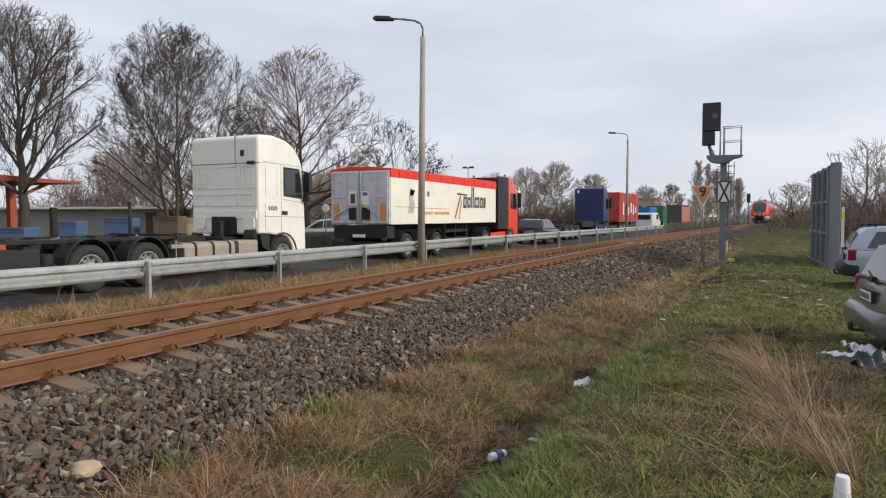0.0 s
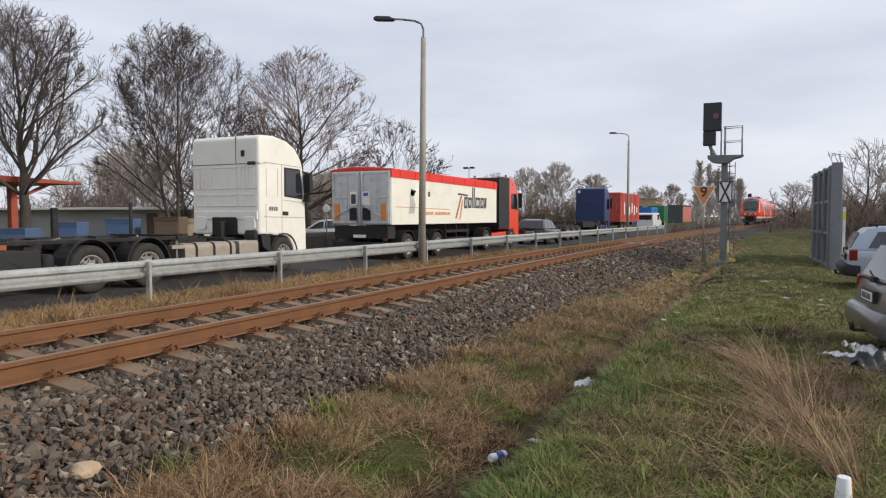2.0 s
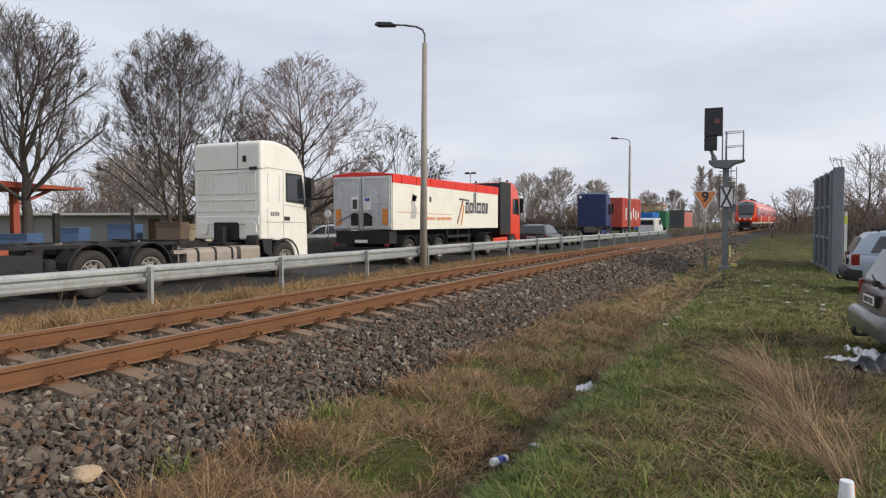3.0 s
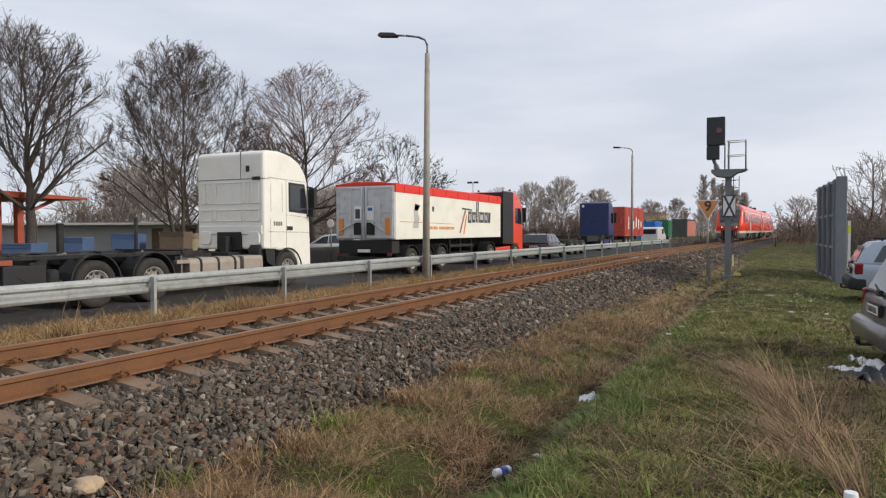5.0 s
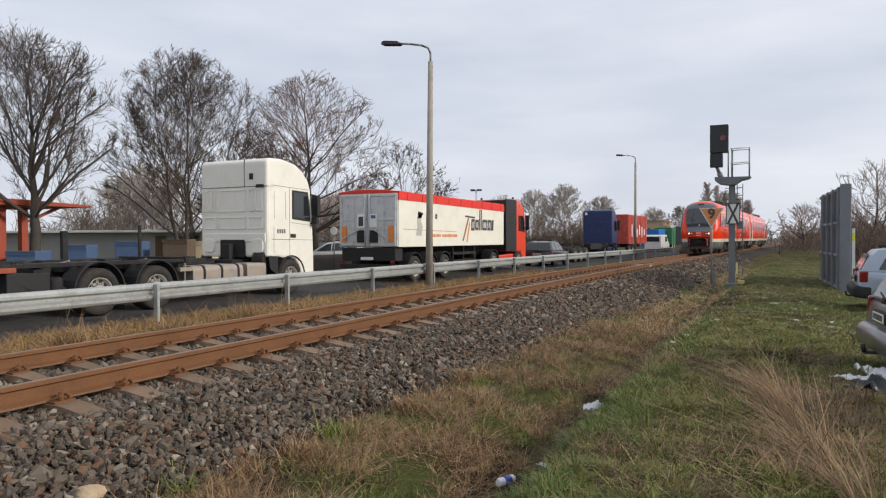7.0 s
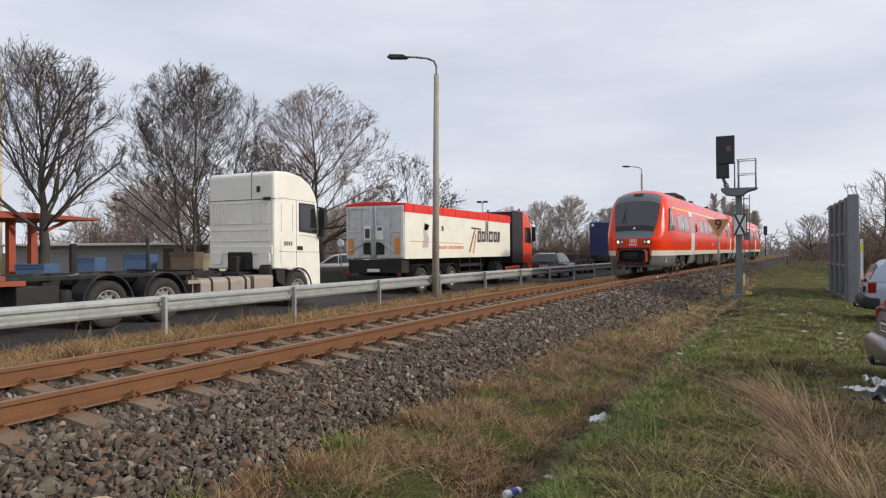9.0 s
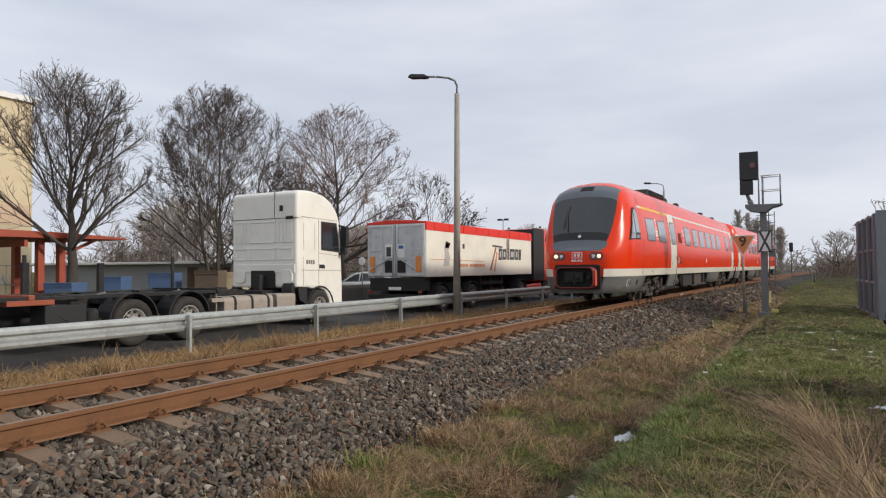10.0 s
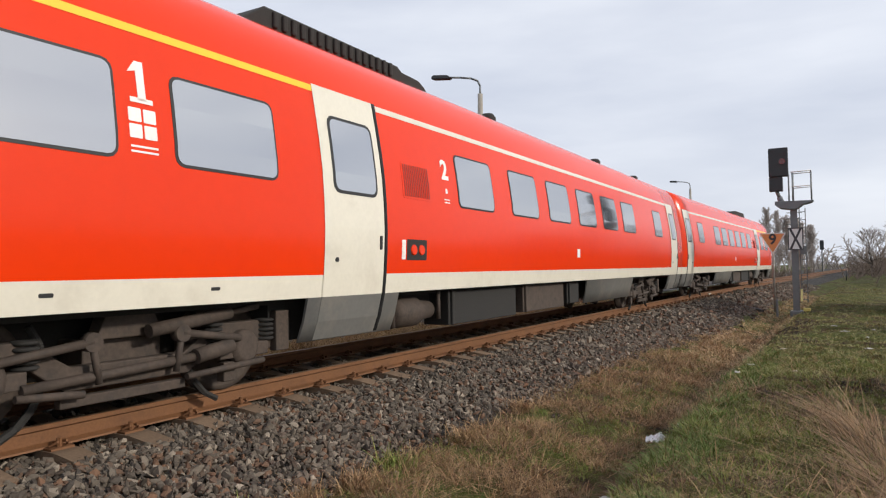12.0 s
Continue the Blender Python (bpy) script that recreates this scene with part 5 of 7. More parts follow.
        tube(bm, (x1 - 0.08 if x0 < 0 else x0 + 0.08, -0.11, 1.4), (x1 - 0.08 if x0 < 0 else x0 + 0.08, -0.11, 3.25), 0.025, n=8)
        tube(bm, (xo, -0.14, 1.62), (xm, -0.14, 2.0), 0.025, n=6)
        part("locking_rod", bm, M_alu, d)
    bm = bmnew()
    box(bm, -1.15, 1.15, -0.05, 0.5, 0.82, 1.3)
    box(bm, -1.2, 1.2, -0.12, -0.02, 0.55, 0.70)
    part("tail_chassis", bm, M_pit, t, "dark underrun bar and tail frame", 0.02)
    for s in (1, -1):
        bm = bmnew()
        box(bm, min(s * 1.0, s * 1.16), max(s * 1.0, s * 1.16), -0.16, -0.1, 0.74, 0.84)
        part("tail_lamp", bm, M_tail, t, "red tail lamp", 0.01)
    bm = bmnew()
    box(bm, -0.26, 0.26, -0.14, -0.1, 0.86, 0.97)
    part("plate_bar", bm, MATS["emblem white"], t, "plain pale plate bar")


def tractor(name, x, y, paint, label, dark_back=True, turn=0.0, wheels=True):
    """A two-axle road tractor seen from behind; y = 0 at the cab's rear wall."""
    t = thing(name, label, "lorry", pose(x, y, -0.5, 0, 0, turn))
    c = cab(t, 2.46, [(0, 0.95), (0, 3.62), (0.5, 3.72), (1.3, 3.62), (1.8, 3.3), (2.1, 2.7), (2.2, 1.5), (2.22, 0.4), (1.62, 0.4), (1.55, 0.7), (1.3, 0.95)], paint)
    if dark_back:
        bm = bmnew()
        for s in (1, -1):
            box(bm, min(s * 1.2, s * 1.25), max(s * 1.2, s * 1.25), -0.95, 0.62, 1.0, 3.66)
        box(bm, -1.22, 1.22, -0.02, 0.0, 1.0, 3.66)
        part("side_fairing", bm, M_dark, c, "dark air fairing", 0.01)
    else:
        bm = bmnew()
        box(bm, -1.0, 1.0, -0.03, 0.01, 2.62, 2.7)
        rim_frame(bm, -0.5, 0.5, 1.9, 2.4, 0, 0.04, 0.03)
        box(bm, -0.25, 0.2, -0.035, 0.01, 2.05, 2.1)
        part("rear_ribs", bm, paint, c, "", 0.01)
        bm = bmnew()
        box(bm, -1.05, -0.85, -0.03, 0.0, 3.3, 3.5)
        part("lamp_patch", bm, MATS["emblem white"], c, "small white patch")
    for s in (1, -1):
        X = s * 1.232
        bm = bmnew()
        prism(bm, [(0.95, 2.05), (1.95, 2.0), (1.9, 2.5), (1.75, 2.85), (0.95, 2.85)], "x", min(X, X + s * 0.01), max(X, X + s * 0.01))
        part("side_window", bm, M_scr, c, "dark door window")
        bm = bmnew()
        box(bm, min(s * 1.27, s * 1.48), max(s * 1.27, s * 1.48), 1.95, 2.08, 2.1, 2.9)
        part("mirror", bm, M_dark, c, "black mirror housing", 0.03)
        bm = bmnew()
        prism(bm, [(-1.9, 0.35), (0.2, 0.35), (0.2, 0.85), (-1.9, 0.8)], "x", min(s * 0.9, s * 1.22), max(s * 0.9, s * 1.22))
        part("side_skirt", bm, paint, t, "", 0.03)
        wheel(t, s * 1.05, 1.1, 0.5, 0.5, 0.3, s)
        wheel(t, s * 1.02, -2.55, 0.5, 0.5, 0.4, s)
        mudguard(t, min(s * 0.75, s * 1.24), max(s * 0.75, s * 1.24), -2.55, 0.5, 0.62, 5, 175)
    bm = bmnew()
    box(bm, -0.45, 0.45, -3.3, 1.2, 0.7, 0.98)
    box(bm, -0.5, 0.5, -2.9, -2.1, 0.98, 1.12)
    part("chassis", bm, M_frame, t, "", 0.02)
    bm = bmnew()
    tube(bm, (0.9, 1.0, 3.6), (0.9, 1.0, 3.85), 0.06, n=8)
    tube(bm, (-0.9, 1.0, 3.6), (-0.9, 1.0, 3.85), 0.06, n=8)
    part("roof_horn", bm, M_dark, c, "dark roof beacon")
    return t


white_lorry()
tipper()
M_redcab = mat("orange-red cab paint", (0.72, 0.06, 0.02), 0.3, vary=0.05, bump=0, coat=0.4)
M_bluecab = mat("deep blue cab paint", (0.010, 0.026, 0.105), 0.45, vary=0.1, bump=0, coat=0.1, stain=(0.03, 0.045, 0.12), stain_amt=0.3)
tractor("lorry", -13.3, 33.35, M_redcab, "orange-red road tractor with dark side fairings before a tipper")
tractor("lorry", -13.2, 57.6, M_bluecab, "deep blue road tractor with a flat skeletal trailer behind", False).scale = (1, 1, 1.1)


def passenger_car(label, m, paint, wagon=True, name="car"):
    """An estate car: x is its right, y its length with the tail at 0, z over the ground."""
    t = thing(name, label, "car", m)
    L, W = 4.45, 0.86
    low = [(0.02, 0.30), (0.0, 0.55), (0.05, 0.78), (0.08, 0.92), (4.0, 0.86), (4.35, 0.72), (4.45, 0.5), (4.4, 0.25)]
    bm = bmnew()
    prism(bm, low, "x", -W, W)
    b = part("body", bm, paint, t, "", 0.07, True)
    bm = bmnew()
    top = [(0.06, 0.90), (0.22, 1.22), (0.42, 1.42), (0.9, 1.47), (1.8, 1.46), (2.4, 1.38), (3.2, 0.90)] if wagon else [(0.3, 0.9), (1.0, 1.32), (1.5, 1.42), (2.3, 1.38), (3.2, 0.9)]
    lo, hi = [], []
    for s in (-1, 1):
        ring = []
        for y, z in top:
            k = (z - 0.9) / 0.57
            ring.append(bm.verts.new((s * (W - 0.04 - 0.17 * k), y, z)))
        (lo if s < 0 else hi).extend(ring)
    n = len(top)
    for i in range(n):
        bm.faces.new((lo[i], lo[(i + 1) % n], hi[(i + 1) % n], hi[i]))
    bm.faces.new(lo), bm.faces.new(hi[::-1])
    part("roof", bm, paint, b, "", 0.03, True)
    for s in (1, -1):
        def gx(z):
            return s * (W - 0.04 - 0.17 * (z - 0.9) / 0.57 + 0.012)
        for pts in ([(0.42, 0.96), (1.15, 0.95), (1.15, 1.36), (0.62, 1.34)], [(1.22, 0.95), (2.0, 0.94), (2.0, 1.36), (1.22, 1.36)], [(2.07, 0.94), (2.95, 0.92), (2.4, 1.28), (2.07, 1.34)]):
            bm = bmnew()
            vs = [bm.verts.new((gx(z), y, z)) for y, z in pts]
            ws = [bm.verts.new((gx(z) - s * 0.02, y, z)) for y, z in pts]
            bm.faces.new(vs), bm.faces.new(ws[::-1])
            for i in range(4):
                bm.faces.new((vs[i], vs[(i + 1) % 4], ws[(i + 1) % 4], ws[i]))
            part("side_window", bm, M_scr, b, "dark side window")
        for y in (0.85, 3.55):
            wheel(t, s * 0.76, y, 0.31, 0.31, 0.2, s)
            bm = bmnew()
            lathe(bm, [(s * (W - 0.12), 0.36), (s * (W + 0.004), 0.36)], "x", 24, (0, y, 0.31))
            part("wheel_arch", bm, M_dark, t, "dark wheel arch")
        bm = bmnew()
        box(bm, min(s * 0.79, s * 0.868), max(s * 0.79, s * 0.868), 0.04, 0.22, 0.66, 0.93)
        part("tail_lamp", bm, M_tail, b, "red tail lamp cluster", 0.03)
        bm = bmnew()
        tube(bm, (s * 0.6, 0.55, 1.50), (s * 0.6, 2.0, 1.50), 0.02, n=8)
        tube(bm, (s * 0.6, 0.6, 1.44), (s * 0.6, 0.6, 1.5), 0.02, n=6)
        tube(bm, (s * 0.6, 1.95, 1.42), (s * 0.6, 1.95, 1.5), 0.02, n=6)
        part("roof_rail", bm, M_dark, b, "black roof rail")
    bm = bmnew()
    prism(bm, [(-0.09, 0.32), (-0.10, 0.52), (-0.02, 0.60), (0.3, 0.58), (0.3, 0.28)], "x", -W - 0.01, W + 0.01)
    part("bumper", bm, paint if paint is not M_silver else M_fender, t, "rounded rear bumper", 0.05, True)
    bm = bmnew()
    v = [bm.verts.new(p) for p in ((-0.66, 0.085, 0.94), (0.66, 0.085, 0.94), (0.56, 0.255, 1.32), (-0.56, 0.255, 1.32))]
    w = [bm.verts.new((q.co.x, q.co.y - 0.015, q.co.z + 0.008)) for q in v]
    bm.faces.new(w)
    for i in range(4):
        bm.faces.new((v[i], v[(i + 1) % 4], w[(i + 1) % 4], w[i]))
    g = part("rear_window", bm, M_scr, b, "dark tailgate window")
    bm = bmnew()
    tube(bm, (0.0, 0.055, 0.93), (-0.4, 0.10, 1.0), 0.014, n=6)
    box(bm, -0.07, 0.07, 0.03, 0.08, 0.89, 0.96)
    part("rear_wiper", bm, M_dark, b, "black rear wiper")
    bm = bmnew()
    box(bm, -0.30, 0.30, -0.018, 0.03, 0.66, 0.80)
    p = part("plate_recess", bm, M_dark, b, "dark plate surround")
    bm = bmnew()
    box(bm, -0.26, 0.26, -0.024, 0.0, 0.675, 0.785)
    q = part("number_plate", bm, MATS["emblem white"], b, "white plate with plain dark bars")
    bm = bmnew()
    for i in range(7):
        box(bm, -0.22 + i * 0.064, -0.22 + i * 0.064 + 0.04, -0.027, -0.01, 0.695, 0.765)
    part("plate_bars", bm, M_print, q)
    bm = bmnew()
    tube(bm, (0, 0.1, 0.30), (0, -0.16, 0.30), 0.022, n=8)
    tube(bm, (0, -0.16, 0.30), (0, -0.18, 0.40), 0.028, n=8)
    part("tow_bar", bm, M_dark, t, "dark tow hitch")
    return t


M_silver = mat("pale blue-silver paint", (0.33, 0.38, 0.46), 0.3, metal=0.3, vary=0.06, bump=0, coat=0.4)
M_greycar = mat("dusty grey-brown paint", (0.115, 0.112, 0.108), 0.35, metal=0.2, vary=0.08, bump=0, coat=0.3, stain=(0.16, 0.15, 0.13), stain_amt=0.4)
M_black = mat("black car paint", (0.02, 0.021, 0.025), 0.25, vary=0.1, bump=0, coat=0.5)
M_whitecar = mat("white car paint", (0.72, 0.72, 0.70), 0.3, vary=0.05, bump=0, coat=0.4)
passenger_car("dusty grey-brown estate car with a tow hitch, on grass", pose(1.2, 9.65, -0.56, 0, 0, -85), M_greycar)
passenger_car("pale blue-silver estate car with grey bumper, on grass", pose(1.85, 19.2, -0.57, 0, 0, -91), M_silver)
passenger_car("black estate car parked at the roadside", pose(-12.1, 37.6, -0.5, 0, 0, 2), M_black)
passenger_car("white car parked in the yard beyond the road", pose(-20.5, 33.0, -0.46, 0, 0, 100), M_whitecar)

# ---- lineside: lamps, signal, signs, panel wall ----
M_mast = mat("weathered lamp concrete", (0.33, 0.30, 0.255), 0.85, vary=0.15, scale=2, grain=30, bump=0.2, stain=(0.15, 0.14, 0.13), stain_amt=0.4)
M_galv = mat("dark galvanised steel", (0.17, 0.18, 0.185), 0.55, metal=0.4, vary=0.2, scale=4, bump=0.08)
M_head = mat("black signal enamel", (0.022, 0.024, 0.027), 0.5, vary=0.15, bump=0.05)
M_enam = mat("white sign enamel", (0.74, 0.74, 0.72), 0.4, vary=0.05, bump=0, stain=(0.5, 0.5, 0.47), stain_amt=0.3)


def street_lamp(x, y, base, top, lean=0.0):
    t = thing("street_lamp", "tapered grey concrete street lamp with a curved steel arm", "street lamp", pose(x, y, base), "street lamps along the road")
    h = top - base
    bm = bmnew()
    tube(bm, (0, 0, -0.3), (lean, 0.02, h), 0.13, 0.085, 14)
    part("pole", bm, M_mast, t)
    bm = bmnew()
    pts = [(lean, 0.02, h - 0.1), (lean, 0.02, h + 0.28), (lean - 0.08, 0, h + 0.46), (lean - 0.28, -0.1, h + 0.55), (lean - 0.65, -0.25, h + 0.60), (lean - 1.0, -0.4, h + 0.62)]
    for a, b in zip(pts, pts[1:]):
        tube(bm, a, b, 0.035, n=8)
    arm = part("arm", bm, M_galv, t, "bent steel arm")
    bm = bmnew()
    prism(bm, [(-0.3, -0.05), (0.22, -0.06), (0.28, 0.0), (0.2, 0.07), (-0.22, 0.09), (-0.3, 0.03)], "y", -0.13, 0.13)
    for v in bm.verts:
        v.co = Vector((v.co.x + lean - 1.2, v.co.y - 0.46 + 0.42 * (v.co.x + 0.0), v.co.z + h + 0.62))
    part("lamp_head", bm, M_head, arm, "dark flat lamp head", 0.02)


street_lamp(-10.39, 20.47, -0.52, 7.1, 0.07)
street_lamp(-10.35, 59.3, -0.52, 7.6)
street_lamp(-15.5, 147.3, -0.5, 6.2)


def signal():
    t = thing("railway_signal", "dark railway light signal on a steel mast with service cage", "signal", pose(-1.2, 25.85, -0.47))
    bm = bmnew()
    prism(bm, [(-0.10, -0.11), (0.10, -0.11), (0.10, -0.09), (0.02, -0.085), (0.02, 0.085), (0.10, 0.09), (0.10, 0.11), (-0.10, 0.11), (-0.10, 0.09), (-0.02, 0.085), (-0.02, -0.085), (-0.10, -0.09)], "z", -0.2, 3.62)
    part("mast", bm, M_galv, t)
    bm = bmnew()
    box(bm, -0.2, 0.2, -0.2, 0.2, -0.25, 0.03)
    part("footing", bm, M_galv, t, "bolted mast footing", 0.03)
    bm = bmnew()
    prism(bm, [(-0.55, 3.62), (-0.4, 3.5), (-0.1, 3.45), (0.1, 3.45), (0.3, 3.6), (0.55, 3.66), (0.62, 3.72), (-0.55, 3.74)], "y", -0.28, 0.28)
    pf = part("platform", bm, M_galv, t, "steel service platform", 0.01)
    for name, a, b, r in (("cage_post", (0.55, -0.26, 3.7), (0.55, -0.26, 4.72), 0.02), ("cage_post", (0.55, 0.26, 3.7), (0.55, 0.26, 4.72), 0.02), ("cage_post", (0.0, -0.26, 3.7), (0.0, -0.26, 4.68), 0.02), ("cage_post", (0.0, 0.26, 3.7), (0.0, 0.26, 4.68), 0.02), ("cage_post", (-0.12, -0.1, 3.7), (-0.12, -0.1, 4.65), 0.025),
                          ("cage_rail", (-0.05, -0.26, 4.70), (0.55, -0.26, 4.72), 0.02), ("cage_rail", (-0.05, 0.26, 4.70), (0.55, 0.26, 4.72), 0.02), ("cage_rail", (0.55, -0.26, 4.72), (0.55, 0.26, 4.72), 0.02),
                          ("cage_rail", (-0.05, -0.26, 4.2), (0.55, -0.26, 4.22), 0.016), ("cage_rail", (0.55, -0.26, 4.22), (0.55, 0.26, 4.22), 0.016), ("cage_rail", (-0.05, 0.26, 4.2), (0.55, 0.26, 4.22), 0.016)):
        bm = bmnew()
        tube(bm, a, b, r, n=8)
        part(name, bm, M_enam if "rail" in name else M_galv, pf, "thin pale tube")
    bm = bmnew()
    box(bm, -0.72, -0.12, -0.16, 0.12, 4.60, 5.58)
    box(bm, -0.72, -0.30, -0.14, 0.12, 4.10, 4.58)
    hd = part("signal_head", bm, M_head, t, "black signal screen", 0.02)
    bm = bmnew()
    lathe(bm, [(-0.20, 0.10), (-0.16, 0.085)], "y", 14, (-0.30, 0, 5.10))
    part("red_lens", bm, mat("red signal lens", (0.12, 0.015, 0.015), 0.25, vary=0.05, bump=0, coat=0.6), hd, "dull red lens")
    bm = bmnew()
    tube(bm, (-0.5, 0, 4.12), (-0.42, 0, 3.9), 0.06, n=8)
    tube(bm, (-0.42, 0, 3.9), (-0.36, 0, 3.72), 0.09, n=8)
    part("bracket", bm, M_galv, t)
    bm = bmnew()
    prism(bm, round_rect(0.46, 0.74, 0.03, 2, 0.04, 2.45), "y", -0.19, -0.165)
    bd = part("cross_board", bm, M_enam, t, "white board with black crossing wedges")
    for pts in ([(-0.16, 2.80), (-0.08, 2.80), (0.04, 2.52), (0.16, 2.80), (0.24, 2.80), (0.08, 2.45), (0.0, 2.45)], [(-0.16, 2.10), (-0.08, 2.10), (0.04, 2.38), (0.16, 2.10), (0.24, 2.10), (0.08, 2.45), (0.0, 2.45)]):
        bm = bmnew()
        prism(bm, pts, "y", -0.197, -0.185)
        part("wedge", bm, M_print, bd)
    for a in ((-0.19, 0.27, 2.79, 2.82), (-0.19, 0.27, 2.08, 2.11), (-0.19, -0.16, 2.08, 2.82), (0.24, 0.27, 2.08, 2.82)):
        bm = bmnew()
        box(bm, a[0], a[1], -0.200, -0.186, a[2], a[3])
        part("border", bm, M_print, bd)
    bm = bmnew()
    box(bm, 0.16, 0.36, -0.15, -0.12, 1.92, 2.2)
    part("back_plate", bm, M_galv, t)
    bm = bmnew()
    for s in (0.16, 0.34):
        tube(bm, (s, 0.12, 0.3), (s, 0.12, 3.5), 0.015, n=6)
    for i in range(12):
        tube(bm, (0.16, 0.12, 0.4 + i * 0.27), (0.34, 0.12, 0.4 + i * 0.27), 0.012, n=6)
    part("ladder", bm, M_galv, t, "narrow steel ladder")
    for i in range(3):
        bm = bmnew()
        tube(bm, (-0.22, 0, 2.95 + i * 0.2), (0.25, 0, 2.95 + i * 0.2), 0.012, n=6)
        part("climbing_rung", bm, M_galv, t)
    bm = bmnew()
    box(bm, 0.14, 0.20, -0.18, -0.12, 0.35, 0.75)
    part("cable_guard", bm, mat("yellow-white tape", (0.75, 0.68, 0.30), 0.5, bump=0.05), t, "pale yellow cable guard")
    bm = bmnew()
    box(bm, 0.2, 0.42, -0.28, -0.12, 0.02, 0.13)
    part("cable_box", bm, mat("yellow plastic", (0.55, 0.45, 0.12), 0.5, bump=0.05), t, "yellowish cable box", 0.02)


def speed_sign():
    t = thing("speed_sign", "orange triangular speed board with a black 9 on a pole", "railway sign", pose(-2.08, 28.8, -0.47))
    bm = bmnew()
    tube(bm, (0, 0, -0.2), (0, 0, 2.75), 0.04, n=10)
    part("pole", bm, M_mast, t)
    bm = bmnew()
    prism(bm, [(-0.46, 2.80), (0.46, 2.80), (0.0, 1.98)], "y", -0.07, -0.045)
    b = part("board", bm, mat("faded orange enamel", (0.78, 0.30, 0.10), 0.5, vary=0.08, bump=0, stain=(0.6, 0.3, 0.16), stain_amt=0.3), t, "faded orange triangle")
    for a, c in (((-0.46, 2.80), (0.46, 2.80)), ((0.46, 2.80), (0, 1.98)), ((0, 1.98), (-0.46, 2.80))):
        bm = bmnew()
        m = Vector((0, 2.53))
        p = [Vector(a), Vector(c), Vector(c) + (m - Vector(c)) * 0.12, Vector(a) + (m - Vector(a)) * 0.12]
        prism(bm, [tuple(q) for q in p], "y", -0.074, -0.068)
        part("border", bm, M_enam, b, "white border strip")
    cu = bpy.data.curves.new("digit", "FONT")
    cu.body, cu.size, cu.align_x, cu.align_y, cu.extrude, cu.offset = "9", 0.55, "CENTER", "CENTER", 0.003, 0.012
    tmp = bpy.data.objects.new("digit", cu)
    me = bpy.data.meshes.new_from_object(tmp)
    bpy.data.objects.remove(tmp)
    me.materials.append(M_print)
    o = new("digit", me)
    o.parent = b
    o.matrix_basis = pose(0, -0.076, 2.55, 90, 0, 0)
    tagged(o, "black digit 9")


signal()
speed_sign()
bm = bmnew()
prism(bm, round_rect(0.075, 0.07, 0.02, 2), "z", -0.65, -0.05)
tagged(part("marker_post", bm, M_galv, None, "", 0.01), "short grey plastic marker post in the turf", "post").matrix_basis = pose(-1.78, 25.6, 0)
bm = bmnew()
tube(bm, (0, 0, -0.6), (0, 0, 0.45), 0.05, n=8)
tagged(part("marker_post", bm, M_head), "short dark marker post beside the line", "post").matrix_basis = pose(0.9, 80, 0)

# far signal down the line
far = thing("railway_signal", "distant black signal post beside the line", "signal", pose(-2.2, 150, -0.5))
bm = bmnew()
tube(bm, (0, 0, 0), (0, 0, 5.2), 0.12, n=8)
part("mast", bm, M_galv, far)
bm = bmnew()
box(bm, -0.35, 0.35, -0.2, 0.2, 4.4, 6.2)
part("signal_head", bm, M_head, far, "black signal screen", 0.05)


def track_magnet():
    t = thing("track_magnet", "grey-white box between the rails with a trailing cable", "track box", pose(-5.15, 31.5, -0.12))
    bm = bmnew()
    box(bm, -0.3, 0.35, -0.35, 0.35, -0.15, 0.06)
    part("case", bm, M_mast, t, "", 0.03)
    bm = bmnew()
    pts = [(0.35, 0, -0.05), (1.0, -0.6, -0.2), (1.9, -1.6, -0.42), (2.7, -3.2, -0.5)]
    for a, b in zip(pts, pts[1:]):
        tube(bm, a, b, 0.05, n=8)
    part("cable", bm, M_head, t, "dark thick cable")


track_magnet()


def panel_wall():
    t = thing("panel_wall", "tall grey steel-framed panel wall standing on grass", "steel wall", pose(2.05, 25.1, -0.57, 0, 0, 2.4))
    M_pan = mat("grey-blue steel sheet", (0.20, 0.215, 0.235), 0.6, metal=0.2, vary=0.15, scale=2, bump=0.08, stain=(0.16, 0.16, 0.16), stain_amt=0.5)
    M_mesh = mat("dark wired panel", (0.03, 0.033, 0.038), 0.5, vary=0.2, bump=0.1)
    bm = bmnew()
    box(bm, -0.03, 0.27, -0.14, 0.12, -0.3, 3.42)
    part("end_post", bm, M_pan, t, "broad grey end post", 0.02)
    for i in range(4):
        y = 0.12 + i * 1.38
        bm = bmnew()
        box(bm, 0.0, 0.06, y, y + 1.36, 0.05, 3.30)
        part("panel", bm, M_mesh, t, "dark panel")
        for a in (0.0, 0.65):
            bm = bmnew()
            box(bm, -0.05 if a else -0.09, 0.0, y + a, y + a + (0.06 if a else 0.1), -0.3, 3.34)
            part("upright", bm, M_pan, t, "grey upright", 0.008)
        for z in (0.05, 1.1, 2.15, 3.24):
            bm = bmnew()
            box(bm, -0.05, 0.0, y + 0.1, y + 1.38, z, z + 0.08)
            part("crossbar", bm, M_pan, t, "grey crossbar", 0.008)
    bm = bmnew()
    box(bm, 0.30, 0.38, -0.1, -0.02, 0.5, 2.0)
    part("edge_tape", bm, M_enam, t, "white and yellow marker strip")
    bm = bmnew()
    box(bm, 0.297, 0.383, -0.104, -0.016, 1.6, 1.85)
    part("edge_tape_yellow", bm, mat("yellow film", (0.7, 0.7, 0.08), 0.5, bump=0), t)


panel_wall()

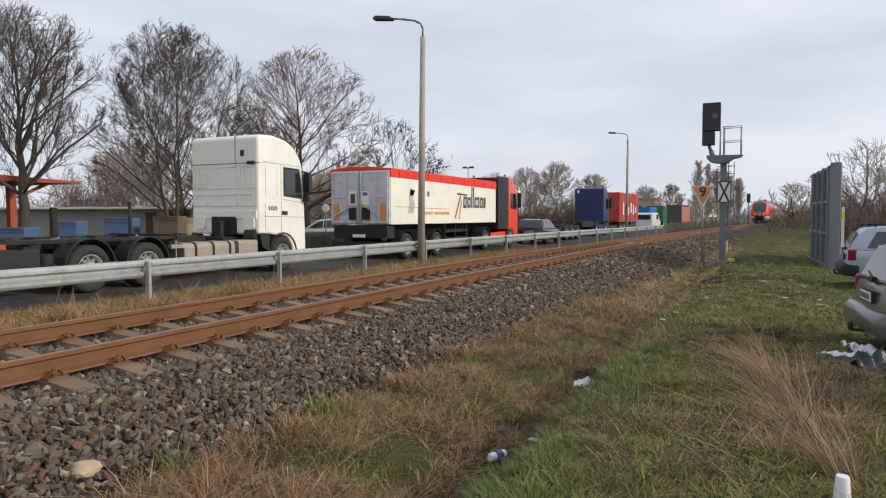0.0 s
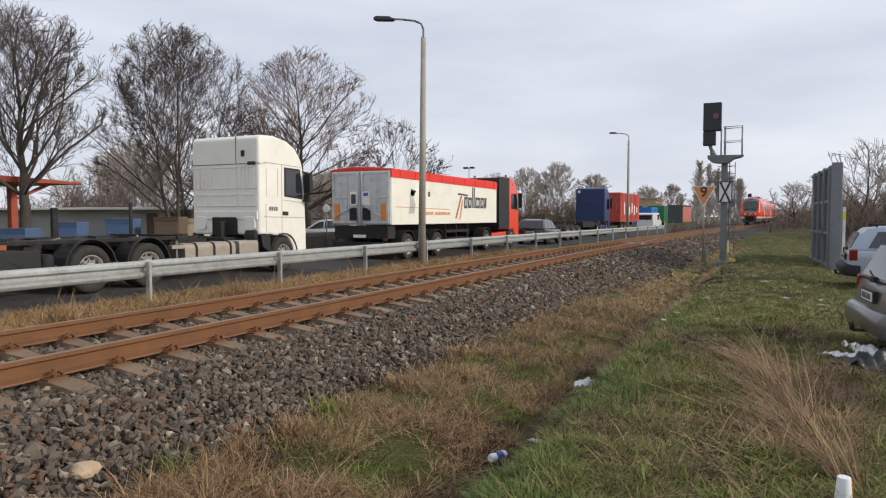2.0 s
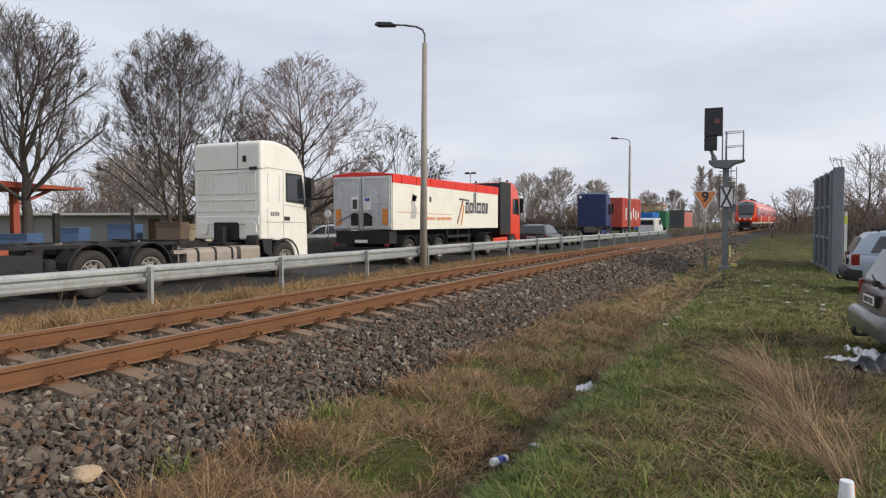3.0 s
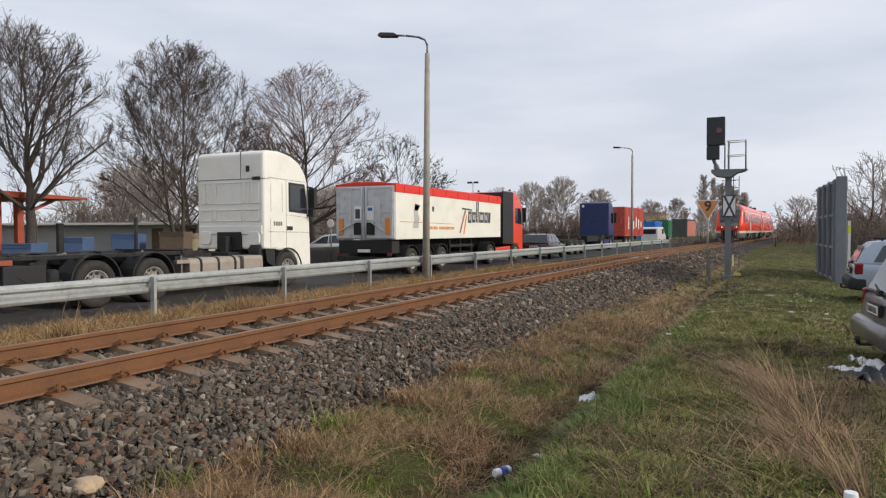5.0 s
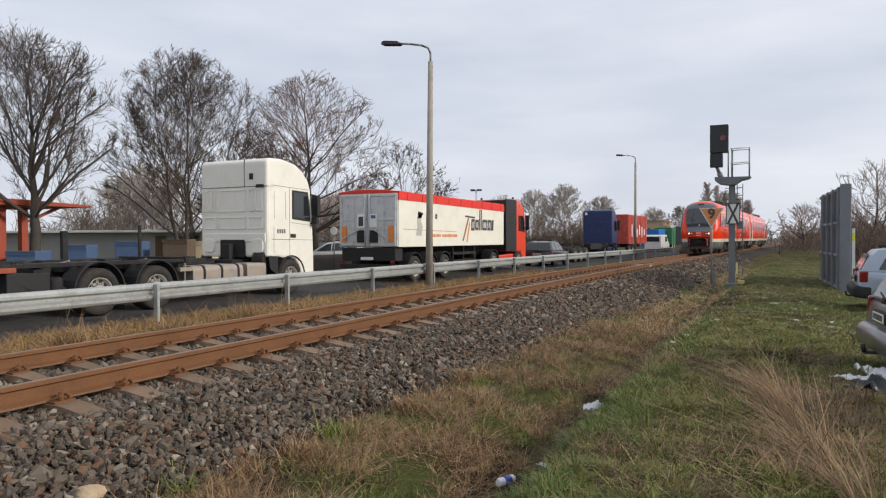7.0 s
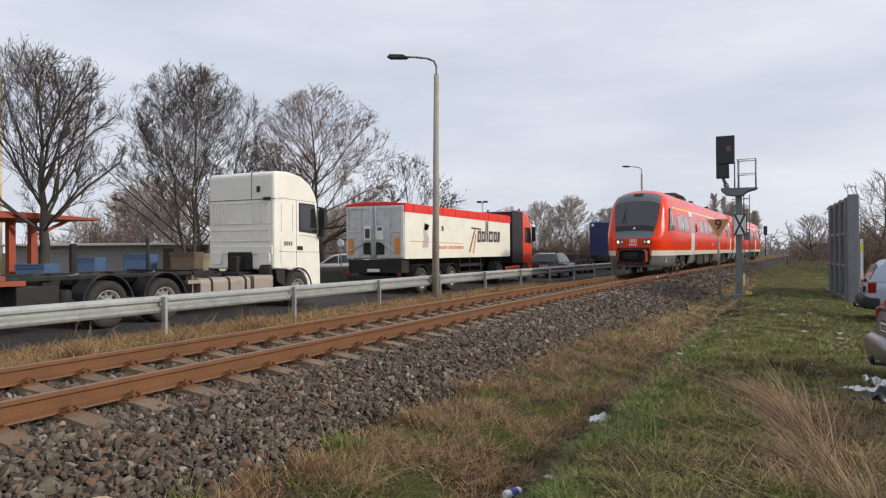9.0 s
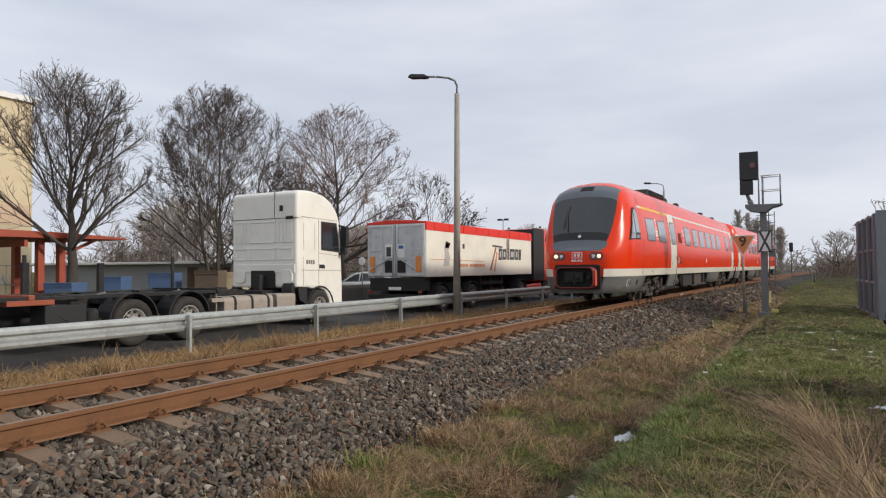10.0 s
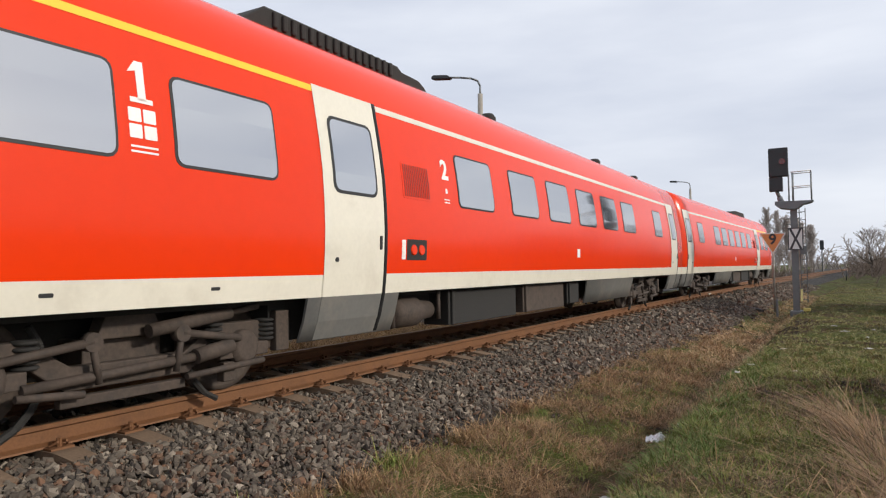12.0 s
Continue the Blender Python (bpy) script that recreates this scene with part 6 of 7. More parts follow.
# ---- beyond the road ----
M_rend = mat("cream render", (0.60, 0.50, 0.33), 0.85, vary=0.08, scale=0.5, grain=20, bump=0.1, stain=(0.48, 0.38, 0.25), stain_amt=0.4)
M_canopy = mat("orange-red canopy steel", (0.32, 0.055, 0.025), 0.55, vary=0.12, scale=1.5, bump=0.05)
M_pale = mat("pale grey cladding", (0.34, 0.36, 0.385), 0.6, vary=0.08, scale=1, bump=0.05, stain=(0.35, 0.34, 0.32), stain_amt=0.4)
M_blue = mat("blue crate", (0.075, 0.125, 0.235), 0.5, vary=0.15, scale=3, bump=0.05)
M_wood = mat("weathered brown timber", (0.12, 0.085, 0.06), 0.85, vary=0.25, scale=4, bump=0.3)
M_dull = mat("dull brown-grey board", (0.09, 0.078, 0.07), 0.8, vary=0.2, scale=2, bump=0.1)


def tall_building():
    t = thing("building", "tall cream rendered building with a white roof edge", "building", pose(-44.3, 26.3, -0.46))
    bm = bmnew()
    box(bm, -14, 0, -40, 0, -0.3, 12.6)
    part("wall", bm, M_rend, t)
    bm = bmnew()
    box(bm, -14.2, 0.25, -40.2, 0.25, 12.6, 12.95)
    part("roof_edge", bm, M_enam, t, "white roof edge")
    for z in (3.2, 4.6):
        bm = bmnew()
        box(bm, 0.002, 0.03, -40, -0.1, z, z + (1.3 if z > 4 else 0.12))
        part("wall_band", bm, mat("pale render band", (0.66, 0.60, 0.48), 0.85, bump=0.1) if z < 4 else mat("tan render band", (0.55, 0.40, 0.28), 0.85, vary=0.1, bump=0.1), t, "paler band on the wall")
    rr = random.Random(3)
    for row, z in ((0, 3.45), (1, 0.6)):
        for i in range(16):
            y = -1.2 - i * 0.55
            bm = bmnew()
            pts = [(0.06, y - 0.22, z + rr.uniform(0, 0.4)), (0.06, y - 0.05, z + rr.uniform(0.5, 0.95)), (0.06, y + 0.1, z + rr.uniform(0, 0.5)), (0.06, y + 0.2, z + rr.uniform(0.4, 0.9))]
            for a, b in zip(pts, pts[1:]):
                tube(bm, a, b, 0.045, n=4)
            part("scrawl", bm, M_print if row == 0 else MATS["print grey"], t, "dark unreadable scrawl")


def canopy():
    t = thing("canopy", "orange-red steel canopy on square posts", "canopy", pose(-31.5, 20.6, -0.46))
    bm = bmnew()
    prism(bm, [(-16, 3.0), (2.0, 3.16), (2.0, 3.26), (-1.2, 3.40), (-16, 3.55)], "x", -4.0, 1.4)
    part("roof", bm, M_canopy, t, "thin orange-red roof", 0.02)
    for i in range(5):
        bm = bmnew()
        box(bm, -3.9, 1.3, -3.0 - i * 2.6, -2.85 - i * 2.6, 2.72, 3.02)
        part("rafter", bm, M_canopy, t)
    for x in (0.6, -3.0):
        for y in (-0.9, -1.9, -7.5, -13.0):
            bm = bmnew()
            box(bm, x - 0.15, x + 0.15, y - 0.15, y + 0.15, 0, 3.08)
            part("post", bm, M_canopy, t, "square orange-red post", 0.01)
    bm = bmnew()
    prism(bm, [(-0.8, 2.4), (-0.6, 2.4), (0.9, 3.1), (0.6, 3.1)], "x", 0.5, 0.7)
    part("brace", bm, M_canopy, t)
    f = thing("mesh_fence", "pale wire mesh fence under the canopy", "fence", pose(-33.0, 20.0, -0.46))
    for i in range(30):
        bm = bmnew()
        tube(bm, (0, -12 + i * 0.4, 0), (0, -12 + i * 0.4, 1.9), 0.012, n=4)
        part("wire", bm, M_galv, f)
    for z in (0.1, 1.0, 1.9):
        bm = bmnew()
        tube(bm, (0, -12, z), (0, 0, z), 0.02, n=4)
        part("rail", bm, M_galv, f)


def low_building():
    t = thing("low_building", "low flat-roofed pale building with a bright roof edge", "building", pose(-34.0, 28.5, -0.46, 0, 0, 18))
    bm = bmnew()
    box(bm, -9, 4.0, 0, 6, -0.2, 2.0)
    part("wall", bm, M_pale, t)
    bm = bmnew()
    box(bm, -9.3, 5.2, -0.7, 6.3, 2.0, 2.14)
    part("roof", bm, M_enam, t, "white roof edge", 0.02)
    for x in (1.2, 2.4, 3.5):
        bm = bmnew()
        box(bm, x, x + 0.7, -0.03, 0.02, 0, 1.8)
        part("door", bm, M_wood, t, "brown door leaf")
    bm = bmnew()
    box(bm, 4.0, 5.1, -0.4, 1.2, 0, 1.7)
    part("shed_wall", bm, M_dull, t)


def yard():
    for x, y, w, h, m, lab in ((-28.6, 20.9, 1.0, 1.35, M_blue, "blue plastic crate on the yard"), (-27.6, 22.9, 1.1, 1.5, M_blue, "blue plastic crate on the yard"), (-29.4, 19.0, 1.2, 1.1, M_blue, "low blue crate on the yard"),
                               (-26.0, 25.6, 1.9, 1.5, M_rend, "cream-coloured skip in the yard"), (-25.6, 23.9, 1.1, 1.6, M_wood, "brown timber crate in the yard"), (-23.6, 28.8, 2.6, 1.65, M_dull, "dull brown board hut in the yard")):
        t = thing("crate" if m in (M_blue, M_wood) else "hut", lab, "crate" if m in (M_blue, M_wood) else "hut", pose(x, y, -0.46, 0, 0, 25))
        bm = bmnew()
        prism(bm, [(-w / 2, 0), (w / 2, 0), (w / 2 + 0.06, h), (-w / 2 - 0.06, h)], "y", -w / 2, w / 2)
        part("body", bm, m, t, "", 0.03)
        bm = bmnew()
        rim_frame(bm, -w / 2 - 0.05, w / 2 + 0.05, h - 0.18, h, -w / 2, 0.05, 0.04)
        part("rim", bm, m, t)
    # yard wall
    bm = bmnew()
    box(bm, -0.12, 0.12, -9, 4, 0, 0.85)
    tagged(part("wall_low", bm, M_dull), "low grey-brown wall along the yard", "wall", kind="structure").matrix_basis = pose(-20.0, 31, -0.5)
    for i, y in enumerate((12.0, 17.4, 22.5, 27.2, 32.4, 37.5)):
        bm = bmnew()
        tube(bm, (0, 0, -0.2), (0, 0, 2.1), 0.07, 0.06, 8)
        tagged(part("fence_post", bm, M_frame), "dark weathered timber fence post", "post", "yard fence posts").matrix_basis = pose(-20.6, y, -0.46)
    # round notice on a stand
    t = thing("notice_stand", "round pale notice on a post in the yard", "sign", pose(-19.7, 28.3, -0.46))
    bm = bmnew()
    tube(bm, (0, 0, 0), (0, 0, 2.2), 0.03, n=8)
    part("post", bm, M_galv, t)
    bm = bmnew()
    lathe(bm, [(-0.05, 0.19), (-0.03, 0.21)], "y", 18, (0, 0, 2.0))
    part("disc", bm, M_enam, t)
    t = thing("yard_lamp", "slim pole with a twin floodlight on top", "lamp", pose(-22.0, 52.0, -0.46))
    bm = bmnew()
    tube(bm, (0, 0, 0), (0, 0, 5.6), 0.06, 0.04, 8)
    part("pole", bm, M_pale, t)
    for s in (-1, 1):
        bm = bmnew()
        box(bm, s * 0.28 - 0.2, s * 0.28 + 0.2, -0.1, 0.1, 5.55, 5.7)
        part("floodlight", bm, M_head, t, "dark floodlight", 0.02)


tall_building()
canopy()
low_building()
yard()


def container(x, y, L, H, m, label, turn=-3.4, ribs=True, lift=1.1):
    t = thing("container", label, "container", pose(x, y, -0.5, 0, 0, turn), "boxes along the road")
    bm = bmnew()
    box(bm, -1.22, 1.22, 0, L, lift, lift + H)
    b = part("box_body", bm, m, t, "", 0.02)
    n = int(L / 0.55)
    for i in range(n):
        bm = bmnew()
        box(bm, 1.22, 1.26, 0.15 + i * 0.55, 0.4 + i * 0.55, lift + 0.1, lift + H - 0.1)
        part("rib", bm, m, b)
    for i in range(4):
        bm = bmnew()
        box(bm, -1.1 + i * 0.58, -0.8 + i * 0.58, -0.04, 0.0, lift + 0.1, lift + H - 0.1)
        part("rib", bm, m, b)
    if lift > 0.5:
        bm = bmnew()
        box(bm, -0.5, 0.5, -0.2, L, 0.75, lift)
        part("chassis", bm, M_frame, t)
        for yy in (0.9, 2.2):
            for s in (1, -1):
                wheel(t, s * 1.0, yy, 0.5, 0.5, 0.35, s)
    return t


M_dred = mat("faded red container", (0.45, 0.05, 0.03), 0.6, vary=0.15, bump=0.1, stain=(0.6, 0.45, 0.4), stain_amt=0.4)
M_cblue = mat("bright blue container", (0.02, 0.17, 0.50), 0.5, vary=0.12, bump=0.1)
M_green = mat("green machine paint", (0.03, 0.17, 0.07), 0.5, vary=0.2, bump=0.1)
M_cgrey = mat("dark grey container", (0.075, 0.08, 0.08), 0.6, vary=0.15, bump=0.1)
M_crust = mat("rust-red container", (0.42, 0.13, 0.09), 0.6, vary=0.12, bump=0.1)
container(-13.5, 66.5, 8.0, 2.85, M_dred, "faded red box trailer with pale lettering bars")
container(-15.0, 97.0, 4.5, 2.4, M_cblue, "bright blue roll-off container", lift=0.5)
container(-14.4, 106.0, 3.0, 2.4, M_green, "green ribbed steel container", lift=0.8)
container(-13.4, 122.0, 9.0, 3.1, M_cgrey, "dark grey roll-off container with a faded red side", lift=0.5)
grey_box = [o for o in scene.objects if o.name.startswith("box_body")][-1]
bm = bmnew()
box(bm, 1.262, 1.28, 0.3, 8.7, 0.7, 3.3)
part("red_side", bm, M_crust, grey_box, "faded red side panel")
# pale lettering bars on the red box
rb = [o for o in scene.objects if o.name.startswith("box_body")][0]
for i in range(6):
    bm = bmnew()
    box(bm, 1.265, 1.275, 1.2 + i * 1.05, 1.6 + i * 1.05, 1.8 + (i % 2) * 0.2, 3.0 - (i % 3) * 0.2)
    part("lettering_bar", bm, M_enam, rb, "plain pale bar")
# the blue tractor's skeletal trailer
sk = thing("skeletal_trailer", "empty dark skeletal container trailer with dusty beams", "trailer", pose(-13.0, 44.0, -0.5, 0, 0, -2.6))
for s in (1, -1):
    bm = bmnew()
    box(bm, min(s * 0.4, s * 0.55), max(s * 0.4, s * 0.55), 0, 12.2, 0.95, 1.25)
    part("beam", bm, M_frame, sk)
    for yy in (1.0, 2.3, 3.6):
        wheel(sk, s * 1.02, yy, 0.5, 0.5, 0.36, s)
    bm = bmnew()
    box(bm, min(s * 0.55, s * 1.2), max(s * 0.55, s * 1.2), 4.5, 7.5, 0.85, 1.25)
    part("side_box", bm, M_frame, sk, "dark side frame")
for yy in (0.1, 2.6, 5.4, 8.6, 11.8):
    bm = bmnew()
    box(bm, -1.2, 1.2, yy, yy + 0.18, 1.1, 1.28)
    part("cross_beam", bm, M_under, sk)

van = thing("van", "white delivery van parked along the road", "van", pose(-12.4, 82.5, -0.5, 0, 0, -3.4))
bm = bmnew()
prism(bm, [(0, 0.4), (0, 1.9), (0.2, 2.05), (3.4, 2.05), (4.1, 1.35), (4.9, 1.1), (5.0, 0.4)], "x", -0.95, 0.95)
vb = part("body", bm, M_whitecar, van, "", 0.06)
bm = bmnew()
box(bm, -0.75, 0.75, -0.03, 0.0, 1.25, 1.8)
part("rear_window", bm, M_scr, vb, "dark rear window")
for s in (1, -1):
    bm = bmnew()
    box(bm, min(s * 0.95, s * 0.965), max(s * 0.95, s * 0.965), 2.4, 3.5, 1.25, 1.85)
    part("side_window", bm, M_scr, vb, "dark side window")
    for yy in (0.9, 4.1):
        wheel(van, s * 0.85, yy, 0.34, 0.34, 0.22, s)

yb = thing("building", "yellowish low building with an orange roof far off", "building", pose(-25.9, 154, -0.46))
bm = bmnew()
box(bm, -4, 5, 0, 12, -0.2, 5.2)
part("wall", bm, mat("yellow render", (0.55, 0.42, 0.22), 0.85, vary=0.1, bump=0.05), yb)
bm = bmnew()
prism(bm, [(-4.3, 5.2), (5.3, 5.2), (5.3, 5.6), (-4.3, 5.9)], "y", -0.3, 12.3)
part("roof", bm, mat("orange roof", (0.45, 0.17, 0.07), 0.8, bump=0.1), yb)
for i in range(4):
    bm = bmnew()
    box(bm, -3.2 + i * 2.1, -2.0 + i * 2.1, -0.04, 0.0, 2.4, 3.9)
    part("window", bm, M_scr, yb, "dark window")
hall = thing("hall", "long pale low hall behind the road", "building", pose(-44, 80, -0.46, 0, 0, 12))
bm = bmnew()
box(bm, -14, 14, 0, 10, -0.2, 3.0)
part("wall", bm, M_pale, hall)
bm = bmnew()
prism(bm, [(-14.4, 3.0), (14.4, 3.0), (14.4, 3.2), (0, 3.9), (-14.4, 3.2)], "y", -0.4, 10.4)
part("roof", bm, M_dull, hall, "grey-brown shallow roof")
for i in range(8):
    bm = bmnew()
    box(bm, -12.6 + i * 3.2, -10.6 + i * 3.2, -0.05, 0.0, 1.2, 2.3)
    part("window", bm, M_scr, hall, "dark window")


# ---- trees ----
M_bark = mat("grey-brown bark", (0.052, 0.042, 0.035), 0.9, vary=0.3, scale=5, grain=30, bump=0.5, dist=0.02, stain=(0.11, 0.10, 0.07), stain_amt=0.4)
M_twig = mat("brown twigs", (0.07, 0.056, 0.048), 0.9, vary=0.2, bump=0)
M_redtwig = mat("reddish twigs", (0.125, 0.078, 0.062), 0.9, vary=0.2, bump=0)
# paler than the near twigs: the haze of distance is mixed into the colour
M_fartwig = mat("hazy far twigs", (0.31, 0.27, 0.24), 0.95, vary=0.2, bump=0)

# paler still, with haze over the far poplars put into their tone
M_poplar = mat("hazy poplar twigs", (0.40, 0.35, 0.32), 0.95, vary=0.2, bump=0)


class Wood:
    def __init__(self):
        self.v, self.f = [], []

    def seg(self, a, b, ra, rb, n):
        d = b - a
        if d.length < 1e-5:
            return
        u = d.orthogonal().normalized()
        w = d.normalized().cross(u)
        k = len(self.v)
        if n == 0:          # a shoot that runs out to a point
            for i in range(3):
                t = math.tau * i / 3
                self.v.append(a + u * (ra * math.cos(t)) + w * (ra * math.sin(t)))
            self.v.append(b)
            self.f += [(k, k + 1, k + 3), (k + 1, k + 2, k + 3), (k + 2, k, k + 3)]
            return
        for p, r in ((a, ra), (b, rb)):
            for i in range(n):
                t = math.tau * i / n
                self.v.append(p + u * (r * math.cos(t)) + w * (r * math.sin(t)))
        for i in range(n):
            j = (i + 1) % n
            self.f.append((k + i, k + j, k + n + j, k + n + i))


def limb(rr, wood, a, d, length, r, depth, rmin, droop, env, shoots=2):
    """A limb that bends as it goes, thins out and carries side shoots."""
    trunk, twigs = wood
    steps = (6, 5, 4, 4, 3)[4 - min(4, depth)] if depth < 5 else 6
    p, step = a.copy(), length / steps
    for i in range(steps):
        d = (d + Vector((rr.gauss(0, 0.13), rr.gauss(0, 0.13), rr.gauss(0.05, 0.09) - droop))).normalized()
        q = p + d * step
        if not env(q):
            return
        r2 = max(rmin, r * (1 - 0.75 / steps))
        (trunk if r > max(0.03, rmin * 2.2) else twigs).seg(p, q, r, r2, 7 if r > 0.08 else (5 if r > 0.03 else (0 if i == steps - 1 and r <= rmin * 1.05 else 3)))
        if depth > 0:
            left = length * (1 - i / steps)
            for _ in range(shoots if depth in (1, 2) and rr.random() < 0.85 else 1):
                ax = d.orthogonal().normalized()
                ax.rotate(Matrix.Rotation(rr.uniform(0, math.tau), 3, d))
                e = (d + ax * rr.uniform(0.5, 1.0) + Vector((0, 0, 0.22))).normalized()
                limb(rr, wood, q, e, max(0.25, left * rr.uniform(0.45, 0.75)), max(rmin, r2 * rr.uniform(0.4, 0.65)), depth - 1, rmin, droop, env, shoots)
        p, r = q, r2


def tree(name, label, x, y, h, width, seed, stems=1, fork=0.22, depth=3, rise=0.9, base_r=0.22, twig=None, rmin=0.009, leaves=0, z=-0.46, group="", whorl=3, droop=0.0, shoots=2, bark=None):
    """A bare tree: one or more leaders with laterals that shorten towards the top; rise is how steeply they leave the stem."""
    rr = random.Random(seed)
    t = thing(name, label, "tree", pose(x, y, z), group)
    tr, tw = Wood(), Wood()
    low, half = h * fork, width / 2

    def reach(k):
        return half * (0.30 + 0.95 * math.sin(math.pi * min(1, 0.18 + 0.86 * k)) ** 0.8) if k < 1 else 0.2

    def env(p):
        k = (p.z - low * 0.6) / (h - low * 0.6)
        return -0.4 < k < 1.0 + rr.uniform(-0.06, 0.03) and math.hypot(p.x, p.y) < reach(max(0, min(0.999, k))) * rr.uniform(0.9, 1.15)
    for s in range(stems):
        ang0 = math.tau * s / stems + rr.uniform(0, 1)
        out = 0.0 if stems == 1 else rr.uniform(0.18, 0.34)
        d = Vector((math.cos(ang0) * out, math.sin(ang0) * out, 1)).normalized()
        p = Vector((0, 0, -0.15)) if stems == 1 else Vector((math.cos(ang0) * 0.3, math.sin(ang0) * 0.3, -0.15))
        r = base_r / (1 if stems == 1 else stems ** 0.5)
        tr.seg(p, p + d * 0.3, r * 1.4, r * 1.05, 9)
        p = p + d * 0.3
        top = h * rr.uniform(0.84, 0.93)
        n = 11
        for i in range(n):
            q = p + d * ((top - 0.3) / n) + Vector((rr.gauss(0, 0.06), rr.gauss(0, 0.06), 0))
            r2 = max(0.02, r * (0.93 if q.z < low else 0.80))
            tr.seg(p, q, r, r2, 9 if r > 0.1 else 6)
            d = (d * 0.9 + Vector((rr.gauss(0, 0.05), rr.gauss(0, 0.05), 0.12))).normalized()
            p, r = q, r2
            if q.z > low:
                k = (q.z - low) / (h - low)
                for w in range(whorl):
                    a = rr.uniform(0, math.tau)
                    e = Vector((math.cos(a), math.sin(a), rise * rr.uniform(0.6, 1.3) * (0.7 + 0.9 * k))).normalized()
                    limb(rr, (tr, tw), p - d * rr.uniform(0, 0.3), e, max(0.8, reach(k) * rr.uniform(0.8, 1.25)), max(rmin * 1.5, r * rr.uniform(0.38, 0.62)), depth, rmin, droop, env, shoots)
    ob = soup("trunk", tr.v, tr.f, bark or M_bark, True)
    ob.parent = t
    ob = soup("crown", tw.v, tw.f, twig or M_twig)
    ob.parent = t
    tagged(ob, "bare fine twigs", kind="stuff")
    if leaves and tw.v:
        v, f = [], []
        for i in range(leaves):
            p = Vector(rr.choice(tw.v))
            e, g = Vector((rr.gauss(0, 1), rr.gauss(0, 1), rr.gauss(0, 1))).normalized() * 0.1, Vector((rr.gauss(0, 1), rr.gauss(0, 1), rr.gauss(0, 1))).normalized() * 0.06
            k = len(v)
            v += [p - e, p + g, p + e, p - g]
            f.append((k, k + 1, k + 2, k + 3))
        ob = soup("leaves", v, f, mat("dry dark leaves", (0.07, 0.055, 0.035), 0.8, vary=0.3, bump=0))
        ob.parent = t
        tagged(ob, "few dark withered leaves", kind="stuff")
    return t


tree("tree", "bare broad roadside tree with a short grey trunk", -29.6, 19.4, 11.2, 9.2, 11, fork=0.2, base_r=0.25, rise=1.35, whorl=5, rmin=0.009)
tree("tree", "bare multi-stemmed roadside tree with upright limbs", -28.2, 26.8, 11.9, 9.4, 22, stems=4, fork=0.12, base_r=0.27, rise=1.4, whorl=2, rmin=0.009)
tree("tree", "bare rounded tree with dense reddish twigs", -25.5, 34.6, 12.0, 9.8, 33, fork=0.14, base_r=0.25, rise=0.55, twig=M_redtwig, whorl=6, rmin=0.010)
tree("tree", "small tree with a few withered dark leaves", -19.4, 35.2, 7.4, 5.6, 44, fork=0.25, base_r=0.11, depth=2, leaves=420)
tree("tree", "bare slender tree behind the lorry", -27.0, 31.0, 8.5, 6.0, 55, stems=2, fork=0.2, depth=2, twig=M_twig)
# far trunks take the pale twig colour too, as haze
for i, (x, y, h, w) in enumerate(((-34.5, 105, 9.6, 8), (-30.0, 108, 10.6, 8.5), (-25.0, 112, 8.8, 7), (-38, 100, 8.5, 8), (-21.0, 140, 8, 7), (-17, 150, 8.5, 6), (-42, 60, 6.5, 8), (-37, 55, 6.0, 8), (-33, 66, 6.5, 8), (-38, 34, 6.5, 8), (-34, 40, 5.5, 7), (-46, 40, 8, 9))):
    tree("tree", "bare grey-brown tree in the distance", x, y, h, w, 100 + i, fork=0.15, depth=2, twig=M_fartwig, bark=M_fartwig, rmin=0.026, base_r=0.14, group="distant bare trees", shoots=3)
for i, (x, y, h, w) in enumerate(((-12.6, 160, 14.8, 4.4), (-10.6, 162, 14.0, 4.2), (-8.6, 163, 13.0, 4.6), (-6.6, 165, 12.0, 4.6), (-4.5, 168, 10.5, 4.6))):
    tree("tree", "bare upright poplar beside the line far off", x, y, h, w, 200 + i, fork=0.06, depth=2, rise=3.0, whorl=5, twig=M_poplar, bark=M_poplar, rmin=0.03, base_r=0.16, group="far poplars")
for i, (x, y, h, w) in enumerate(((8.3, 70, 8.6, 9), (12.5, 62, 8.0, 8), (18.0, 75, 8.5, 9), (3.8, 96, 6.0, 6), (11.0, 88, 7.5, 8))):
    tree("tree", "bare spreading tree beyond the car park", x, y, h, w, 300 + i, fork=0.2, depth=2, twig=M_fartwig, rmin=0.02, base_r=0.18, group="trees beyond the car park")


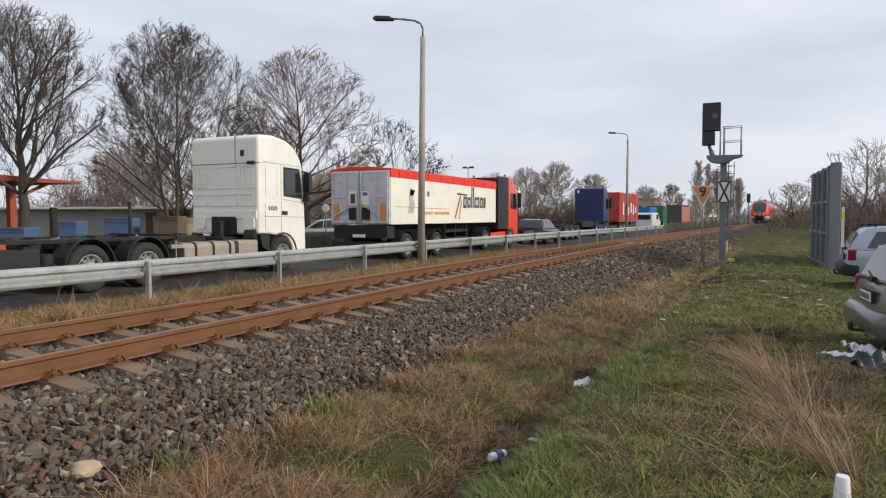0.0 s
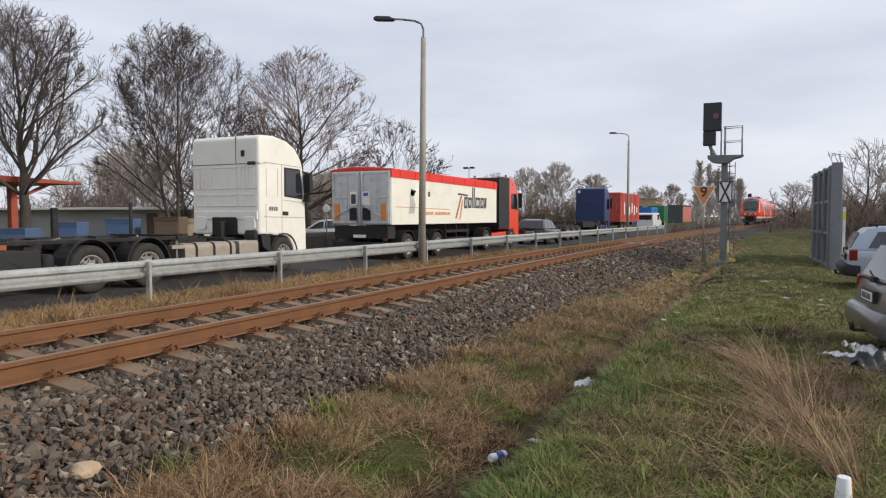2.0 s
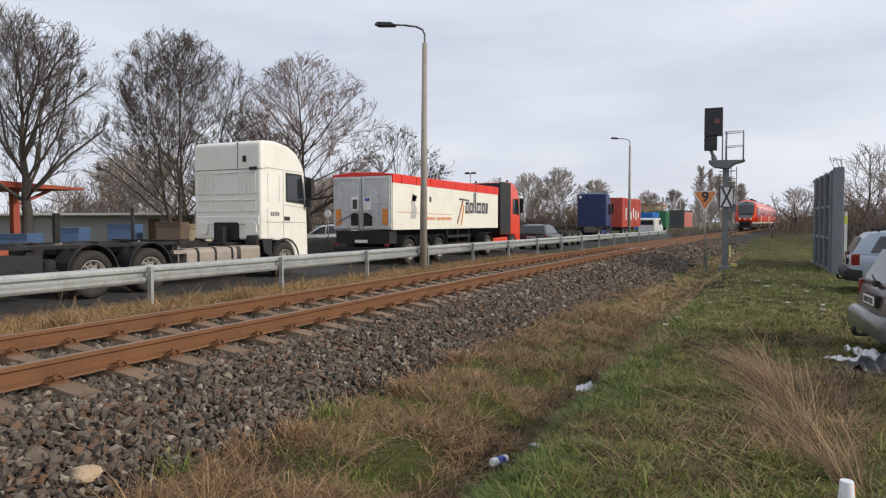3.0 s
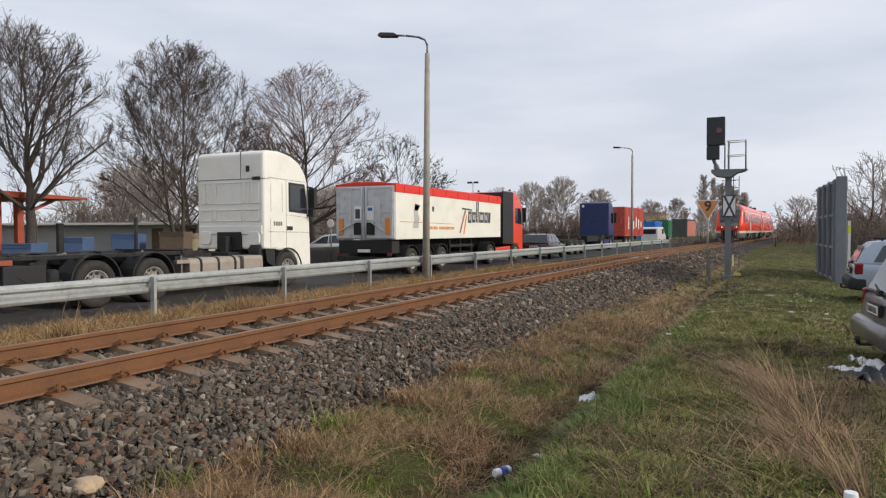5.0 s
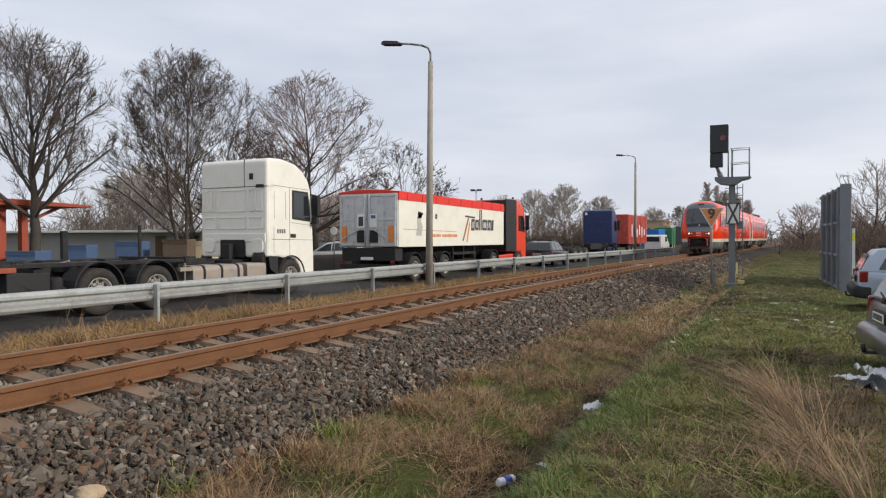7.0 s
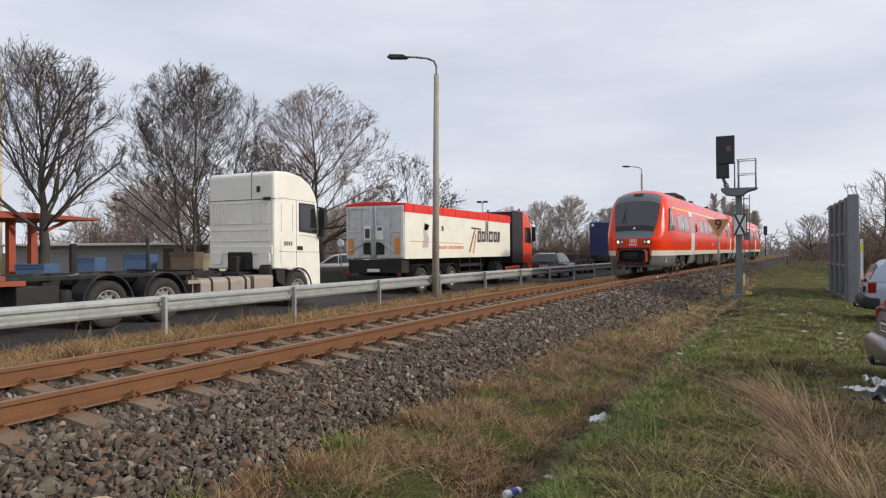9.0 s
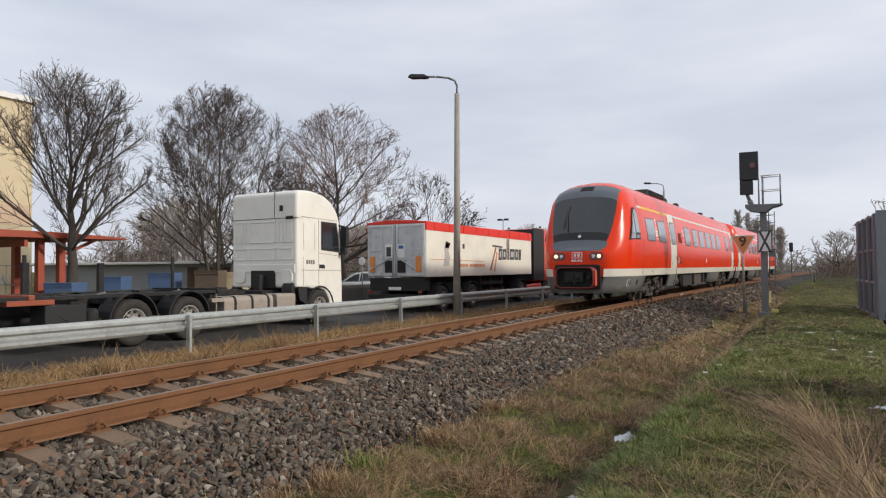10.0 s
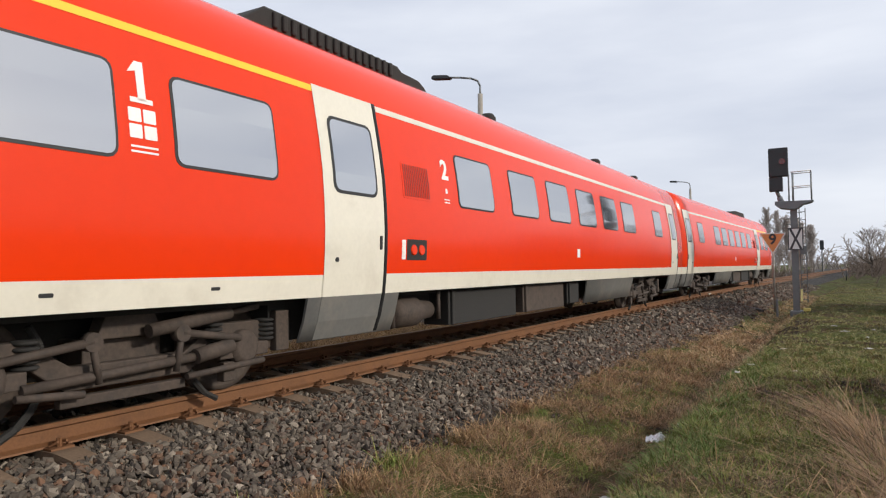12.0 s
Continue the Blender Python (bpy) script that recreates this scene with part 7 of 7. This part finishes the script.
def thicket(name, label, spots, seed, m, stems=60, rmin=0.012):
    """A bank of brushwood: many thin stems that fork twice."""
    rr = random.Random(seed)
    w = Wood()
    for x, y, rad, h in spots:
        for i in range(stems):
            a = Vector((x + rr.gauss(0, rad * 0.5), y + rr.gauss(0, rad * 0.5), -0.6))
            d = Vector((rr.gauss(0, 0.3), rr.gauss(0, 0.3), 1)).normalized()
            hh = h * rr.uniform(0.5, 1.05)
            p, r = a, rmin * 2
            for k in range(4):
                d = (d + Vector((rr.gauss(0, 0.15), rr.gauss(0, 0.15), 0))).normalized()
                q = p + d * hh / 4
                w.seg(p, q, r, r * 0.8, 3)
                for _ in range(3):
                    e = (d + Vector((rr.gauss(0, 0.6), rr.gauss(0, 0.6), rr.gauss(0, 0.3)))).normalized()
                    q2 = q + e * hh * rr.uniform(0.12, 0.28)
                    w.seg(q, q2, r * 0.6, rmin * 0.6, 3)
                    for _ in range(2):
                        e2 = (e + Vector((rr.gauss(0, 0.7), rr.gauss(0, 0.7), rr.gauss(0, 0.4)))).normalized()
                        w.seg(q2, q2 + e2 * hh * 0.12, rmin * 0.7, 0, 0)
                p, r = q, r * 0.8
    tagged(soup(name, w.v, w.f, m), label, "bushes", kind="stuff")


M_brush = mat("brown brushwood", (0.17, 0.128, 0.10), 0.95, vary=0.25, bump=0)
rr = random.Random(8)
thicket("thicket", "dense brown leafless brushwood beyond the grass", [(rr.uniform(4.5, 22), rr.uniform(52, 66), 2.2, rr.uniform(2.2, 4.0)) for _ in range(26)], 1, M_brush, 20, 0.028)
thicket("thicket", "brown brushwood lining the far railway", [(0.06 * (y - 28) + rr.uniform(-2.2, 4), y, 2.5, rr.uniform(2.0, 3.8)) for y in (88, 94, 100, 106, 112, 120, 128, 136, 145, 155, 165, 180, 195)] + [(rr.uniform(4, 14), rr.uniform(90, 140), 3, 3.5) for _ in range(14)], 2, M_brush, 14, 0.04)
thicket("thicket", "leafless hedge along the far side of the yard", [(-24 - rr.uniform(0, 12) - k * 0.25, 44 + k * 2.2, 2.0, rr.uniform(1.6, 2.8)) for k in range(24)], 3, M_brush, 15, 0.027)
thicket("thicket", "leafless scrub behind the yard", [(-50 + k * 1.1, 30 + rr.uniform(0, 10), 2.8, rr.uniform(3.2, 5.0)) for k in range(20)], 4, M_brush, 17, 0.024)
thicket("thicket", "scrub beside the far rails", [(TRACK + bend(y) - 3.6 + rr.uniform(-0.5, 0.5), y, 0.8, rr.uniform(0.6, 1.3)) for y in (66, 70, 75, 80, 86, 92, 100, 110, 120)], 5, M_brush, 26, 0.014)
thicket("thicket", "brown leafless thicket behind the parked lorries", [(-38 + k * 1.0 + rr.uniform(-0.5, 0.5), 84 + rr.uniform(-3, 3), 2.0, rr.uniform(2.6, 4.0)) for k in range(20)], 7, M_brush, 26, 0.030)
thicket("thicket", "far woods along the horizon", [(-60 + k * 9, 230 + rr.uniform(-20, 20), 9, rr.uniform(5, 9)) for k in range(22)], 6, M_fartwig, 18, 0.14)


# ---- turf, straw and litter ----
def blades(name, label, n, place, length, width, lean, cols, seed, curl=0.5, per=1, spread=0.04):
    """Grass: each blade a bent strip of two quads and a tip; per blades share a root, a lean and a height."""
    rng = np.random.default_rng(seed)
    x, y = place(rng, n // per)
    n = len(x) * per
    tuft_dir, tuft_len = np.repeat(rng.uniform(0, math.tau, len(x)), per), np.repeat(rng.lognormal(0, 0.35, len(x)), per)
    ox, oy = rng.normal(0, spread, n), rng.normal(0, spread, n)
    x, y = np.repeat(x, per), np.repeat(y, per)
    if per > 1:
        x, y = x + ox, y + oy
    z = np.array([rough_z(a, b, a - bend(b)) for a, b in zip(x, y)]) - 0.01
    L = length * (rng.lognormal(0, 0.35, n) if per == 1 else tuft_len * rng.uniform(0.55, 1.2, n))
    W = width * rng.uniform(0.7, 1.4, n)
    az = rng.uniform(0, math.tau, n)
    if isinstance(lean, tuple):
        dirx, diry, amt = lean
        lx, ly = dirx * amt + rng.normal(0, 0.42, n), diry * amt + rng.normal(0, 0.42, n)
    else:
        lx, ly = np.cos(az) * lean * rng.uniform(0.2, 1.4, n), np.sin(az) * lean * rng.uniform(0.2, 1.4, n)
    if per > 1:
        lx = 0.75 * lx + lean * 0.5 * np.cos(tuft_dir) + ox / spread * 0.35
        ly = 0.75 * ly + lean * 0.5 * np.sin(tuft_dir) + oy / spread * 0.35
    px, py = -np.sin(az) * W, np.cos(az) * W
    V = np.zeros((n, 7, 3))
    for k, (f, ww) in enumerate(((0, 1), (0.5, 0.8), (0.85, 0.45))):
        bx, by = lx * L * f * (0.5 + curl * f), ly * L * f * (0.5 + curl * f)
        bz = L * f / np.sqrt(1 + (lx ** 2 + ly ** 2) * (0.4 + curl * f))
        for s, j in ((-1, 0), (1, 1)):
            V[:, 2 * k + j] = np.stack([x + bx + s * px * ww * 0.5, y + by + s * py * ww * 0.5, z + bz], 1)
    bz = L * 1.0 / np.sqrt(1 + (lx ** 2 + ly ** 2) * (0.4 + curl * 1.3))
    V[:, 6] = np.stack([x + lx * L * (0.5 + curl), y + ly * L * (0.5 + curl), z + bz], 1)
    tri = np.array([(0, 1, 3), (0, 3, 2), (2, 3, 5), (2, 5, 4), (4, 5, 6)])
    F = (tri[None] + 7 * np.arange(n)[:, None, None]).reshape(-1, 3)
    V = V.reshape(-1, 3)
    me = bpy.data.meshes.new(name)
    me.vertices.add(len(V))
    me.vertices.foreach_set("co", V.ravel())
    me.loops.add(F.size)
    me.loops.foreach_set("vertex_index", F.ravel())
    me.polygons.add(len(F))
    me.polygons.foreach_set("loop_start", np.arange(0, F.size, 3))
    me.update(calc_edges=True)
    me.materials.append(island(cols[0], cols[1], 0.75, 0))
    tagged(new(name, me), label, "grass", kind="stuff")


GREEN = ("green blades", [(0.10, 0.135, 0.020), (0.16, 0.205, 0.034), (0.12, 0.165, 0.026), (0.235, 0.24, 0.055), (0.20, 0.16, 0.07)])
STRAW = ("straw blades", [(0.33, 0.205, 0.098), (0.18, 0.105, 0.052), (0.46, 0.31, 0.16), (0.24, 0.14, 0.068), (0.11, 0.068, 0.036)])
VERGE = ("golden straw blades", [(0.36, 0.22, 0.085), (0.20, 0.115, 0.046), (0.46, 0.30, 0.125), (0.27, 0.155, 0.058), (0.12, 0.068, 0.032)])
MIXED = ("mixed turf blades", [(0.14, 0.155, 0.038), (0.24, 0.175, 0.075), (0.105, 0.13, 0.027), (0.31, 0.235, 0.11), (0.14, 0.11, 0.045)])

# far straw and far turf, both paler than the near mixes
PALEST = ("paler far straw blades", [(0.42, 0.29, 0.155), (0.28, 0.185, 0.095), (0.50, 0.36, 0.20), (0.33, 0.22, 0.115)])
FARMIX = ("paler far turf blades", [(0.19, 0.21, 0.055), (0.25, 0.22, 0.085), (0.165, 0.195, 0.045), (0.29, 0.25, 0.105), (0.20, 0.19, 0.07)])


def patch(u0, u1, y0, y1, fall=1.0, clump=None, seed=0, thr=0.0):
    """Scatter over a band, thinning with distance, gathered in clumps by noise."""
    def f(rng, n):
        y = y0 + (y1 - y0) * rng.random(n) ** (1 + fall)
        u = rng.uniform(u0, u1, n)
        if clump:
            k = np.array([noise.noise((a * clump, b * clump, seed)) for a, b in zip(u, y)])
            keep = k + rng.normal(0, 0.12, n) > thr
            u, y = u[keep], y[keep]
        return u + np.array([bend(b) for b in y]), y
    return f


DEEP = ("lush green blades", [(0.07, 0.12, 0.02), (0.11, 0.17, 0.032), (0.08, 0.14, 0.024), (0.15, 0.19, 0.045), (0.15, 0.13, 0.05)])
BROWN = ("dead brown blades", [(0.13, 0.078, 0.038), (0.075, 0.046, 0.025), (0.20, 0.125, 0.062), (0.10, 0.06, 0.032), (0.05, 0.034, 0.02)])
blades("turf_grass", "short mixed winter grass on the bank", 84000, patch(-1.45, 3.6, 2.4, 15, 0.8), 0.055, 0.006, 1.5, MIXED, 1, per=12, spread=0.045)
blades("turf_grass", "lush green grass along the lip of the bank", 26000, patch(-1.68, -1.0, 2.6, 14, 0.7, 1.1, 4, -0.16), 0.085, 0.006, 1.4, DEEP, 2, per=20, spread=0.04)
blades("turf_grass", "green tufts of grass on the bank", 42000, patch(-1.5, 1.0, 2.6, 13, 0.8, 0.9, 4, -0.05), 0.075, 0.007, 1.2, GREEN, 22, per=18, spread=0.045)
blades("turf_grass", "green patches of short grass", 40000, patch(-1.0, 3.2, 2.6, 14, 0.8, 0.6, 14, -0.06), 0.06, 0.007, 1.2, GREEN, 12, per=12, spread=0.05)
blades("dry_grass", "dead brown mats of grass on the bank", 30000, patch(-1.6, 2.4, 2.6, 11, 0.7, 1.3, 31, 0.06), 0.10, 0.005, 2.4, BROWN, 13, per=16, spread=0.06)
blades("dry_grass", "matted straw-brown grass beside the ditch", 66000, patch(-3.55, -1.95, 2.6, 20, 0.9, 1.4, 21, -0.08), 0.12, 0.006, 1.9, STRAW, 3, per=18, spread=0.045)
blades("dry_grass", "dead brown grass in the ditch", 22000, patch(-3.65, -1.7, 2.6, 16, 0.8, 1.2, 41, -0.05), 0.085, 0.006, 1.8, BROWN, 23, per=16, spread=0.05)
blades("turf_grass", "green tufts between the straw", 34000, patch(-3.7, -2.1, 2.6, 15, 0.8, 1.0, 7, 0.0), 0.06, 0.006, 1.2, GREEN, 4, per=18, spread=0.05)
blades("dry_grass", "matted straw on the road verge", 70000, patch(-11.2, -8.35, 2.5, 32, 0.7), 0.20, 0.010, 2.0, VERGE, 5, per=22, spread=0.09)
blades("turf_grass", "low green grass on the road verge", 9000, patch(-11.2, -8.5, 5, 26, 0.5, 0.5, 3, 0.12), 0.10, 0.010, 1.4, GREEN, 25, per=14, spread=0.08)
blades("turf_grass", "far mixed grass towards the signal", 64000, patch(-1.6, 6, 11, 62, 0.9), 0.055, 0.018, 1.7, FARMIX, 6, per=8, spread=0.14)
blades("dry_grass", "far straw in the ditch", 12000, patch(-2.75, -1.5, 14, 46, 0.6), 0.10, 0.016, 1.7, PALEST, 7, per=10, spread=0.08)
blades("dry_grass", "scattered dry stalks over the bank", 7000, patch(-1.3, 3.2, 2.6, 13, 0.6, 0.8, 11, 0.0), 0.13, 0.005, 2.2, STRAW, 8)


def clump(x, y, r, n, length, lean, seed, cols=STRAW, w=0.006, lab="tall bent tuft of dry pale grass"):
    def f(rng, k):
        a, b = rng.normal(0, r, k), rng.normal(0, r, k)
        return x + a, y + b
    blades("grass_tuft", lab, n, f, length, w, lean, cols, seed, 0.7)


PALE = ("pale straw stalks", [(0.26, 0.155, 0.075), (0.15, 0.09, 0.045), (0.38, 0.25, 0.13), (0.09, 0.055, 0.03), (0.20, 0.12, 0.058)])
rr = random.Random(17)
for i in range(15):
    k = i / 14
    clump(0.50 - 0.55 * k + rr.uniform(-0.08, 0.12), 4.55 + 3.3 * k + rr.uniform(-0.1, 0.1), 0.05 + 0.05 * k, 46, 0.34 + 0.16 * rr.random(), (0.05 - 0.85 * rr.random(), 0.35 + 0.5 * rr.random(), 1.2 + 0.9 * rr.random()), 70 + i, PALE, 0.006)
for i, (x, y, n) in enumerate(((0.45, 5.9, 900), (0.55, 6.8, 900), (0.2, 7.4, 700), (0.75, 7.7, 600), (0.15, 5.2, 500))):
    clump(x, y, 0.24, n, 0.13, 1.6, 90 + i, BROWN if i % 2 else STRAW, 0.006, "matted dead grass round the tall tuft")
clump(-1.55, 9.0, 0.35, 800, 0.17, 1.4, 35)
clump(-2.3, 12.5, 0.7, 1300, 0.16, 1.5, 36)
for i, (x, y) in enumerate(((-3.62, 3.3), (-3.5, 3.85), (-3.35, 4.3), (-3.42, 4.9), (-3.3, 6.0), (-3.4, 7.6), (-9.3, 6.6), (-9.1, 8.4), (-9.4, 10.5))):
    clump(x, y, 0.085 if x > -5 else 0.12, 320, 0.13 if x > -5 else 0.32, 0.8, 50 + i, GREEN if i % 3 == 0 and x > -5 else STRAW, 0.007, "small tuft of grass among the stones" if x > -5 else "tuft of straw on the verge")


def rag(name, label, x, y, z, sx, sy, h, m, seed, n=16, turn=0):
    """A crumpled sheet of cloth, film or paper lying on the ground."""
    bm = bmnew()
    g = [[None] * (n + 1) for _ in range(n + 1)]
    for i in range(n + 1):
        for j in range(n + 1):
            u, v = i / n - 0.5, j / n - 0.5
            k = 1 + 0.25 * noise.noise((u * 3 + seed, v * 3, 0))
            hh = h * (0.35 + noise.noise((u * 5, v * 5, seed)) + 0.5 * noise.noise((u * 12, v * 12, seed))) * max(0, 1 - 1.6 * (u * u + v * v) * 1.4)
            g[i][j] = bm.verts.new((u * sx * k, v * sy * k, max(0.004, hh)))
    for i in range(n):
        for j in range(n):
            u, v = (i + 0.5) / n - 0.5, (j + 0.5) / n - 0.5
            if (u * u + v * v) < 0.22 + 0.08 * noise.noise((u * 6, v * 6, seed + 5)):
                bm.faces.new((g[i][j], g[i + 1][j], g[i + 1][j + 1], g[i][j + 1])).smooth = True
    bmesh.ops.delete(bm, geom=[v for v in bm.verts if not v.link_faces], context="VERTS")
    ob = tagged(part(name, bm, m), label, "litter")
    ob.matrix_basis = pose(x, y, z, 0, 0, turn)
    so = ob.modifiers.new("thickness", "SOLIDIFY")
    so.thickness = 0.004


M_film = mat("white plastic film", (0.72, 0.73, 0.75), 0.4, vary=0.1, bump=0.1)
M_paper = mat("dirty paper", (0.45, 0.44, 0.41), 0.7, vary=0.2, bump=0.1)
M_bin = mat("dark blue-green plastic bag", (0.012, 0.016, 0.019), 0.35, vary=0.3, scale=12, bump=0.5, spec=0.4)
rag("plastic_sheet", "crumpled white plastic film on the turf", 1.14, 9.45, -0.50, 0.24, 0.7, 0.15, M_film, 1.3, turn=25)
rag("plastic_sheet", "flat white plastic film on the turf", 0.85, 9.0, -0.48, 0.4, 0.22, 0.06, M_film, 2.1)
rag("plastic_sheet", "white plastic film beside a dark bag", 1.34, 8.55, -0.52, 0.3, 0.4, 0.10, M_film, 6.6)
rag("plastic_bag", "dark blue-green plastic bag lying crumpled", 1.12, 8.35, -0.47, 0.75, 0.55, 0.26, M_bin, 3.7)
rag("paper", "crumpled white paper in the ditch", -1.72, 7.35, -0.72, 0.16, 0.34, 0.10, M_film, 4.2, turn=-20)
rag("paper", "small pale scrap of paper in the ditch", -1.64, 8.15, -0.74, 0.10, 0.14, 0.06, M_paper, 5.5)
rag("paper", "pale torn scrap in the ditch", -1.6, 5.3, -0.72, 0.2, 0.08, 0.04, M_paper, 7.5)
for i, (x, y) in enumerate(((-1.1, 13.2), (-0.9, 13.9), (-0.6, 11.3), (-1.3, 10.6), (-1.25, 11.9), (0.1, 17.2), (0.5, 16.6), (0.9, 16.9), (-0.1, 19.0), (0.7, 18.6), (1.0, 14.0), (1.05, 14.6), (1.15, 5.9), (0.45, 14.4), (1.2, 4.4))):
    u = x
    rag("paper", "small white scrap of litter on the turf", x, y, rough_z(x, y, u) + 0.02, 0.09 + 0.05 * (i % 3), 0.07, 0.04, M_paper, 10 + i, 8, 40 * i)


def can():
    t = thing("drink_can", "white and blue drink can lying in the ditch", "can", pose(-1.85, 4.98, -0.765, 0, 0, 65))
    bm = bmnew()
    lathe(bm, [(-0.085, 0.027), (-0.075, 0.034), (0.07, 0.034), (0.082, 0.027)], "x", 16)
    part("body", bm, M_film, t)
    bm = bmnew()
    lathe(bm, [(-0.03, 0.0352), (0.04, 0.0352)], "x", 16)
    part("print_band", bm, mat("can blue", (0.05, 0.08, 0.35), 0.4, bump=0), t, "blue print band")
    t = thing("paper_cup", "upturned white paper cup with an orange stripe", "cup", pose(0.44, 4.25, -0.43))
    bm = bmnew()
    lathe(bm, [(0, 0.045), (0.01, 0.045), (0.13, 0.034), (0.135, 0.032)], "z", 20)
    part("body", bm, M_film, t)
    bm = bmnew()
    box(bm, 0.028, 0.0425, -0.01, 0.01, 0.03, 0.11)
    part("stripe", bm, M_amber, t, "orange stripe")
    bm = bmnew()
    bmesh.ops.create_icosphere(bm, subdivisions=2, radius=0.09)
    for v in bm.verts:
        v.co *= 1 + 0.25 * noise.noise(v.co * 14)
        v.co.z *= 0.6
    tagged(part("stone", bm, mat("pale limestone", (0.42, 0.31, 0.20), 0.9, vary=0.15, bump=0.3)), "large pale tan stone among the ballast", "stone").matrix_basis = pose(-3.82, 2.85, -0.46)


can()


motions()
